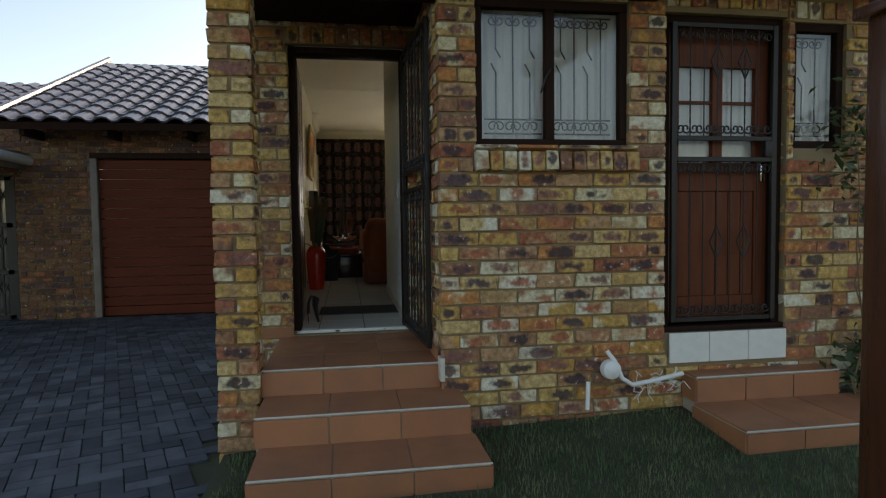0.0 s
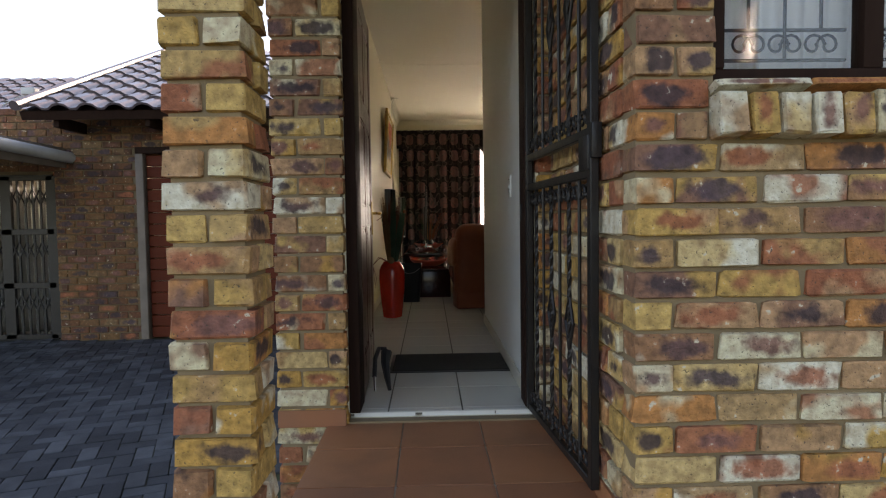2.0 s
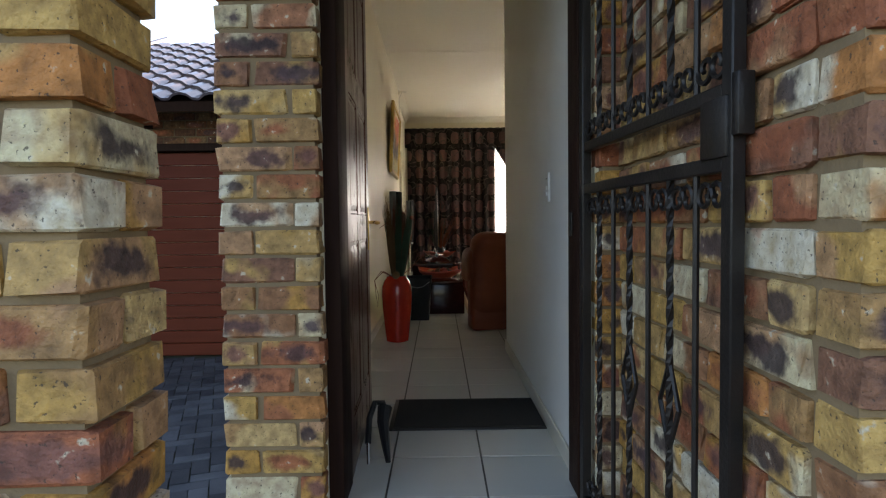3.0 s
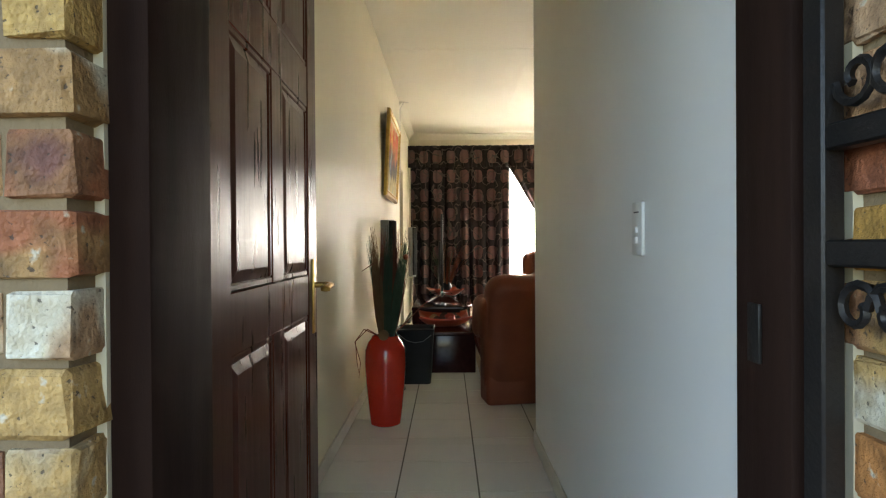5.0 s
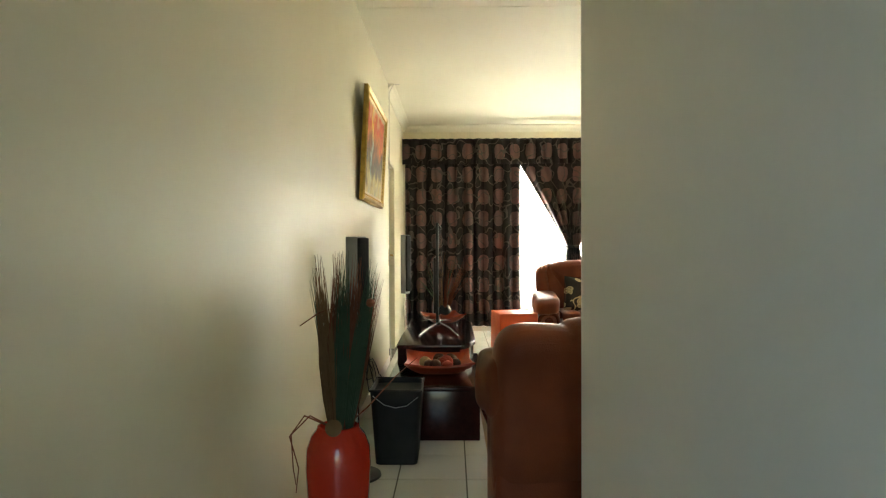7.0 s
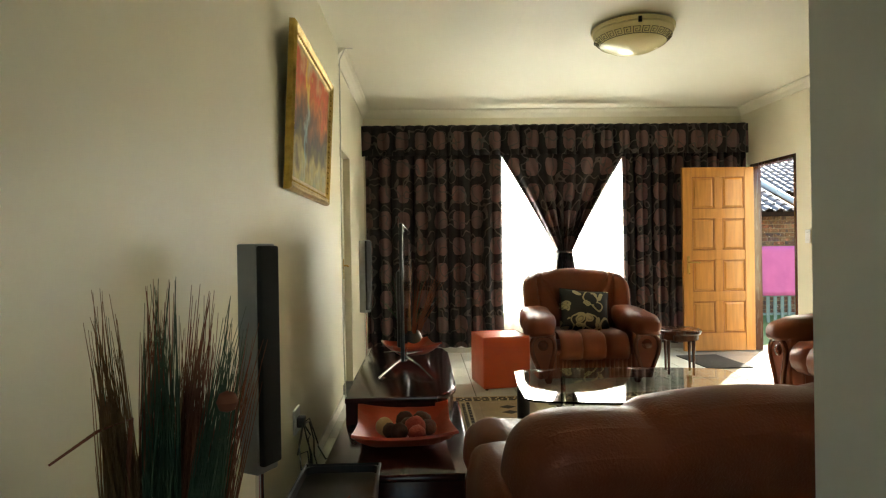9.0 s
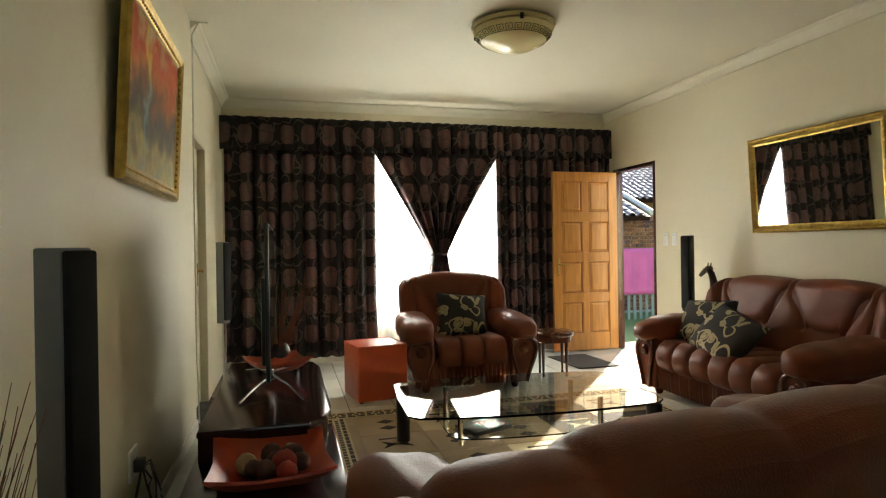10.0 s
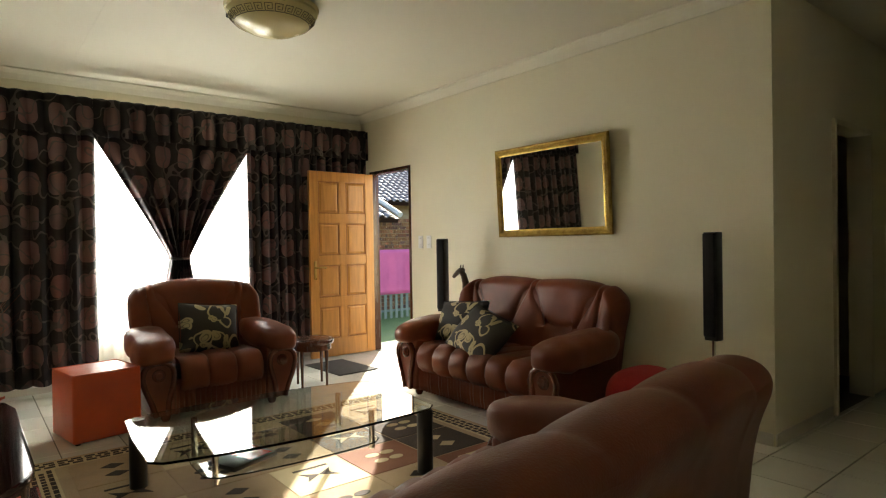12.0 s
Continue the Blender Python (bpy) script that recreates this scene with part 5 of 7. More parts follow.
def back_pad(x0, x1, yf, z0, crest, seats, seed):
    """The padded back: a stitched petal for each seat between side wings, rolling over at the top."""
    w = x1 - x0
    n, nv = int(w / 0.0095), 46
    cell = (w - 0.30) / seats
    rows = []
    for k in range(n + 1):
        u = k / n
        x = x0 + w * u
        top = crest(u)
        row = []
        for j in range(nv + 1):
            v = j / nv
            seams = [0.0, w]
            for c in range(seats):
                mid = 0.15 + (c + 0.5) * cell
                hw = cell * (0.16 + 0.30 * min(1.0, v / 0.85) ** 1.5) if v > 0.34 else None
                if hw:
                    seams += [mid - hw, mid + hw]
            lean = 0.06 * (1 - v)
            seams += [0.115 + lean, w - 0.115 - lean]
            dn = min(abs(x - x0 - q) for q in seams)
            for c in range(seats):
                mid = 0.15 + (c + 0.5) * cell
                if abs(x - x0 - mid) < cell * 0.20:
                    dn = min(dn, max(0.004, abs(v - 0.34 - 0.05 * (abs(x - x0 - mid) / (cell * 0.2)) ** 2) * 0.5))
            puffy = 0.040 * (1 - math.exp(-dn / 0.024)) + 0.008 * noise.noise((x * 6 + seed, v * 4, 0))
            wing = 0.085 * max(0.0, 1 - min(x - x0, x1 - x) / 0.20) ** 1.5 * (1 - 0.35 * v)
            if v < 0.84:
                z = z0 + (top - 0.07 - z0) * v / 0.84
                y = yf + 0.20 * (z - 0.44) - puffy - wing
            else:
                a = (v - 0.84) / 0.16 * math.pi * 0.8
                zt = top - 0.07
                z = zt + (0.062 + 0.25 * puffy) * math.sin(a)
                y = yf + 0.20 * (zt - 0.44) - (puffy + wing) * max(0.0, math.cos(a)) + 0.085 * (1 - math.cos(a))
            row.append((x, y, z))
        rows.append(row)
    return sheet_of(rows)


def settee(name, m, w, d, seats, top, label, category, low=0.03, inset=0.0):
    """Rolled-arm leather seat: width along x, front at y = 0, facing -y."""
    s = thing(name, m, label, category)
    arm = 0.25 + inset
    part("base", box(0.10 + inset, w - 0.10 - inset, 0.10, d - 0.10, 0.05, 0.30, 0.02), LEATHER, s)
    bm = bmesh.new()
    sk = w - 0.36 - 2 * inset
    n = int(sk / 0.011)
    rows = []
    for k in range(n + 1):
        x = 0.18 + inset + sk * k / n
        y = 0.075 + 0.009 * math.sin(k * 1.9) + 0.003 * noise.noise((k * 0.7, 0, 0))
        rows.append([bm.verts.new((x, y + dy, z)) for dy, z in ((0.012, 0.05), (0.0, 0.13), (0.004, 0.26))])
    for a, b in zip(rows, rows[1:]):
        for q in range(2):
            bm.faces.new((a[q], b[q], b[q + 1], a[q + 1]))
    part("pleated_skirt", bm, LEATHER, s, "pleated leather skirt").modifiers.new("thick", "SOLIDIFY").thickness = 0.006
    sw = (w - 2 * arm + 0.04) / seats
    for k in range(seats):
        a = arm - 0.02 + k * sw
        part("seat_cushion", seat_pad(a, a + sw, 0.66, 3, k * 3), LEATHER, s, "padded channelled seat cushion")
    # back: swelling shoulders and a gently waved top
    def crest(u):
        if inset:
            s = min(u, 1 - u) * w
            if s < 0.31:
                return top - 0.025 - 0.012 * ((s - 0.155) / 0.155) ** 2
            q = (u * w - 0.31) / (w - 0.62) * seats
            return top - 0.02 + 0.02 * abs(math.sin(math.pi * q)) ** 0.55
        return top - 0.05 * abs(2 * u - 1) ** 3 - 0.016 * (0.5 + 0.5 * math.cos(2 * math.pi * seats * u)) * (1 if 0.06 < u < 0.94 else 0)
    bm = bmesh.new()
    nu = 84
    rings = []
    for k in range(nu + 1):
        u = k / nu
        e = min(1.0, math.sqrt(max(0.0, 1 - max(0, (abs(2 * u - 1) - 1 + 0.24 / w * 1.0) / (0.24 / w)) ** 2)))
        th = 0.035 + 0.085 * e
        tz = crest(u) - 0.10 * (1 - e)
        ring = []
        yc = d - 0.13
        prof = [(-0.8, 0.10), (-0.8, 0.35), (-0.85, 0.55), (-1.0, tz - 0.17), (-1.05, tz - 0.09), (-0.75, tz - 0.025), (0.0, tz), (0.75, tz - 0.022), (1.12, tz - 0.075), (1.08, tz - 0.14), (0.85, tz - 0.22), (0.8, 0.45), (0.8, 0.10)]
        for q, z in prof:
            x = 0.02 + (w - 0.04) * u
            x += (0.5 - u) * (0.0 if inset else 0.10) * max(0, 0.75 - z) / 0.6
            ring.append(bm.verts.new((x, yc + q * th + 0.13 * max(0, z - 0.3), z)))
        rings.append(ring)
    for a, b in zip(rings, rings[1:]):
        for q in range(len(a)):
            bm.faces.new((a[q], a[(q + 1) % len(a)], b[(q + 1) % len(a)], b[q]))
    bm.faces.new(rings[0]), bm.faces.new(rings[-1][::-1])
    if inset:
        part("back_panel", box(0.035, w - 0.035, d - 0.27, d - 0.06, 0.012, 0.50, 0.03, 3), LEATHER, s, "upright leather back panel down to the floor")
    sub = part("backrest", bm, LEATHER, s).modifiers.new("soft", "SUBSURF")
    sub.levels = sub.render_levels = 2
    if not inset:
        part("back_pad", back_pad(0.025, w - 0.025, d - 0.235, 0.40, lambda u: crest(u) + 0.022 - 0.07 * max(0.0, 1 - min(u, 1 - u) * w / 0.13) ** 2, seats, int(w * 10)), LEATHER, s, "stitched petal-shaped back padding")
    for k in range(seats if inset else 0):
        a = arm - 0.06 + k * (w - 2 * arm + 0.12) / seats
        b = a + (w - 2 * arm + 0.12) / seats
        bm = puff(a + 0.02, b - 0.02, d - 0.38, d - 0.10, 0.44, top - low, 4.2, 9, None, 0.02, k)
        for v in bm.verts:
            v.co.y += 0.22 * max(0, v.co.z - 0.45)
            t = (v.co.z - 0.44) / (top - 0.47)
            v.co.x += ((a + b) / 2 - v.co.x) * 0.34 * (1 - t)
        part("back_cushion", bm, LEATHER, s, "stitched teardrop back cushion")
    for q, side in ((0.0, 1), (w, -1)):
        if inset:
            bm = puff(q + side * 0.0 if side > 0 else q - 0.14, q + 0.14 if side > 0 else q, d - 0.42, d - 0.05, 0.42, top - max(0.09, low), 4.0, 7, None, 0.01)
            for v in bm.verts:
                v.co.y += 0.2 * max(0, v.co.z - 0.45)
            part("wing", bm, LEATHER, s)
        a0, a1 = (0.03 + inset, 0.20 + inset) if side > 0 else (w - 0.20 - inset, w - 0.03 - inset)
        part("arm_panel", box(a0, a1, 0.045, d - 0.14, 0.05, 0.46, 0.025, 3), LEATHER, s)
        r0, r1 = (inset - 0.05, inset + 0.23) if side > 0 else (w - 0.23 - inset, w + 0.05 - inset)
        bm = puff(r0, r1, -0.03, d - 0.16, 0.42, 0.620, 3.4, 10, None, 0.014, int(w * 10) + side)
        for v in bm.verts:
            v.co.z += 0.05 * (v.co.y - 0.3) - 0.06 * max(0, 0.12 - v.co.y)
            out = (v.co.x - (r0 + r1) / 2) * -side
            v.co.z -= 0.22 * max(0.0, out - 0.04)
            v.co.x -= side * 0.05 * max(0.0, 0.35 - v.co.y)
        part("arm_roll", bm, LEATHER, s, "rolled padded leather arm")
        c = (a0 + a1) / 2 - side * 0.03
        arch = [(c + side * 0.055, 0.06), (c + side * 0.060, 0.16), (c + side * 0.088, 0.27), (c + side * 0.098, 0.35), (c + side * 0.075, 0.415), (c, 0.44),
                (c - side * 0.075, 0.415), (c - side * 0.105, 0.35), (c - side * 0.088, 0.26), (c - side * 0.045, 0.15), (c - side * 0.02, 0.06)]
        soft = []
        for k in range(len(arch) - 1):
            p0, p1, p2, p3 = (arch[min(max(k + q, 0), len(arch) - 1)] for q in (-1, 0, 1, 2))
            for t in (0.0, 0.33, 0.67):
                soft.append(tuple(0.5 * (2 * p1[e] + (p2[e] - p0[e]) * t + (2 * p0[e] - 5 * p1[e] + 4 * p2[e] - p3[e]) * t * t + (3 * p1[e] - p0[e] - 3 * p2[e] + p3[e]) * t ** 3) for e in (0, 1)))
        soft.append(arch[-1])
        part("carved_trim", tube([(x, 0.030, z) for x, z in soft], 0.019, 10), WOOD_TRIM, s, "carved polished wood arm front")
        part("arm_front", extrude_outline(soft, 0.02, "y", off=0.032), LEATHER, s)
        part("scroll_boss", lathe([(0.045, 0.0), (0.042, 0.012), (0.028, 0.016), (0.024, 0.022), (0.002, 0.026)], 20, None, Matrix.Translation((c, 0.034, 0.35)) @ Matrix.Rotation(radians(90), 4, "X")), WOOD_TRIM, s)
    for x in (0.14 + inset, w - 0.14 - inset):
        for y in (0.12, d - 0.16):
            part("foot", lathe([(0.022, 0), (0.032, 0.02), (0.034, 0.052)], 14, None, Matrix.Translation((x, y, 0))), WOOD_TRIM, s)
    return s


settee("sofa", pose(3.273, 8.662, F, 0, 0, 189.5), 1.99, 0.95, 3, 0.878, "tan-brown leather sofa turned away, seen from its back", "sofa", 0.17, 0.17)
settee("loveseat", pose(4.06, 10.88, F, 0, 0, -90), 1.65, 0.90, 2, 0.93, "tan-brown leather two seater sofa with pleated skirt", "sofa")
settee("armchair", pose(2.235, 11.20, F, 0, 0, -2), 1.05, 0.92, 1, 0.95, "tan-brown leather armchair with carved wooden arm fronts", "armchair")


def vine_mat(name):
    """Dark cloth with pale curling stems and rounded leaves."""
    m, n, l, p = nodes_of(name)
    co = n.new("ShaderNodeTexCoord").outputs["Object"]

    def op(kind, a, b=None):
        q = n.new("ShaderNodeMath")
        q.operation = kind
        for k, v in enumerate((a, b)):
            if isinstance(v, (int, float)):
                q.inputs[k].default_value = v
            elif v is not None:
                l.new(v, q.inputs[k])
        return q.outputs[0]
    bend = n.new("ShaderNodeTexNoise")
    bend.inputs["Scale"].default_value, bend.inputs["Detail"].default_value = 9.0, 0.0
    l.new(co, bend.inputs["Vector"])
    warp = n.new("ShaderNodeVectorMath")
    warp.operation = "MULTIPLY_ADD"
    warp.inputs[1].default_value = (0.09, 0.0, 0.09)
    l.new(bend.outputs["Color"], warp.inputs[0]), l.new(co, warp.inputs[2])
    flat = n.new("ShaderNodeVectorMath")
    flat.operation = "MULTIPLY"
    flat.inputs[1].default_value = (1, 0, 1)
    l.new(warp.outputs[0], flat.inputs[0])
    cells, rings = n.new("ShaderNodeTexVoronoi"), n.new("ShaderNodeTexVoronoi")
    cells.inputs["Scale"].default_value, rings.inputs["Scale"].default_value = 10.5, 6.5
    l.new(flat.outputs[0], cells.inputs["Vector"]), l.new(flat.outputs[0], rings.inputs["Vector"])
    pick = n.new("ShaderNodeSeparateColor")
    l.new(cells.outputs["Color"], pick.inputs[0])
    leaf_ = op("MULTIPLY", op("LESS_THAN", cells.outputs["Distance"], 0.36), op("GREATER_THAN", pick.outputs[0], 0.25))
    vein = op("LESS_THAN", op("ABSOLUTE", op("SUBTRACT", cells.outputs["Distance"], 0.20)), 0.025)
    stem = op("LESS_THAN", op("ABSOLUTE", op("SUBTRACT", rings.outputs["Distance"], 0.40)), 0.042)
    pale = op("MAXIMUM", op("MULTIPLY", leaf_, op("SUBTRACT", 1.0, op("MULTIPLY", vein, 0.6))), stem)
    mix = n.new("ShaderNodeMix")
    mix.data_type = "RGBA"
    mix.inputs["A"].default_value, mix.inputs["B"].default_value = (0.020, 0.018, 0.016, 1), (0.40, 0.33, 0.19, 1)
    l.new(pale, mix.inputs["Factor"])
    l.new(mix.outputs["Result"], p.inputs["Base Color"])
    p.inputs["Roughness"].default_value = 0.8
    weave = n.new("ShaderNodeTexNoise")
    weave.inputs["Scale"].default_value = 300
    bp = n.new("ShaderNodeBump")
    bp.inputs["Strength"].default_value, bp.inputs["Distance"].default_value = 0.3, 0.002
    l.new(co, weave.inputs["Vector"]), l.new(weave.outputs["Fac"], bp.inputs["Height"]), l.new(bp.outputs[0], p.inputs["Normal"])
    return m


VINE = vine_mat("vine_cloth")


def scatter_cushion(m, w, h, label):
    s = thing("cushion", m, label, "cushion", "patterned cushions")
    bm = bmesh.new()
    n = 14
    top, bot = [], []
    for i in range(n + 1):
        ra, rb = [], []
        for j in range(n + 1):
            u, v = 2 * i / n - 1, 2 * j / n - 1
            pinch = 1 - 0.07 * (1 - abs(u) ** 2) * abs(v) ** 3 - 0.07 * (1 - abs(v) ** 2) * abs(u) ** 3
            t = 0.085 * ((1 - u * u) * (1 - v * v)) ** 0.45
            x, z = u * w / 2 * pinch, v * h / 2 * pinch
            ra.append(bm.verts.new((x, -t - 0.003, z))), rb.append(bm.verts.new((x, t + 0.003, z)))
        top.append(ra), bot.append(rb)
    for i in range(n):
        for j in range(n):
            bm.faces.new((top[i][j], top[i + 1][j], top[i + 1][j + 1], top[i][j + 1]))
            bm.faces.new((bot[i][j], bot[i][j + 1], bot[i + 1][j + 1], bot[i + 1][j]))
    for k in range(n):
        for p, q in (((k, 0), (k + 1, 0)), ((k, n), (k + 1, n)), ((0, k), (0, k + 1)), ((n, k), (n, k + 1))):
            bm.faces.new((top[p[0]][p[1]], top[q[0]][q[1]], bot[q[0]][q[1]], bot[p[0]][p[1]]))
    part("cover", bm, VINE, s)
    rim = [(-w / 2, -h / 2), (w / 2, -h / 2), (w / 2, h / 2), (-w / 2, h / 2), (-w / 2, -h / 2)]
    part("piping", tube([(x * 0.985, 0, z * 0.985) for x, z in rim], 0.004, 5), VINE, s)
    return s


scatter_cushion(pose(2.77, 11.57, F + 0.60, -22, 6, 2), 0.46, 0.40, "dark cushion with cream vine pattern on the armchair")
scatter_cushion(pose(4.42, 10.48, F + 0.585, -26, -4, -82), 0.50, 0.38, "dark cushion with cream vine pattern on the loveseat")
scatter_cushion(pose(4.28, 10.10, F + 0.545, -42, 12, -100), 0.56, 0.40, "tilted vine-patterned cushion on the loveseat")

# ---- coffee table ----
ct = thing("coffee_table", (0, 0, 0), "glass coffee table with black legs and chrome tubes", "table")


def bowed(x0, x1, y0, y1, bow, r=0.05):
    pts = []
    for k in range(13):
        u = k / 12
        pts.append((x0 + r + (x1 - x0 - 2 * r) * u, y0 + bow * (1 - 4 * u * (1 - u))))
    pts += [(x1, y0 + bow + r), (x1 + 0.01, (y0 + y1) / 2), (x1, y1 - bow - r)]
    for k in range(13):
        u = 1 - k / 12
        pts.append((x0 + r + (x1 - x0 - 2 * r) * u, y1 - bow * (1 - 4 * u * (1 - u))))
    pts += [(x0, y1 - bow - r), (x0 - 0.01, (y0 + y1) / 2), (x0, y0 + bow + r)]
    return pts


tm = pose(2.58, 9.76, 0, 0, 0, -4)
top_g = part("glass_top", extrude_outline(bowed(-0.70, 0.70, -0.46, 0.46, 0.06), 0.012, "z", 0.003, 1, off=1.0), TABLE_GLASS, ct, "clear glass top with green edge")
shelf = part("glass_shelf", extrude_outline(bowed(-0.45, 0.45, -0.28, 0.28, 0.03), 0.008, "z", 0.002, 1, off=0.835), TABLE_GLASS, ct, "clear lower glass shelf")
for ob in (top_g, shelf):
    ob.matrix_world = tm
    ob.visible_shadow = False
for sx in (-1, 1):
    for sy in (-1, 1):
        q = tm @ Vector((sx * 0.64, sy * 0.36, 0))
        if sx * sy < 0:
            part("leg", lathe([(0.040, F), (0.042, F + 0.01), (0.042, 0.985), (0.036, 0.999)], 20, None, Matrix.Translation((q.x, q.y, 0))), BLACK, ct, "round black leg")
        q = tm @ Vector((sx * 0.40, sy * 0.21, 0))
        part("chrome_tube", lathe([(0.016, 0.80), (0.016, 0.998)], 16, None, Matrix.Translation((q.x, q.y, 0))), CHROME, ct, "chrome connector tube")
mg = thing("magazine", pose(2.33, 9.68, 0.844, 0, 0, 20), "dark magazine with red picture on the shelf", "magazine")
part("page_block", box(-0.13, 0.13, -0.095, 0.095, 0, 0.022, 0.003), BLACK, mg)
part("cover_picture", box(-0.02, 0.11, -0.08, 0.06, 0.022, 0.0235), RED_GLAZE, mg, "red cover picture")
part("cover_title", box(-0.02, 0.11, 0.064, 0.085, 0.022, 0.0235), WHITE_PLASTIC, mg, "pale title bar")

# ---- stool, cube, door mat, rug ----
st = thing("stool", (3.66, 11.62, F), "small round dark wooden stool with turned legs", "stool")
part("seat", lathe([(0.16, 0.37), (0.19, 0.375), (0.197, 0.39), (0.195, 0.41), (0.18, 0.418), (0.002, 0.418)], 36), WOOD_DARK, st)
part("apron", lathe([(0.165, 0.32), (0.17, 0.325), (0.17, 0.372)], 32), WOOD_DARK, st)
for k in range(4):
    a = radians(30 + 90 * k)
    m = Matrix.Translation((0.15 * math.cos(a), 0.15 * math.sin(a), 0))
    part("leg", lathe([(0.008, 0), (0.012, 0.01), (0.010, 0.03), (0.013, 0.16), (0.017, 0.30), (0.019, 0.37)], 10, None, m), WOOD_DARK, st)
cu = thing("cube_ottoman", pose(1.965, 11.36, F, 0, 0, 10), "orange vinyl cube ottoman with stitched edges", "ottoman")
part("upholstery", box(-0.205, 0.205, -0.205, 0.205, 0.012, 0.44, 0.016, 3), ORANGE_VINYL, cu)
part("seam", tube([(-0.2, -0.2, 0.44), (0.2, -0.2, 0.44), (0.2, 0.2, 0.44), (-0.2, 0.2, 0.44), (-0.2, -0.2, 0.44)], 0.004, 5), ORANGE_VINYL, cu)
for x in (-0.17, 0.17):
    for y in (-0.17, 0.17):
        part("foot", lathe([(0.015, 0), (0.017, 0.014)], 10, None, Matrix.Translation((x, y, 0))), BLACK, cu)
rc = thing("floor_cushion", (4.62, 8.95, F), "red round floor cushion beside the loveseat", "cushion")
part("cover", puff(-0.27, 0.27, -0.17, 0.17, 0, 0.43, 3.0, 9), mat("red_cloth", (0.42, 0.02, 0.02), (0.32, 0.015, 0.015), 9, 0.85, bump=0.4, bscale=300), rc)
m2 = thing("door_mat", pose(4.22, 12.12, F, 0, 0, 2), "grey door mat inside the side door", "mat")
part("mat_top", box(-0.22, 0.22, -0.34, 0.34, 0.001, 0.012, 0.004), MAT_CLOTH, m2)

RUG_TAN = mat("rug_tan", (0.34, 0.22, 0.10), (0.26, 0.165, 0.075), 6, 0.95, bump=0.8, bscale=260, sheen=0.2)
RUG_CREAM = mat("rug_cream", (0.52, 0.42, 0.26), (0.44, 0.35, 0.20), 6, 0.95, bump=0.8, bscale=260)
RUG_DARK = mat("rug_dark", (0.035, 0.022, 0.016), (0.055, 0.035, 0.025), 6, 0.95, bump=0.8, bscale=260)
RUG_RUST = mat("rug_rust", (0.20, 0.075, 0.035), (0.15, 0.055, 0.028), 6, 0.95, bump=0.8, bscale=260)
rg = thing("rug", (0, 0, F), "tan patterned rug with checked border and tribal motifs", "rug")
RX0, RX1, RY0, RY1 = 1.50, 3.98, 8.06, 10.92
part("ground_weave", box(RX0, RX1, RY0, RY1, 0.001, 0.010, 0.003), RUG_TAN, rg)
b = bmesh.new()
for x0, x1, y0, y1 in ((RX0 + 0.03, RX1 - 0.03, RY1 - 0.16, RY1 - 0.03), (RX0 + 0.03, RX1 - 0.03, RY0 + 0.03, RY0 + 0.16), (RX0 + 0.03, RX0 + 0.16, RY0 + 0.165, RY1 - 0.165), (RX1 - 0.16, RX1 - 0.03, RY0 + 0.165, RY1 - 0.165)):
    box(x0, x1, y0, y1, 0.010, 0.0125, 0, 1, b)
part("border_band", b, RUG_CREAM, rg, smooth=False)
b = bmesh.new()
rng = random.Random(3)
for row in range(3):
    o = 0.045 + row * 0.038
    x = RX0 + 0.05
    while x < RX1 - 0.09:
        wd = 0.052 if row != 1 else 0.03
        for y in (RY1 - o - 0.024, RY0 + o):
            box(x, x + wd, y, y + 0.024, 0.0125, 0.0145, 0, 1, b)
        x += wd + 0.016
    y = RY0 + 0.175
    while y < RY1 - 0.22:
        wd = 0.052 if row != 1 else 0.03
        for x in (RX0 + o, RX1 - o - 0.024):
            box(x, x + 0.024, y, y + wd, 0.0125, 0.0145, 0, 1, b)
        y += wd + 0.016
tagged(part("border_checks", b, RUG_DARK, rg, "dark woven border checks", smooth=False), kind="stuff")
gx, gy = 5, 6
tones = [RUG_CREAM, RUG_DARK, RUG_RUST, RUG_TAN]
for i in range(gx):
    for j in range(gy):
        x0, y0 = RX0 + 0.22 + i * 0.412, RY0 + 0.22 + j * 0.407
        c = (3, 0, 3, 3)[(i * 2 + j * 3) % 4] if i < 3 else (1, 3, 2, 1)[(i + j) % 4]
        part("field", box(x0, x0 + 0.40, y0, y0 + 0.395, 0.010, 0.0125), tones[c], rg, smooth=False)
        b = bmesh.new()
        cx, cy = x0 + 0.20, y0 + 0.20
        kind = (i + 2 * j) % 3
        if kind == 0:
            for q in range(4):
                a = radians(45 + 90 * q)
                ptx = [(cx + 0.07 * math.cos(a) + 0.045 * math.cos(t), cy + 0.07 * math.sin(a) + 0.028 * math.sin(t)) for t in np.linspace(0, 6.28, 13)[:-1]]
                extrude_outline(ptx, 0.002, "z", bm=b, off=0.0125)
        elif kind == 1:
            for q in (-0.07, 0.07):
                extrude_outline([(cx - 0.06, cy + q), (cx, cy + q - 0.045), (cx + 0.06, cy + q), (cx, cy + q + 0.045)], 0.002, "z", bm=b, off=0.0125)
        else:
            for q in (-1, 1):
                extrude_outline([(cx, cy), (cx + q * 0.09, cy - 0.06), (cx + q * 0.06, cy), (cx + q * 0.09, cy + 0.06)], 0.002, "z", bm=b, off=0.0125)
            box(cx - 0.1, cx + 0.1, cy + 0.1, cy + 0.12, 0.0125, 0.0145, 0, 1, b)
        part("motif", b, RUG_DARK if c in (0, 3) else RUG_CREAM, rg, smooth=False)

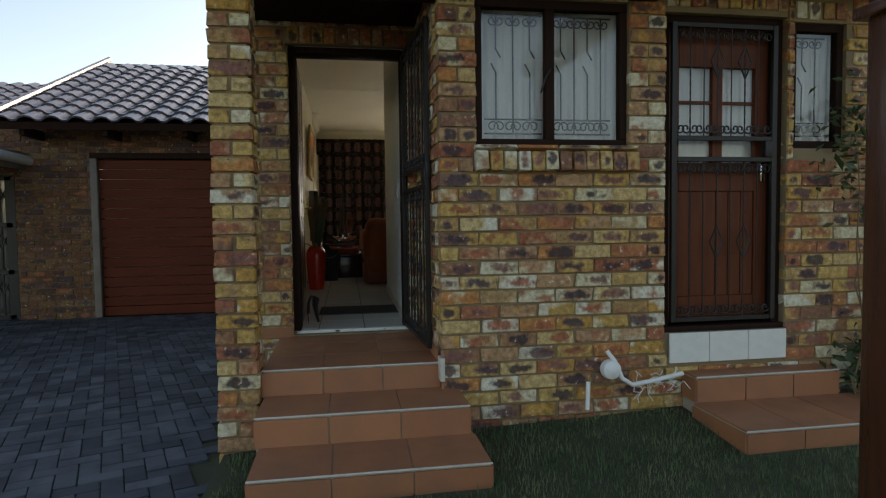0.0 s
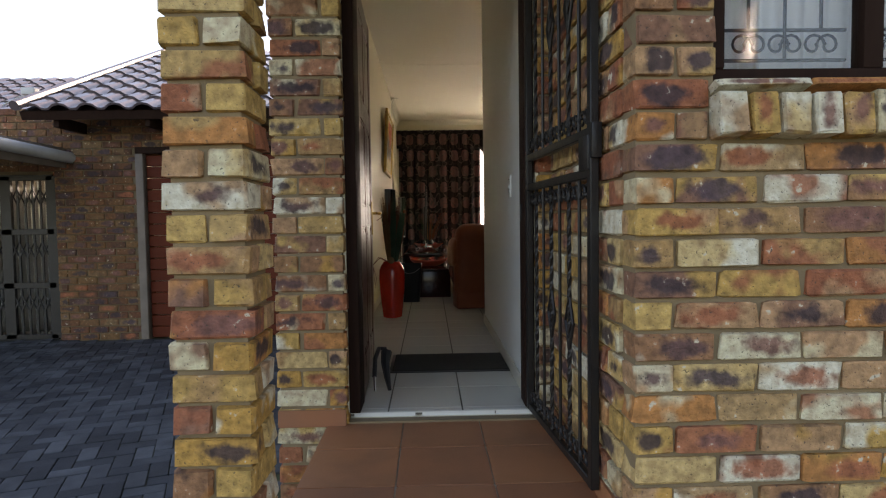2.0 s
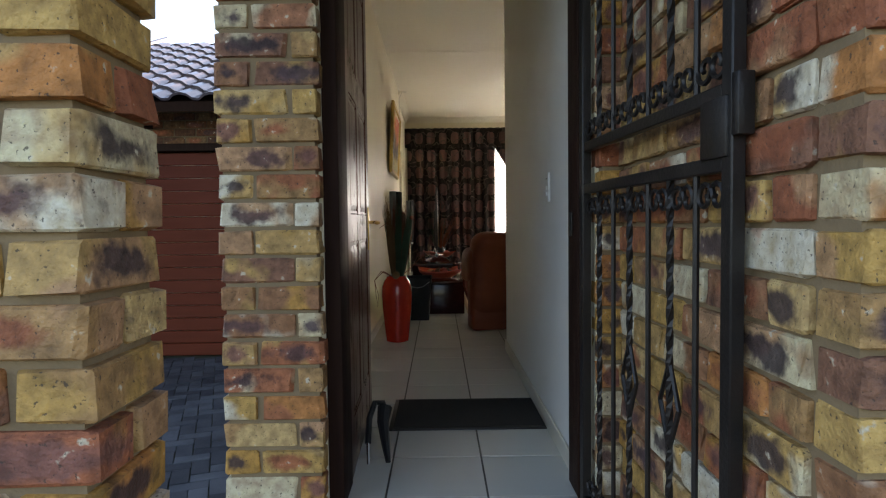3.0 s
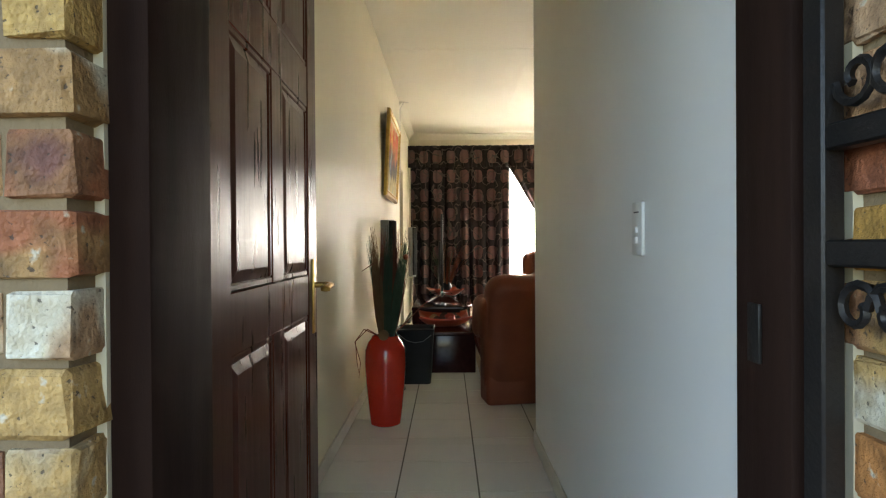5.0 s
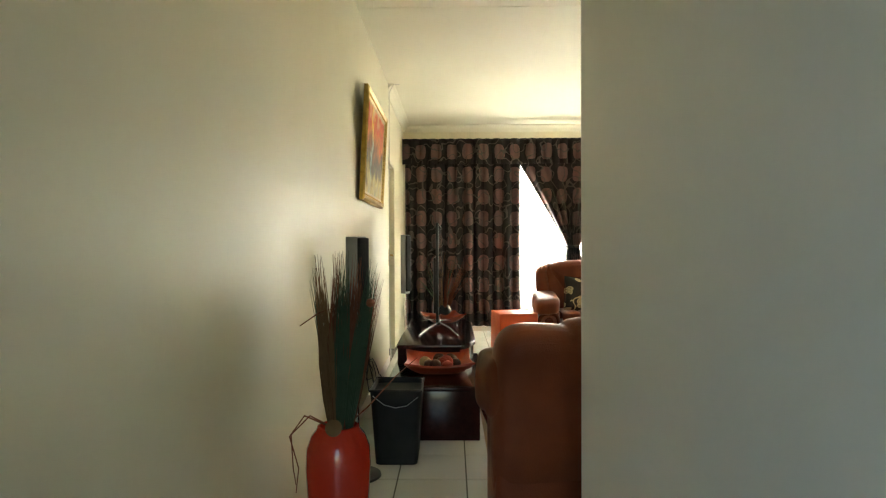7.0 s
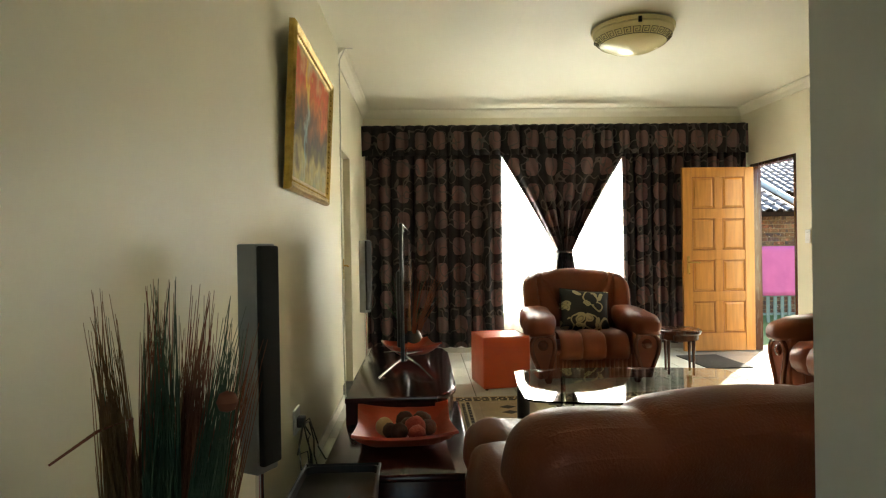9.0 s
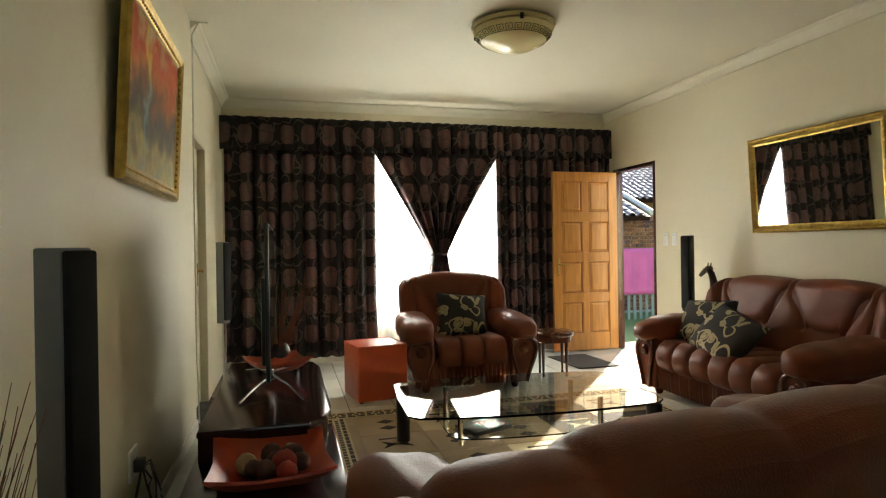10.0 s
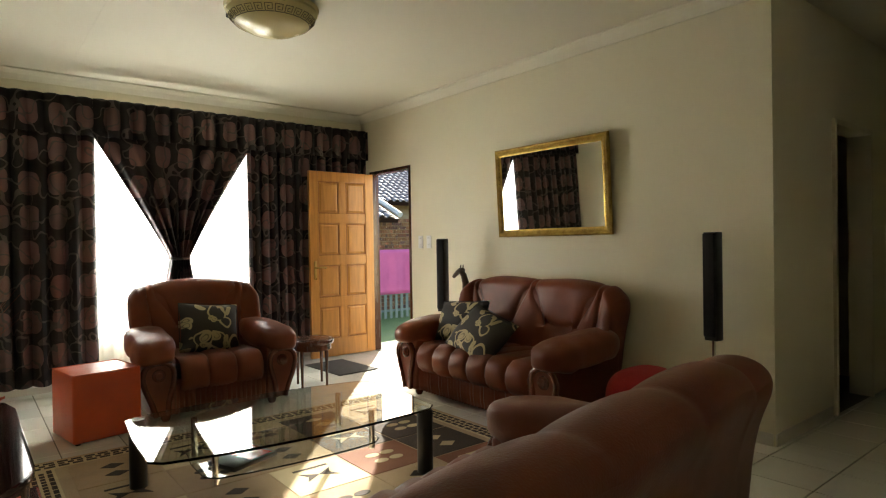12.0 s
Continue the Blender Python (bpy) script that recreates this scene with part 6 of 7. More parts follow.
# ---- curtains ----
def curtain_mat(name):
    """Near-black cloth with rounded purple-brown blocks and pale vine lines."""
    m, n, l, p = nodes_of(name)
    co = n.new("ShaderNodeTexCoord").outputs["Object"]
    no = n.new("ShaderNodeTexNoise")
    no.inputs["Scale"].default_value, no.inputs["Detail"].default_value = 5.0, 2
    l.new(co, no.inputs["Vector"])
    add = n.new("ShaderNodeVectorMath")
    add.operation = "MULTIPLY_ADD"
    add.inputs[1].default_value = (0.05, 0.0, 0.05)
    l.new(no.outputs["Color"], add.inputs[0]), l.new(co, add.inputs[2])
    sep = n.new("ShaderNodeSeparateXYZ")
    l.new(add.outputs[0], sep.inputs[0])

    def op(kind, a, b=None):
        q = n.new("ShaderNodeMath")
        q.operation = kind
        for k, v in enumerate((a, b)):
            if v is None:
                continue
            if isinstance(v, (int, float)):
                q.inputs[k].default_value = v
            else:
                l.new(v, q.inputs[k])
        return q.outputs[0]
    fx = op("DIVIDE", op("ABSOLUTE", op("SUBTRACT", op("FRACT", op("DIVIDE", sep.outputs["X"], 0.205)), 0.5)), 0.33)
    fz = op("DIVIDE", op("ABSOLUTE", op("SUBTRACT", op("FRACT", op("DIVIDE", sep.outputs["Z"], 0.29)), 0.5)), 0.34)
    d = op("ADD", op("POWER", fx, 3.2), op("POWER", fz, 3.2))
    blob = op("LESS_THAN", d, 1.0)
    n2 = n.new("ShaderNodeTexNoise")
    n2.inputs["Scale"].default_value, n2.inputs["Detail"].default_value = 6.5, 0.6
    l.new(co, n2.inputs["Vector"])
    line = op("LESS_THAN", op("ABSOLUTE", op("SUBTRACT", n2.outputs["Fac"], 0.5)), 0.022)
    n3 = n.new("ShaderNodeTexNoise")
    n3.inputs["Scale"].default_value = 2.3
    l.new(co, n3.inputs["Vector"])
    r = ramp(n, [(0.3, (0.115, 0.068, 0.068)), (0.5, (0.16, 0.085, 0.078)), (0.7, (0.125, 0.082, 0.084))])
    l.new(n3.outputs["Fac"], r.inputs[0])
    m1, m2 = n.new("ShaderNodeMix"), n.new("ShaderNodeMix")
    m1.data_type = m2.data_type = "RGBA"
    m1.inputs["A"].default_value = (0.014, 0.010, 0.0105, 1)
    m2.inputs["B"].default_value = (0.085, 0.068, 0.064, 1)
    l.new(blob, m1.inputs["Factor"]), l.new(r.outputs[0], m1.inputs["B"])
    l.new(m1.outputs["Result"], m2.inputs["A"]), l.new(line, m2.inputs["Factor"])
    l.new(m2.outputs["Result"], p.inputs["Base Color"])
    p.inputs["Roughness"].default_value, p.inputs["Specular IOR Level"].default_value = 0.55, 0.35
    tr = n.new("ShaderNodeBsdfTranslucent")
    l.new(m2.outputs["Result"], tr.inputs["Color"])
    mx = n.new("ShaderNodeMixShader")
    mx.inputs[0].default_value = 0.18
    l.new(p.outputs[0], mx.inputs[1]), l.new(tr.outputs[0], mx.inputs[2])
    l.new(mx.outputs[0], n["Material Output"].inputs["Surface"])
    return m


CURT = curtain_mat("patterned_curtain")
CY = 12.80
tagged(folded_sheet("curtain", 0.68, 2.19, 0.74, 3.0, CY, 12, 0.042, CURT, 2, 14), "dark curtain with purple-brown blocks and vines", "curtain", "living room curtains")
tagged(folded_sheet("curtain", 3.55, 4.96, 0.74, 3.0, CY, 15, 0.042, CURT, 5, 14), "dark curtain with purple-brown blocks and vines", "curtain", "living room curtains")
val = thing("valance", (0, 0, 0), "gathered dark valance along the curtain rail, in three lengths", "valance")
for k, (x0, x1) in enumerate(((0.66, 2.19), (2.185, 3.555), (3.55, 4.98))):
    folded_sheet("gathered_length", x0, x1, 2.86, 3.19, CY - 0.06 - 0.012 * (k % 2), 13, 0.026, CURT, 7 + k, 6).parent = val
rl = thing("curtain_rail", (0, 0, 0), "white curtain rail under the cornice", "rail")
part("track", box(0.67, 4.97, 12.83, 12.87, 3.13, 3.155, 0.003), WHITE_PLASTIC, rl)
for x in (0.9, 1.9, 2.9, 3.9, 4.8):
    part("bracket", box(x, x + 0.03, 12.87, YB, 3.13, 3.15, 0.002), WHITE_PLASTIC, rl)
bm = bmesh.new()
nu, nz = 90, 30
grid = []
for i in range(nu + 1):
    u = i / nu
    row = []
    for j in range(nz + 1):
        z = 3.0 - 2.28 * j / nz
        if z > 1.78:
            hw = 0.62 * (max(0.0, min(1.0, (z - 1.78) / 1.10))) ** 1.05 + 0.08
        else:
            hw = 0.08 + 0.07 * min(1, (1.78 - z) / 0.35)
        amp = 0.020 + 0.03 * (1 - hw / 0.7)
        row.append(bm.verts.new((2.88 + (2 * u - 1) * hw, CY - 0.03 + amp * math.sin(2 * math.pi * 8 * u + 0.6) + 0.01 * math.sin(31 * u), z)))
    grid.append(row)
for i in range(nu):
    for j in range(nz):
        bm.faces.new((grid[i][j], grid[i + 1][j], grid[i + 1][j + 1], grid[i][j + 1]))
tc_ = tagged(part("tied_curtain", bm, CURT), "dark patterned curtain gathered and tied in the middle", "curtain", "living room curtains")
tc_.modifiers.new("cloth", "SOLIDIFY").thickness = 0.003
tb = part("tieback", tube([(2.88 + 0.088 * math.cos(t), CY - 0.03 + 0.066 * math.sin(t), 1.78) for t in np.linspace(0, 6.2832, 17)], 0.016, 8), CURT)
tagged(tb, "dark cloth tieback round the gathered curtain", "tieback")
tagged(folded_sheet("sheer_curtain", 1.45, 3.90, 0.72, 3.05, 12.875, 30, 0.012, SHEER, 12, 6, 0), "white sheer curtain glowing with daylight", "curtain")
fw = thing("window_3", (0, 0, 0), "wide steel framed window behind the curtains", "window", kind="structure")
fr = bmesh.new()
for a in ((1.55, 3.75, 1.15, 1.20), (1.55, 3.75, 2.80, 2.85), (1.55, 1.60, 1.20, 2.80), (3.70, 3.75, 1.20, 2.80), (2.26, 2.30, 1.20, 2.80), (3.0, 3.04, 1.20, 2.80)):
    box(a[0], a[1], 13.02, 13.07, a[2], a[3], 0.003, 1, fr)
part("frame", fr, WOOD_FRAME, fw)
for a, b in ((1.60, 2.26), (2.30, 3.0), (3.04, 3.70)):
    part("pane", box(a, b, 13.04, 13.046, 1.20, 2.80), GLASS, fw, smooth=False).visible_shadow = False

# ---- side door, mirror, painting, ceiling lamp ----
sd = thing("door_3", (0, 0, 0), "orange pine eight panel side door, open", "door", kind="structure")
for a in ((XR - 0.005, XR + 0.10, 11.95, 11.99, F, 2.725), (XR - 0.005, XR + 0.10, 12.73, 12.77, F, 2.725), (XR - 0.005, XR + 0.10, 11.99, 12.73, 2.69, 2.725)):
    part("frame", box(*a, 0.003), WOOD_DARK, sd)
lf = panel_leaf("leaf", 0.80, 2.025, 0.04, 2, (0.25, 0.25, 0.25, 0.25), WOOD_PINE, sd, "orange pine panelled leaf", PINE_GROOVE)
lf.matrix_world = pose(4.975, 12.70, F + 0.012, 0, 0, 180)
lever_handle(lf, 0.745, 0.04, 0.95, 1, -1)


def gilt_frame(root, w, h, fw_, depth, out):
    """Four mitred mouldings round the origin in the local xz plane, rising towards -y."""
    prof = [(0, 0), (0, depth * 0.7), (0.18, depth), (0.38, depth * 0.78), (0.5, depth * 0.9), (0.78, depth * 0.5), (1.0, depth * 0.42), (1.0, 0)]
    corners = [(-1, -1), (1, -1), (1, 1), (-1, 1)]
    for k in range(4):
        bm = bmesh.new()
        ends = []
        for cx, cz in (corners[k], corners[(k + 1) % 4]):
            ends.append([bm.verts.new((cx * (w / 2 - t * fw_), -dp, cz * (h / 2 - t * fw_))) for t, dp in prof])
        n = len(prof)
        for q in range(n):
            bm.faces.new((ends[0][q], ends[0][(q + 1) % n], ends[1][(q + 1) % n], ends[1][q]))
        bm.faces.new(ends[0]), bm.faces.new(ends[1][::-1])
        part("moulding", bm, GOLD, root, "carved gilded moulding", smooth=False)
        bm = bmesh.new()
        (ax, az), (bx, bz) = corners[k], corners[(k + 1) % 4]
        L = w if az == bz else h
        cnt = int(L / 0.035)
        for q in range(1, cnt):
            t = q / cnt
            px, pz = (ax + (bx - ax) * t) * (w / 2 - fw_ * 0.62), (az + (bz - az) * t) * (h / 2 - fw_ * 0.62)
            bmesh.ops.create_icosphere(bm, subdivisions=1, radius=0.009, matrix=Matrix.Translation((px, -depth * 0.68, pz)))
        part("beading", bm, GOLD, root)


mi = thing("mirror", pose(XR - 0.045, 9.987, 2.303, 3, 0, -89), "rectangular wall mirror in a carved gilded frame", "mirror")
MIRROR = mat("mirror_silver", (0.86, 0.87, 0.86), (0.85, 0.86, 0.85), 3, 0.02, metal=1.0, bump=0, rvar=0.0)
gilt_frame(mi, 1.15, 0.75, 0.062, 0.032, 1)
part("glass", box(-0.52, 0.52, -0.012, -0.006, -0.32, 0.32), MIRROR, mi, "silvered mirror glass", smooth=False)
part("backing", box(-0.56, 0.56, -0.004, 0.006, -0.36, 0.36), BLACK, mi, smooth=False)


def painting_mat(name):
    """An oil landscape: red foliage above, pale falling water, dark trunks, brown bank below."""
    m, n, l, p = nodes_of(name)
    co = n.new("ShaderNodeTexCoord").outputs["Object"]
    no, n2 = n.new("ShaderNodeTexNoise"), n.new("ShaderNodeTexNoise")
    no.inputs["Scale"].default_value, no.inputs["Detail"].default_value = 5.5, 7
    n2.inputs["Scale"].default_value, n2.inputs["Detail"].default_value = 16, 4
    l.new(co, no.inputs["Vector"]), l.new(co, n2.inputs["Vector"])
    sep = n.new("ShaderNodeSeparateXYZ")
    l.new(co, sep.inputs[0])
    a = n.new("ShaderNodeMath")
    a.operation = "MULTIPLY_ADD"
    a.inputs[1].default_value, a.inputs[2].default_value = 1.35, 0.12
    l.new(sep.outputs["Z"], a.inputs[0])
    b = n.new("ShaderNodeMath")
    b.operation = "MULTIPLY_ADD"
    b.inputs[1].default_value = 0.75
    l.new(no.outputs["Fac"], b.inputs[0]), l.new(a.outputs[0], b.inputs[2])
    r = ramp(n, [(0.0, (0.26, 0.27, 0.14)), (0.18, (0.38, 0.30, 0.08)), (0.30, (0.15, 0.11, 0.03)), (0.42, (0.07, 0.055, 0.03)), (0.55, (0.22, 0.09, 0.03)), (0.66, (0.50, 0.16, 0.035)), (0.78, (0.55, 0.09, 0.03)), (0.95, (0.60, 0.46, 0.22))])
    l.new(b.outputs[0], r.inputs[0])
    # the stream: a wavering pale band
    c = n.new("ShaderNodeMath")
    c.operation = "MULTIPLY_ADD"
    c.inputs[1].default_value = 0.55
    l.new(no.outputs["Fac"], c.inputs[0]), l.new(sep.outputs["X"], c.inputs[2])
    d = n.new("ShaderNodeMapRange")
    d.inputs["From Min"].default_value, d.inputs["From Max"].default_value = 0.0, 0.06
    e = n.new("ShaderNodeMath")
    e.operation = "SUBTRACT"
    e.inputs[1].default_value = 0.12
    f = n.new("ShaderNodeMath")
    f.operation = "ABSOLUTE"
    l.new(c.outputs[0], e.inputs[0]), l.new(e.outputs[0], f.inputs[0]), l.new(f.outputs[0], d.inputs["Value"])
    pale = ramp(n, [(0.2, (0.40, 0.42, 0.22)), (0.36, (0.12, 0.24, 0.25)), (0.5, (0.34, 0.40, 0.30)), (0.6, (0.62, 0.50, 0.15)), (0.76, (0.72, 0.46, 0.06))])
    l.new(b.outputs[0], pale.inputs[0])
    mx = n.new("ShaderNodeMix")
    mx.data_type = "RGBA"
    l.new(d.outputs[0], mx.inputs["Factor"]), l.new(pale.outputs[0], mx.inputs["A"]), l.new(r.outputs[0], mx.inputs["B"])
    ov = n.new("ShaderNodeMix")
    ov.data_type, ov.blend_type = "RGBA", "OVERLAY"
    ov.inputs["Factor"].default_value = 0.55
    l.new(mx.outputs["Result"], ov.inputs["A"]), l.new(n2.outputs["Fac"], ov.inputs["B"])
    l.new(ov.outputs["Result"], p.inputs["Base Color"])
    p.inputs["Roughness"].default_value, p.inputs["Specular IOR Level"].default_value = 0.6, 0.15
    bp = n.new("ShaderNodeBump")
    bp.inputs["Strength"].default_value = 0.25
    l.new(n2.outputs["Fac"], bp.inputs["Height"]), l.new(bp.outputs[0], p.inputs["Normal"])
    return m


pa = thing("painting", pose(X0 + 0.035, 9.43, 2.50, 3, 0, 90), "oil landscape with red foliage in gilded frame", "painting")
gilt_frame(pa, 1.10, 0.76, 0.07, 0.035, 1)
part("canvas", box(-0.485, 0.485, -0.014, -0.006, -0.315, 0.315), painting_mat("landscape_paint"), pa, "landscape in red, gold and pale blue", smooth=False)
part("backing", box(-0.52, 0.52, -0.004, 0.006, -0.35, 0.35), BLACK, pa, smooth=False)

cl = thing("ceiling_lamp", (2.832, 10.41, CEIL), "round frosted glass ceiling lamp with key pattern band", "lamp")
BOWL = mat("frosted_lamp_glass", (0.82, 0.73, 0.40), (0.78, 0.68, 0.35), 5, 0.25, bump=0.05)
part("base_plate", lathe([(0.20, -0.05), (0.285, -0.045), (0.29, -0.02), (0.25, 0.0)], 48), BOWL, cl)
part("bowl", lathe([(0.002, -0.19), (0.09, -0.182), (0.16, -0.160), (0.22, -0.128), (0.26, -0.092), (0.278, -0.055)], 56), BOWL, cl)
KEY = mat("key_pattern", (0.16, 0.13, 0.07), (0.12, 0.10, 0.05), 9, 0.6)
b = bmesh.new()
for k in range(26):
    a0 = 2 * math.pi * k / 26
    st_ = 2 * math.pi / 26

    def on(u, v):
        z = -0.088 - v * 0.034
        r = 0.262 - v * 0.034 + 0.002
        return (r * math.cos(a0 + u * st_), r * math.sin(a0 + u * st_), z)
    tube([on(*q) for q in ((0, 1), (0.15, 1), (0.15, 0), (0.85, 0), (0.85, 0.75), (0.4, 0.75), (0.4, 0.35), (0.6, 0.35))], 0.0028, 4, b)
    tube([on(*q) for q in ((0.15, 1), (1.0, 1))], 0.0028, 4, b)
part("key_band", b, KEY, cl, "dark key pattern band")
for k in range(3):
    a = radians(20 + 120 * k)
    part("clip", box(-0.012, 0.012, -0.006, 0.006, -0.07, -0.03, 0.003), BLACK, cl).matrix_world = Matrix.Translation((2.832 + 0.285 * math.cos(a), 10.41 + 0.285 * math.sin(a), CEIL)) @ Matrix.Rotation(a + radians(90), 4, "Z")

# ---- giraffe ornament ----
BRONZE = mat("dark_carved_wood", (0.07, 0.04, 0.02), (0.04, 0.025, 0.014), 9, 0.45, bump=0.3)
b = tube([(4.84, 10.90, F), (4.84, 10.90, 1.20), (4.84, 10.895, 1.42), (4.84, 10.90, 1.52), (4.84, 10.925, 1.59), (4.84, 10.965, 1.625)], 0.042, 12, taper=0.024)
tube([(4.84, 10.94, 1.628), (4.84, 10.97, 1.632), (4.84, 11.01, 1.612), (4.84, 11.055, 1.580), (4.84, 11.07, 1.568)], 0.030, 10, b, taper=0.015)
for ex in (4.825, 4.855):
    tube([(ex, 10.955, 1.645), (ex, 10.945, 1.685)], 0.008, 6, b, taper=0.004)
lathe([(0.09, 0), (0.095, 0.01), (0.05, 0.03)], 20, b, Matrix.Translation((4.84, 10.90, F)))
tagged(part("giraffe_ornament", b, BRONZE), "tall dark carved wooden giraffe beside the loveseat", "ornament")

# ---- pieces: bricks, tiles, pavers, grass ----
def unit_piece(name, material, bevel, seed, wob=0.0):
    bm = bmesh.new()
    bmesh.ops.create_cube(bm, size=1)
    bmesh.ops.bevel(bm, geom=list(bm.edges), offset=bevel, segments=1, affect="EDGES")
    rng = random.Random(seed)
    for v in bm.verts:
        v.co += Vector((rng.uniform(-wob, wob), rng.uniform(-wob, wob), rng.uniform(-wob, wob)))
    me = bpy.data.meshes.new(name)
    bm.to_mesh(me)
    bm.free()
    me.materials.append(material)
    return me


BRICKS = [unit_piece("brick", BRICK, 0.06, s, 0.034) for s in range(8)]
BR = random.Random(77)
COURSE, BL, BH, BT = 0.0857, 0.222, 0.0745, 0.104


def put_piece(name, me, m, parent):
    ob = new(name, me)
    ob.parent = parent
    ob.matrix_world = m
    return ob


def lay(u0, u1, z0, z1, openings, first=0):
    """Stretcher bond between the openings: (middle, height, length) of each brick."""
    out = []
    k = 0
    z = z0
    while z + BH * 0.6 < z1:
        zm = z + BH / 2
        free = [(u0, u1)]
        for a, b, c, d in openings:
            if c - 0.03 < zm < d + 0.03:
                free = [q for p in free for q in ((p[0], min(p[1], a)), (max(p[0], b), p[1])) if q[1] - q[0] > 0.03]
        for a, b in free:
            u = u0 - (BL + 0.012) * (0.5 if (k + first) % 2 else 0)
            while u < b:
                s, e = max(u, a), min(u + BL, b)
                if e - s > 0.035:
                    out.append(((s + e) / 2, zm, e - s))
                u += BL + 0.012
        z += COURSE
        k += 1
    return out


def brick_face(parent, along, face, toward, bricks):
    for u, z, ln in bricks:
        d = BR.uniform(-0.004, 0.004)
        w = face - toward * (BT / 2 + d)
        loc = (u, w, z) if along == "x" else (w, u, z)
        rz = (0 if along == "x" else 90) + BR.uniform(-0.7, 0.7)
        m = pose(*loc, BR.uniform(-0.6, 0.6), 0, rz) @ Matrix.Diagonal((ln * (1 if BR.random() < 0.5 else -1), BT, BH * BR.uniform(0.96, 1.03), 1))
        put_piece("brick", BR.choice(BRICKS), m, parent)


def soldier(parent, x0, x1, y, z0, z1, tilt=0.0, depth=0.10):
    n = round((x1 - x0) / 0.0857)
    for k in range(n):
        x = x0 + (k + 0.5) * (x1 - x0) / n
        m = pose(x, y, (z0 + z1) / 2, tilt + BR.uniform(-1, 1), BR.uniform(-1, 1), BR.uniform(-1.5, 1.5)) @ Matrix.Rotation(radians(90), 4, "Y") @ Matrix.Diagonal((z1 - z0, depth, 0.074, 1))
        put_piece("brick", BR.choice(BRICKS), m, parent)


MORTAR_OF = {o.name: o for o in scene.objects}
front = MORTAR_OF["wall_front_mortar"]
zf = 0.62 - 6 * COURSE
soldiers = [(WIN1[0] - 0.02, WIN1[1] + 0.02, 1.725, 1.88), (KDOOR[0], KDOOR[1], 2.72, 2.84), (WIN1[0], WIN1[1], 2.74, 2.84), (WIN2[0], WIN2[1], 2.69, 2.80), (3.20, 4.01, 0.55, 0.75)]
brick_face(front, "x", 3.32, -1, lay(1.785, 5.05, zf, 2.95, [WIN1, KDOOR, WIN2] + soldiers))
soldier(front, 1.985, 2.985, 3.335, 1.735, 1.845, -5, 0.14)
for k in range(4):
    put_piece("brick", BRICKS[k], pose(2.11 + k * 0.25, 3.34, 1.862, -14, 0, 0) @ Matrix.Diagonal((0.246, 0.13, 0.02, 1)), front)
soldier(front, KDOOR[0], KDOOR[1], 3.37, 2.735, 2.835)
soldier(front, WIN1[0], WIN1[1], 3.37, 2.745, 2.84)
soldier(front, WIN2[0], WIN2[1], 3.37, 2.695, 2.80)
side = MORTAR_OF["wall_porch_side_mortar"]
brick_face(side, "y", 1.775, -1, lay(3.43, 4.36, zf, 2.95, []))
back = MORTAR_OF["wall_porch_back_mortar"]
brick_face(back, "x", 4.36, -1, lay(0.545, 1.785, zf, 2.95, [FD, (0.83, 1.75, 2.73, 2.85)], 1))
soldier(back, 0.855, 1.715, 4.405, 2.735, 2.85)
pil = thing("porch_pillar", (0.645, 3.425, 0), "square pillar of yellow-brown clinker brick", "pillar", kind="structure")
part("mortar_core", box(-0.095, 0.095, -0.095, 0.095, 0.05, 2.88), MORTAR, pil, smooth=False)
z, k = zf - 2 * COURSE, 0
while z < 2.84:
    for s in (-1, 1):
        off = s * 0.0585 + BR.uniform(-0.003, 0.003)
        m = (pose(0.645, 3.425 + off, z + BH / 2, 0, 0, BR.uniform(-1, 1)) if k % 2 else pose(0.645 + off, 3.425, z + BH / 2, 0, 0, 90 + BR.uniform(-1, 1)))
        put_piece("brick", BR.choice(BRICKS), m @ Matrix.Diagonal((BL, 0.105, BH, 1)), pil)
    z += COURSE
    k += 1


def joined(name, parent, items, material, bevel, label, wob=0.0):
    """Many small blocks in one mesh: items are (matrix) of unit boxes."""
    base = unit_piece("block", material, bevel, 3, wob)
    co = np.empty(len(base.vertices) * 3)
    base.vertices.foreach_get("co", co)
    co = np.c_[co.reshape(-1, 3), np.ones(len(base.vertices))]
    polys = [tuple(p.vertices) for p in base.polygons]
    vs, fs = [], []
    for m in items:
        b = len(vs)
        vs += [tuple(v) for v in (co @ np.array(m).T)[:, :3]]
        fs += [tuple(b + q for q in p) for p in polys]
    me = bpy.data.meshes.new(name)
    me.from_pydata(vs, [], fs)
    me.materials.append(material)
    ob = new(name, me)
    ob.parent = parent
    return tagged(ob, label, kind="stuff")


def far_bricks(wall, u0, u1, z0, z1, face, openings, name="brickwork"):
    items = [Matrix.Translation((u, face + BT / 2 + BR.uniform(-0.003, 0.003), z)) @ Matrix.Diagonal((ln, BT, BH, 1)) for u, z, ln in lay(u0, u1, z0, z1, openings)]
    # The brick tones here have shade mixed into their colour.
    joined(name, wall, items, BRICK_FAR, 0.04, "brick courses in red-brown tones darkened for shade", 0.01)


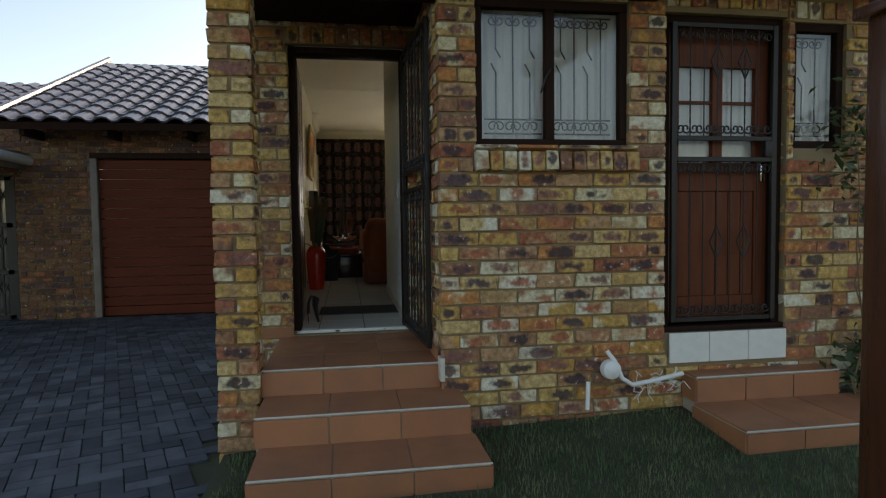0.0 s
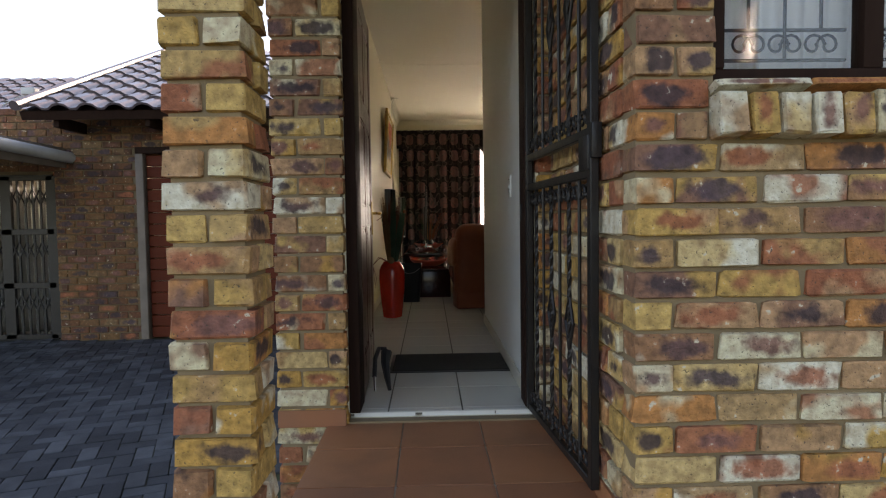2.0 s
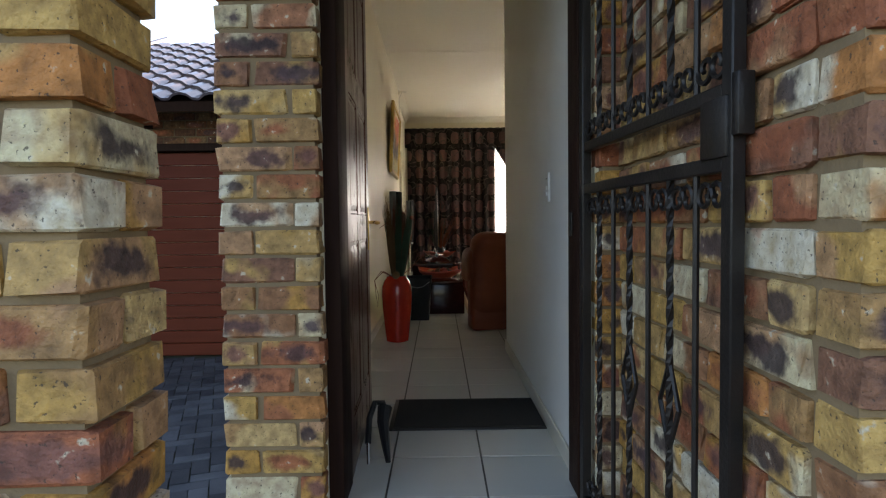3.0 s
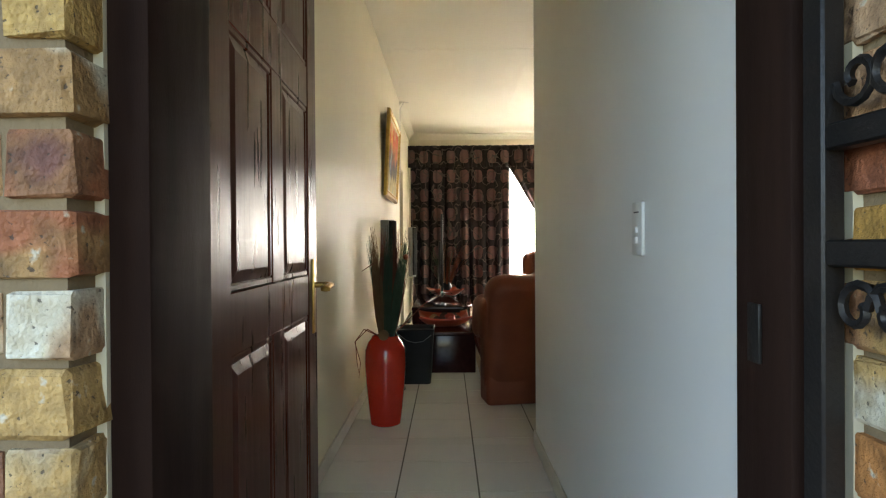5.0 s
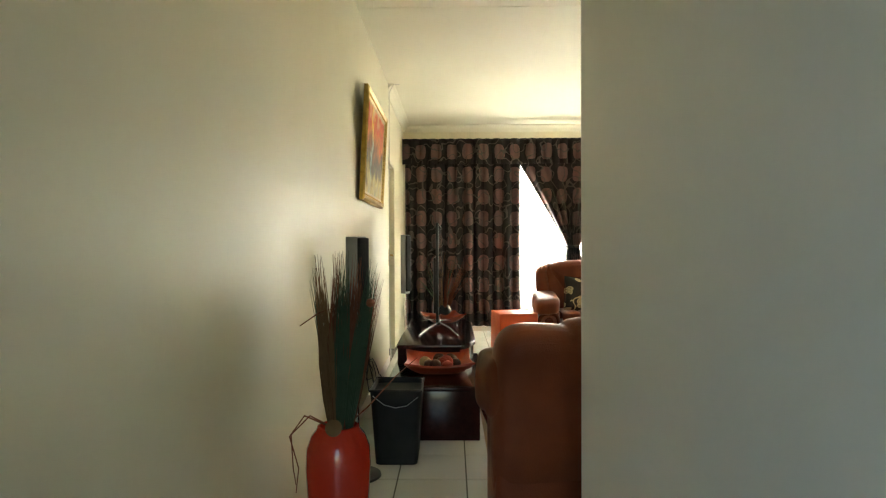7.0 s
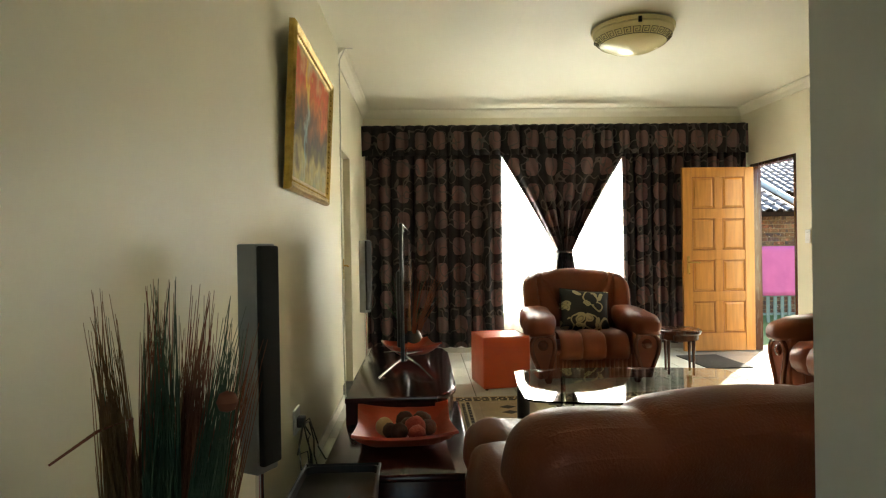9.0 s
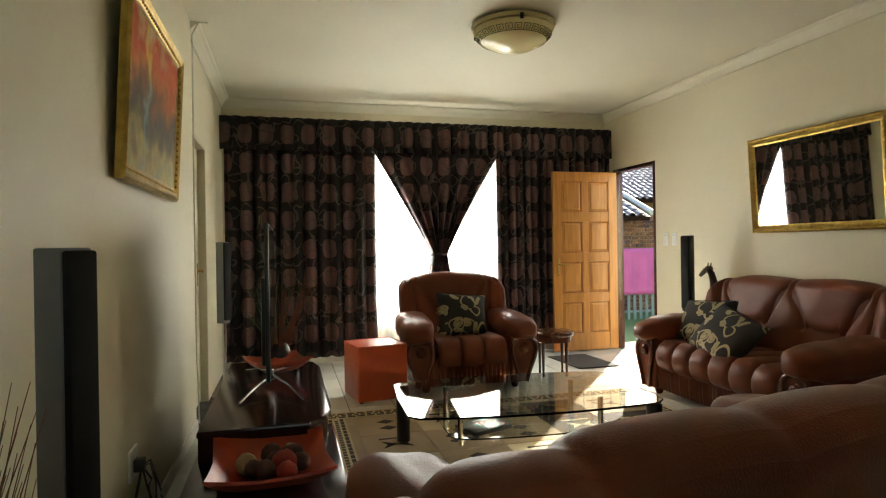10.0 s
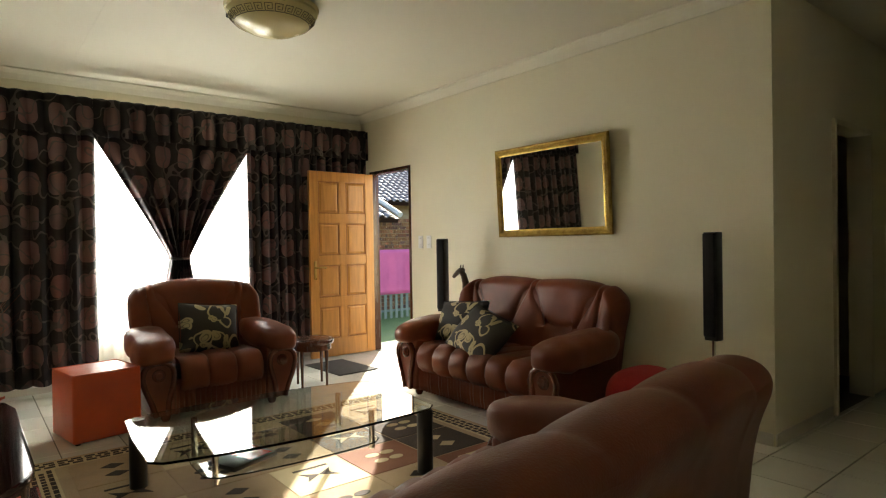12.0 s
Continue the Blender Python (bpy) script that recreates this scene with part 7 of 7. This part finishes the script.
# Garage bricks take the palette that carries the wall's shade.
BRICK_RED_SHADED = brick_mat("face_brick_garage_shaded", False, SHADED_RED_TONES)
SHADED_REDS = [unit_piece("brick", BRICK_RED_SHADED, 0.05, q, 0.02) for q in range(4)]
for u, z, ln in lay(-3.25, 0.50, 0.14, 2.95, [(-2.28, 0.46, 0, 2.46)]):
    put_piece("brick", BR.choice(SHADED_REDS), Matrix.Translation((u, GY - 0.013 + BT / 2 + BR.uniform(-0.003, 0.003), z)) @ Matrix.Diagonal((ln, BT, BH, 1)), MORTAR_OF["wall_garage"])
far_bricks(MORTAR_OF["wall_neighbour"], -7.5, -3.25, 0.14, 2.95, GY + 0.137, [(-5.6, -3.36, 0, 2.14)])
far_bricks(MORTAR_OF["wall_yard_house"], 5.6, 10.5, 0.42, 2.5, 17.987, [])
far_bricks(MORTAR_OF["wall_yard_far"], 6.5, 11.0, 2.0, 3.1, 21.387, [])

# floor tiles, each laid with a joint
TILE = unit_piece("floor_tile", FLOOR_TILE, 0.004, 1)
P = 0.345
floor_ob = MORTAR_OF["floor"]
AREAS = ((X0, X1, 4.445, YK), (X0, XR, YK, YB), (XR, 7.4, YK, 8.32))
for x0, x1, y0, y1 in AREAS:
    i0, i1 = math.floor((x0 - 1.03) / P), math.ceil((x1 - 1.03) / P)
    j0, j1 = math.floor((y0 - 7.25) / P), math.ceil((y1 - 7.25) / P)
    for i in range(i0, i1):
        for j in range(j0, j1):
            a, b = max(x0, 1.03 + i * P + 0.0038), min(x1, 1.03 + (i + 1) * P - 0.0038)
            c, d = max(y0, 7.25 + j * P + 0.0038), min(y1, 7.25 + (j + 1) * P - 0.0038)
            if b - a > 0.02 and d - c > 0.02:
                put_piece("floor_tile", TILE, Matrix.Translation(((a + b) / 2, (c + d) / 2, F - 0.004 + BR.uniform(-0.0004, 0.0004))) @ Matrix.Diagonal((b - a, d - c, 0.008, 1)), floor_ob)
WTILE = unit_piece("white_tile", mat("white_glazed_tile", (0.74, 0.74, 0.70), (0.66, 0.66, 0.62), 5, 0.18, bump=0.05), 0.01, 2)
for k in range(3):
    put_piece("white_tile", WTILE, Matrix.Translation((0.90 + 0.2 + (k - 0.25) * 0.34, 4.440, F - 0.014)) @ Matrix.Diagonal((0.335 if k else 0.28, 0.010, 0.026, 1)), floor_ob)
    put_piece("white_tile", WTILE, Matrix.Translation((3.338 + k * 0.268, 3.312, 0.648)) @ Matrix.Diagonal((0.263, 0.014, 0.185, 1)), kst)

# terracotta tiles of the steps
TTILE = unit_piece("step_tile", TERRACOTTA, 0.02, 3, 0.003)


def tile_run(parent, x0, x1, y0, y1, z, riser):
    n = max(2, round((x1 - x0) / 0.34))
    w = (x1 - x0) / n
    rows = max(1, round((y1 - y0) / 0.36))
    d = (y1 - y0) / rows
    for k in range(n):
        xc = x0 + (k + 0.5) * w
        for r in range(rows):
            put_piece("step_tile", TTILE, Matrix.Translation((xc, y0 + (r + 0.5) * d, z - 0.004)) @ Matrix.Diagonal((w - 0.007, d - 0.007, 0.010, 1)), parent)
        put_piece("step_tile", TTILE, Matrix.Translation((xc, y0 - 0.001, z - 0.010 - riser / 2)) @ Matrix.Diagonal((w - 0.007, 0.010, riser - 0.012, 1)), parent)


for (a, b, c, d, z), r in zip(LEVELS, (0.15, 0.155, 0.15)):
    tile_run(steps, a, b, c, d, z, r)
    for x in (a, b):
        put_piece("step_tile", TTILE, Matrix.Translation((x, (c + min(d, 3.40)) / 2, z - 0.01 - r / 2)) @ Matrix.Diagonal((0.010, max(0.02, min(d, 3.40) - c) - 0.006, r - 0.012, 1)), steps)
for (a, b, c, d, z), r in zip(KLEVELS, (0.15, 0.12)):
    tile_run(kst, a, b, c, d, z, r)
    put_piece("step_tile", TTILE, Matrix.Translation((a, (c + d) / 2, z - 0.01 - r / 2)) @ Matrix.Diagonal((0.010, d - c - 0.006, r - 0.012, 1)), kst)
NOSING = mat("white_grout_line", (0.62, 0.58, 0.52), (0.46, 0.42, 0.36), 12, 0.8, bump=0.4, world_space=True)
for owner, levels in ((steps, LEVELS), (kst, KLEVELS)):
    for a, b, c, d, z in levels:
        part("edge_grout", box(a, b, c - 0.005, c + 0.002, z - 0.008, z + 0.001, 0.002, 1), NOSING, owner)
part("edge_grout", box(1.772, 1.80, 3.305, 3.40, 0.52, 0.655, 0.003, 1), NOSING, steps)
for k in range(4):
    put_piece("step_tile", TTILE, Matrix.Translation((1.772, 3.41 + 0.237 * (k + 0.5), 0.655)) @ Matrix.Diagonal((0.010, 0.235, 0.07, 1)), steps)
put_piece("step_tile", TTILE, Matrix.Translation((0.70, 4.352, 0.655)) @ Matrix.Diagonal((0.30, 0.012, 0.075, 1)), steps)

# driveway pavers in herringbone
pv = thing("paving", (0, 0, 0), "dark grey interlocking paver driveway in shade", "driveway", kind="structure")
tagged(part("bedding", box(-9, 0.56, -6, 9.1, 0.06, PAVE - 0.014), SOIL, pv), "dark sand bed")
near, far_ = [], []
W_, J = 0.105, 0.006
cs, sn = math.cos(radians(20)), math.sin(radians(20))
for i in range(-80, 80):
    for j in range(-80, 80):
        d = (i - j) % 4
        if d not in (0, 3):
            continue
        cx, cy = ((i + 1) * W_, (j + 0.5) * W_) if d == 0 else ((i + 0.5) * W_, (j + 1) * W_)
        x, y = cx * cs - cy * sn - 3.0, cx * sn + cy * cs + 4.0
        if -7.5 < x < 0.5 and -1.0 < y < 9.0 and not (x > 0.42 and y > 3.2):
            m = Matrix.Translation((x, y, PAVE - 0.02 + BR.uniform(-0.003, 0.003))) @ Matrix.Rotation(radians(20 + (0 if d == 0 else 90)) + BR.uniform(-0.015, 0.015), 4, "Z") @ Matrix.Diagonal((2 * W_ - J, W_ - J, 0.04, 1))
            (near if (x > -1.35 and 2.6 < y < 5.4) else far_).append(m)
PAVER_ME = unit_piece("paver", PAVER, 0.035, 4, 0.008)
for m in near[:300]:
    put_piece("paver", PAVER_ME, m, pv)
joined("pavers", pv, far_ + near[300:], PAVER_FAR, 0.035, "dark grey pavers, far part", 0.008)

# lawn blades
rs = np.random.RandomState(6)
N = 60000
gx = 0.6 + 5.0 * rs.rand(N)
gy = 0.2 + 3.1 * rs.rand(N)
keep = ~((gx > 0.76) & (gx < 1.93) & (gy > 2.58)) & ~((gx > 3.26) & (gx < 4.64) & (gy > 2.64)) & ~((gx < 0.77) & (gy > 3.28)) & (gx > 0.60 + 0.05 * np.sin(gy * 9))
gx, gy = gx[keep], gy[keep]
gz = GROUND + 0.1 * np.clip((gy - 2.0) / 1.3, 0, 1) * np.clip(0.6 + (gx - 2) / 3, 0, 1.3)
an, hh = rs.rand(len(gx)) * 6.283, 0.018 + 0.03 * rs.rand(len(gx)) ** 2
le = rs.rand(len(gx)) * 0.03
wx, wy = 0.0035 * np.cos(an), 0.0035 * np.sin(an)
v = np.stack([np.c_[gx - wx, gy - wy, gz - 0.01], np.c_[gx + wx, gy + wy, gz - 0.01], np.c_[gx - wy * le * 250, gy + wx * le * 250, gz + hh]], 1).reshape(-1, 3)
me = bpy.data.meshes.new("grass")
me.from_pydata(v.tolist(), [], np.arange(len(v)).reshape(-1, 3).tolist())
me.materials.append(GRASS_MAT)
tagged(new("grass", me), "short dark green lawn grass in shade", "grass", kind="stuff")
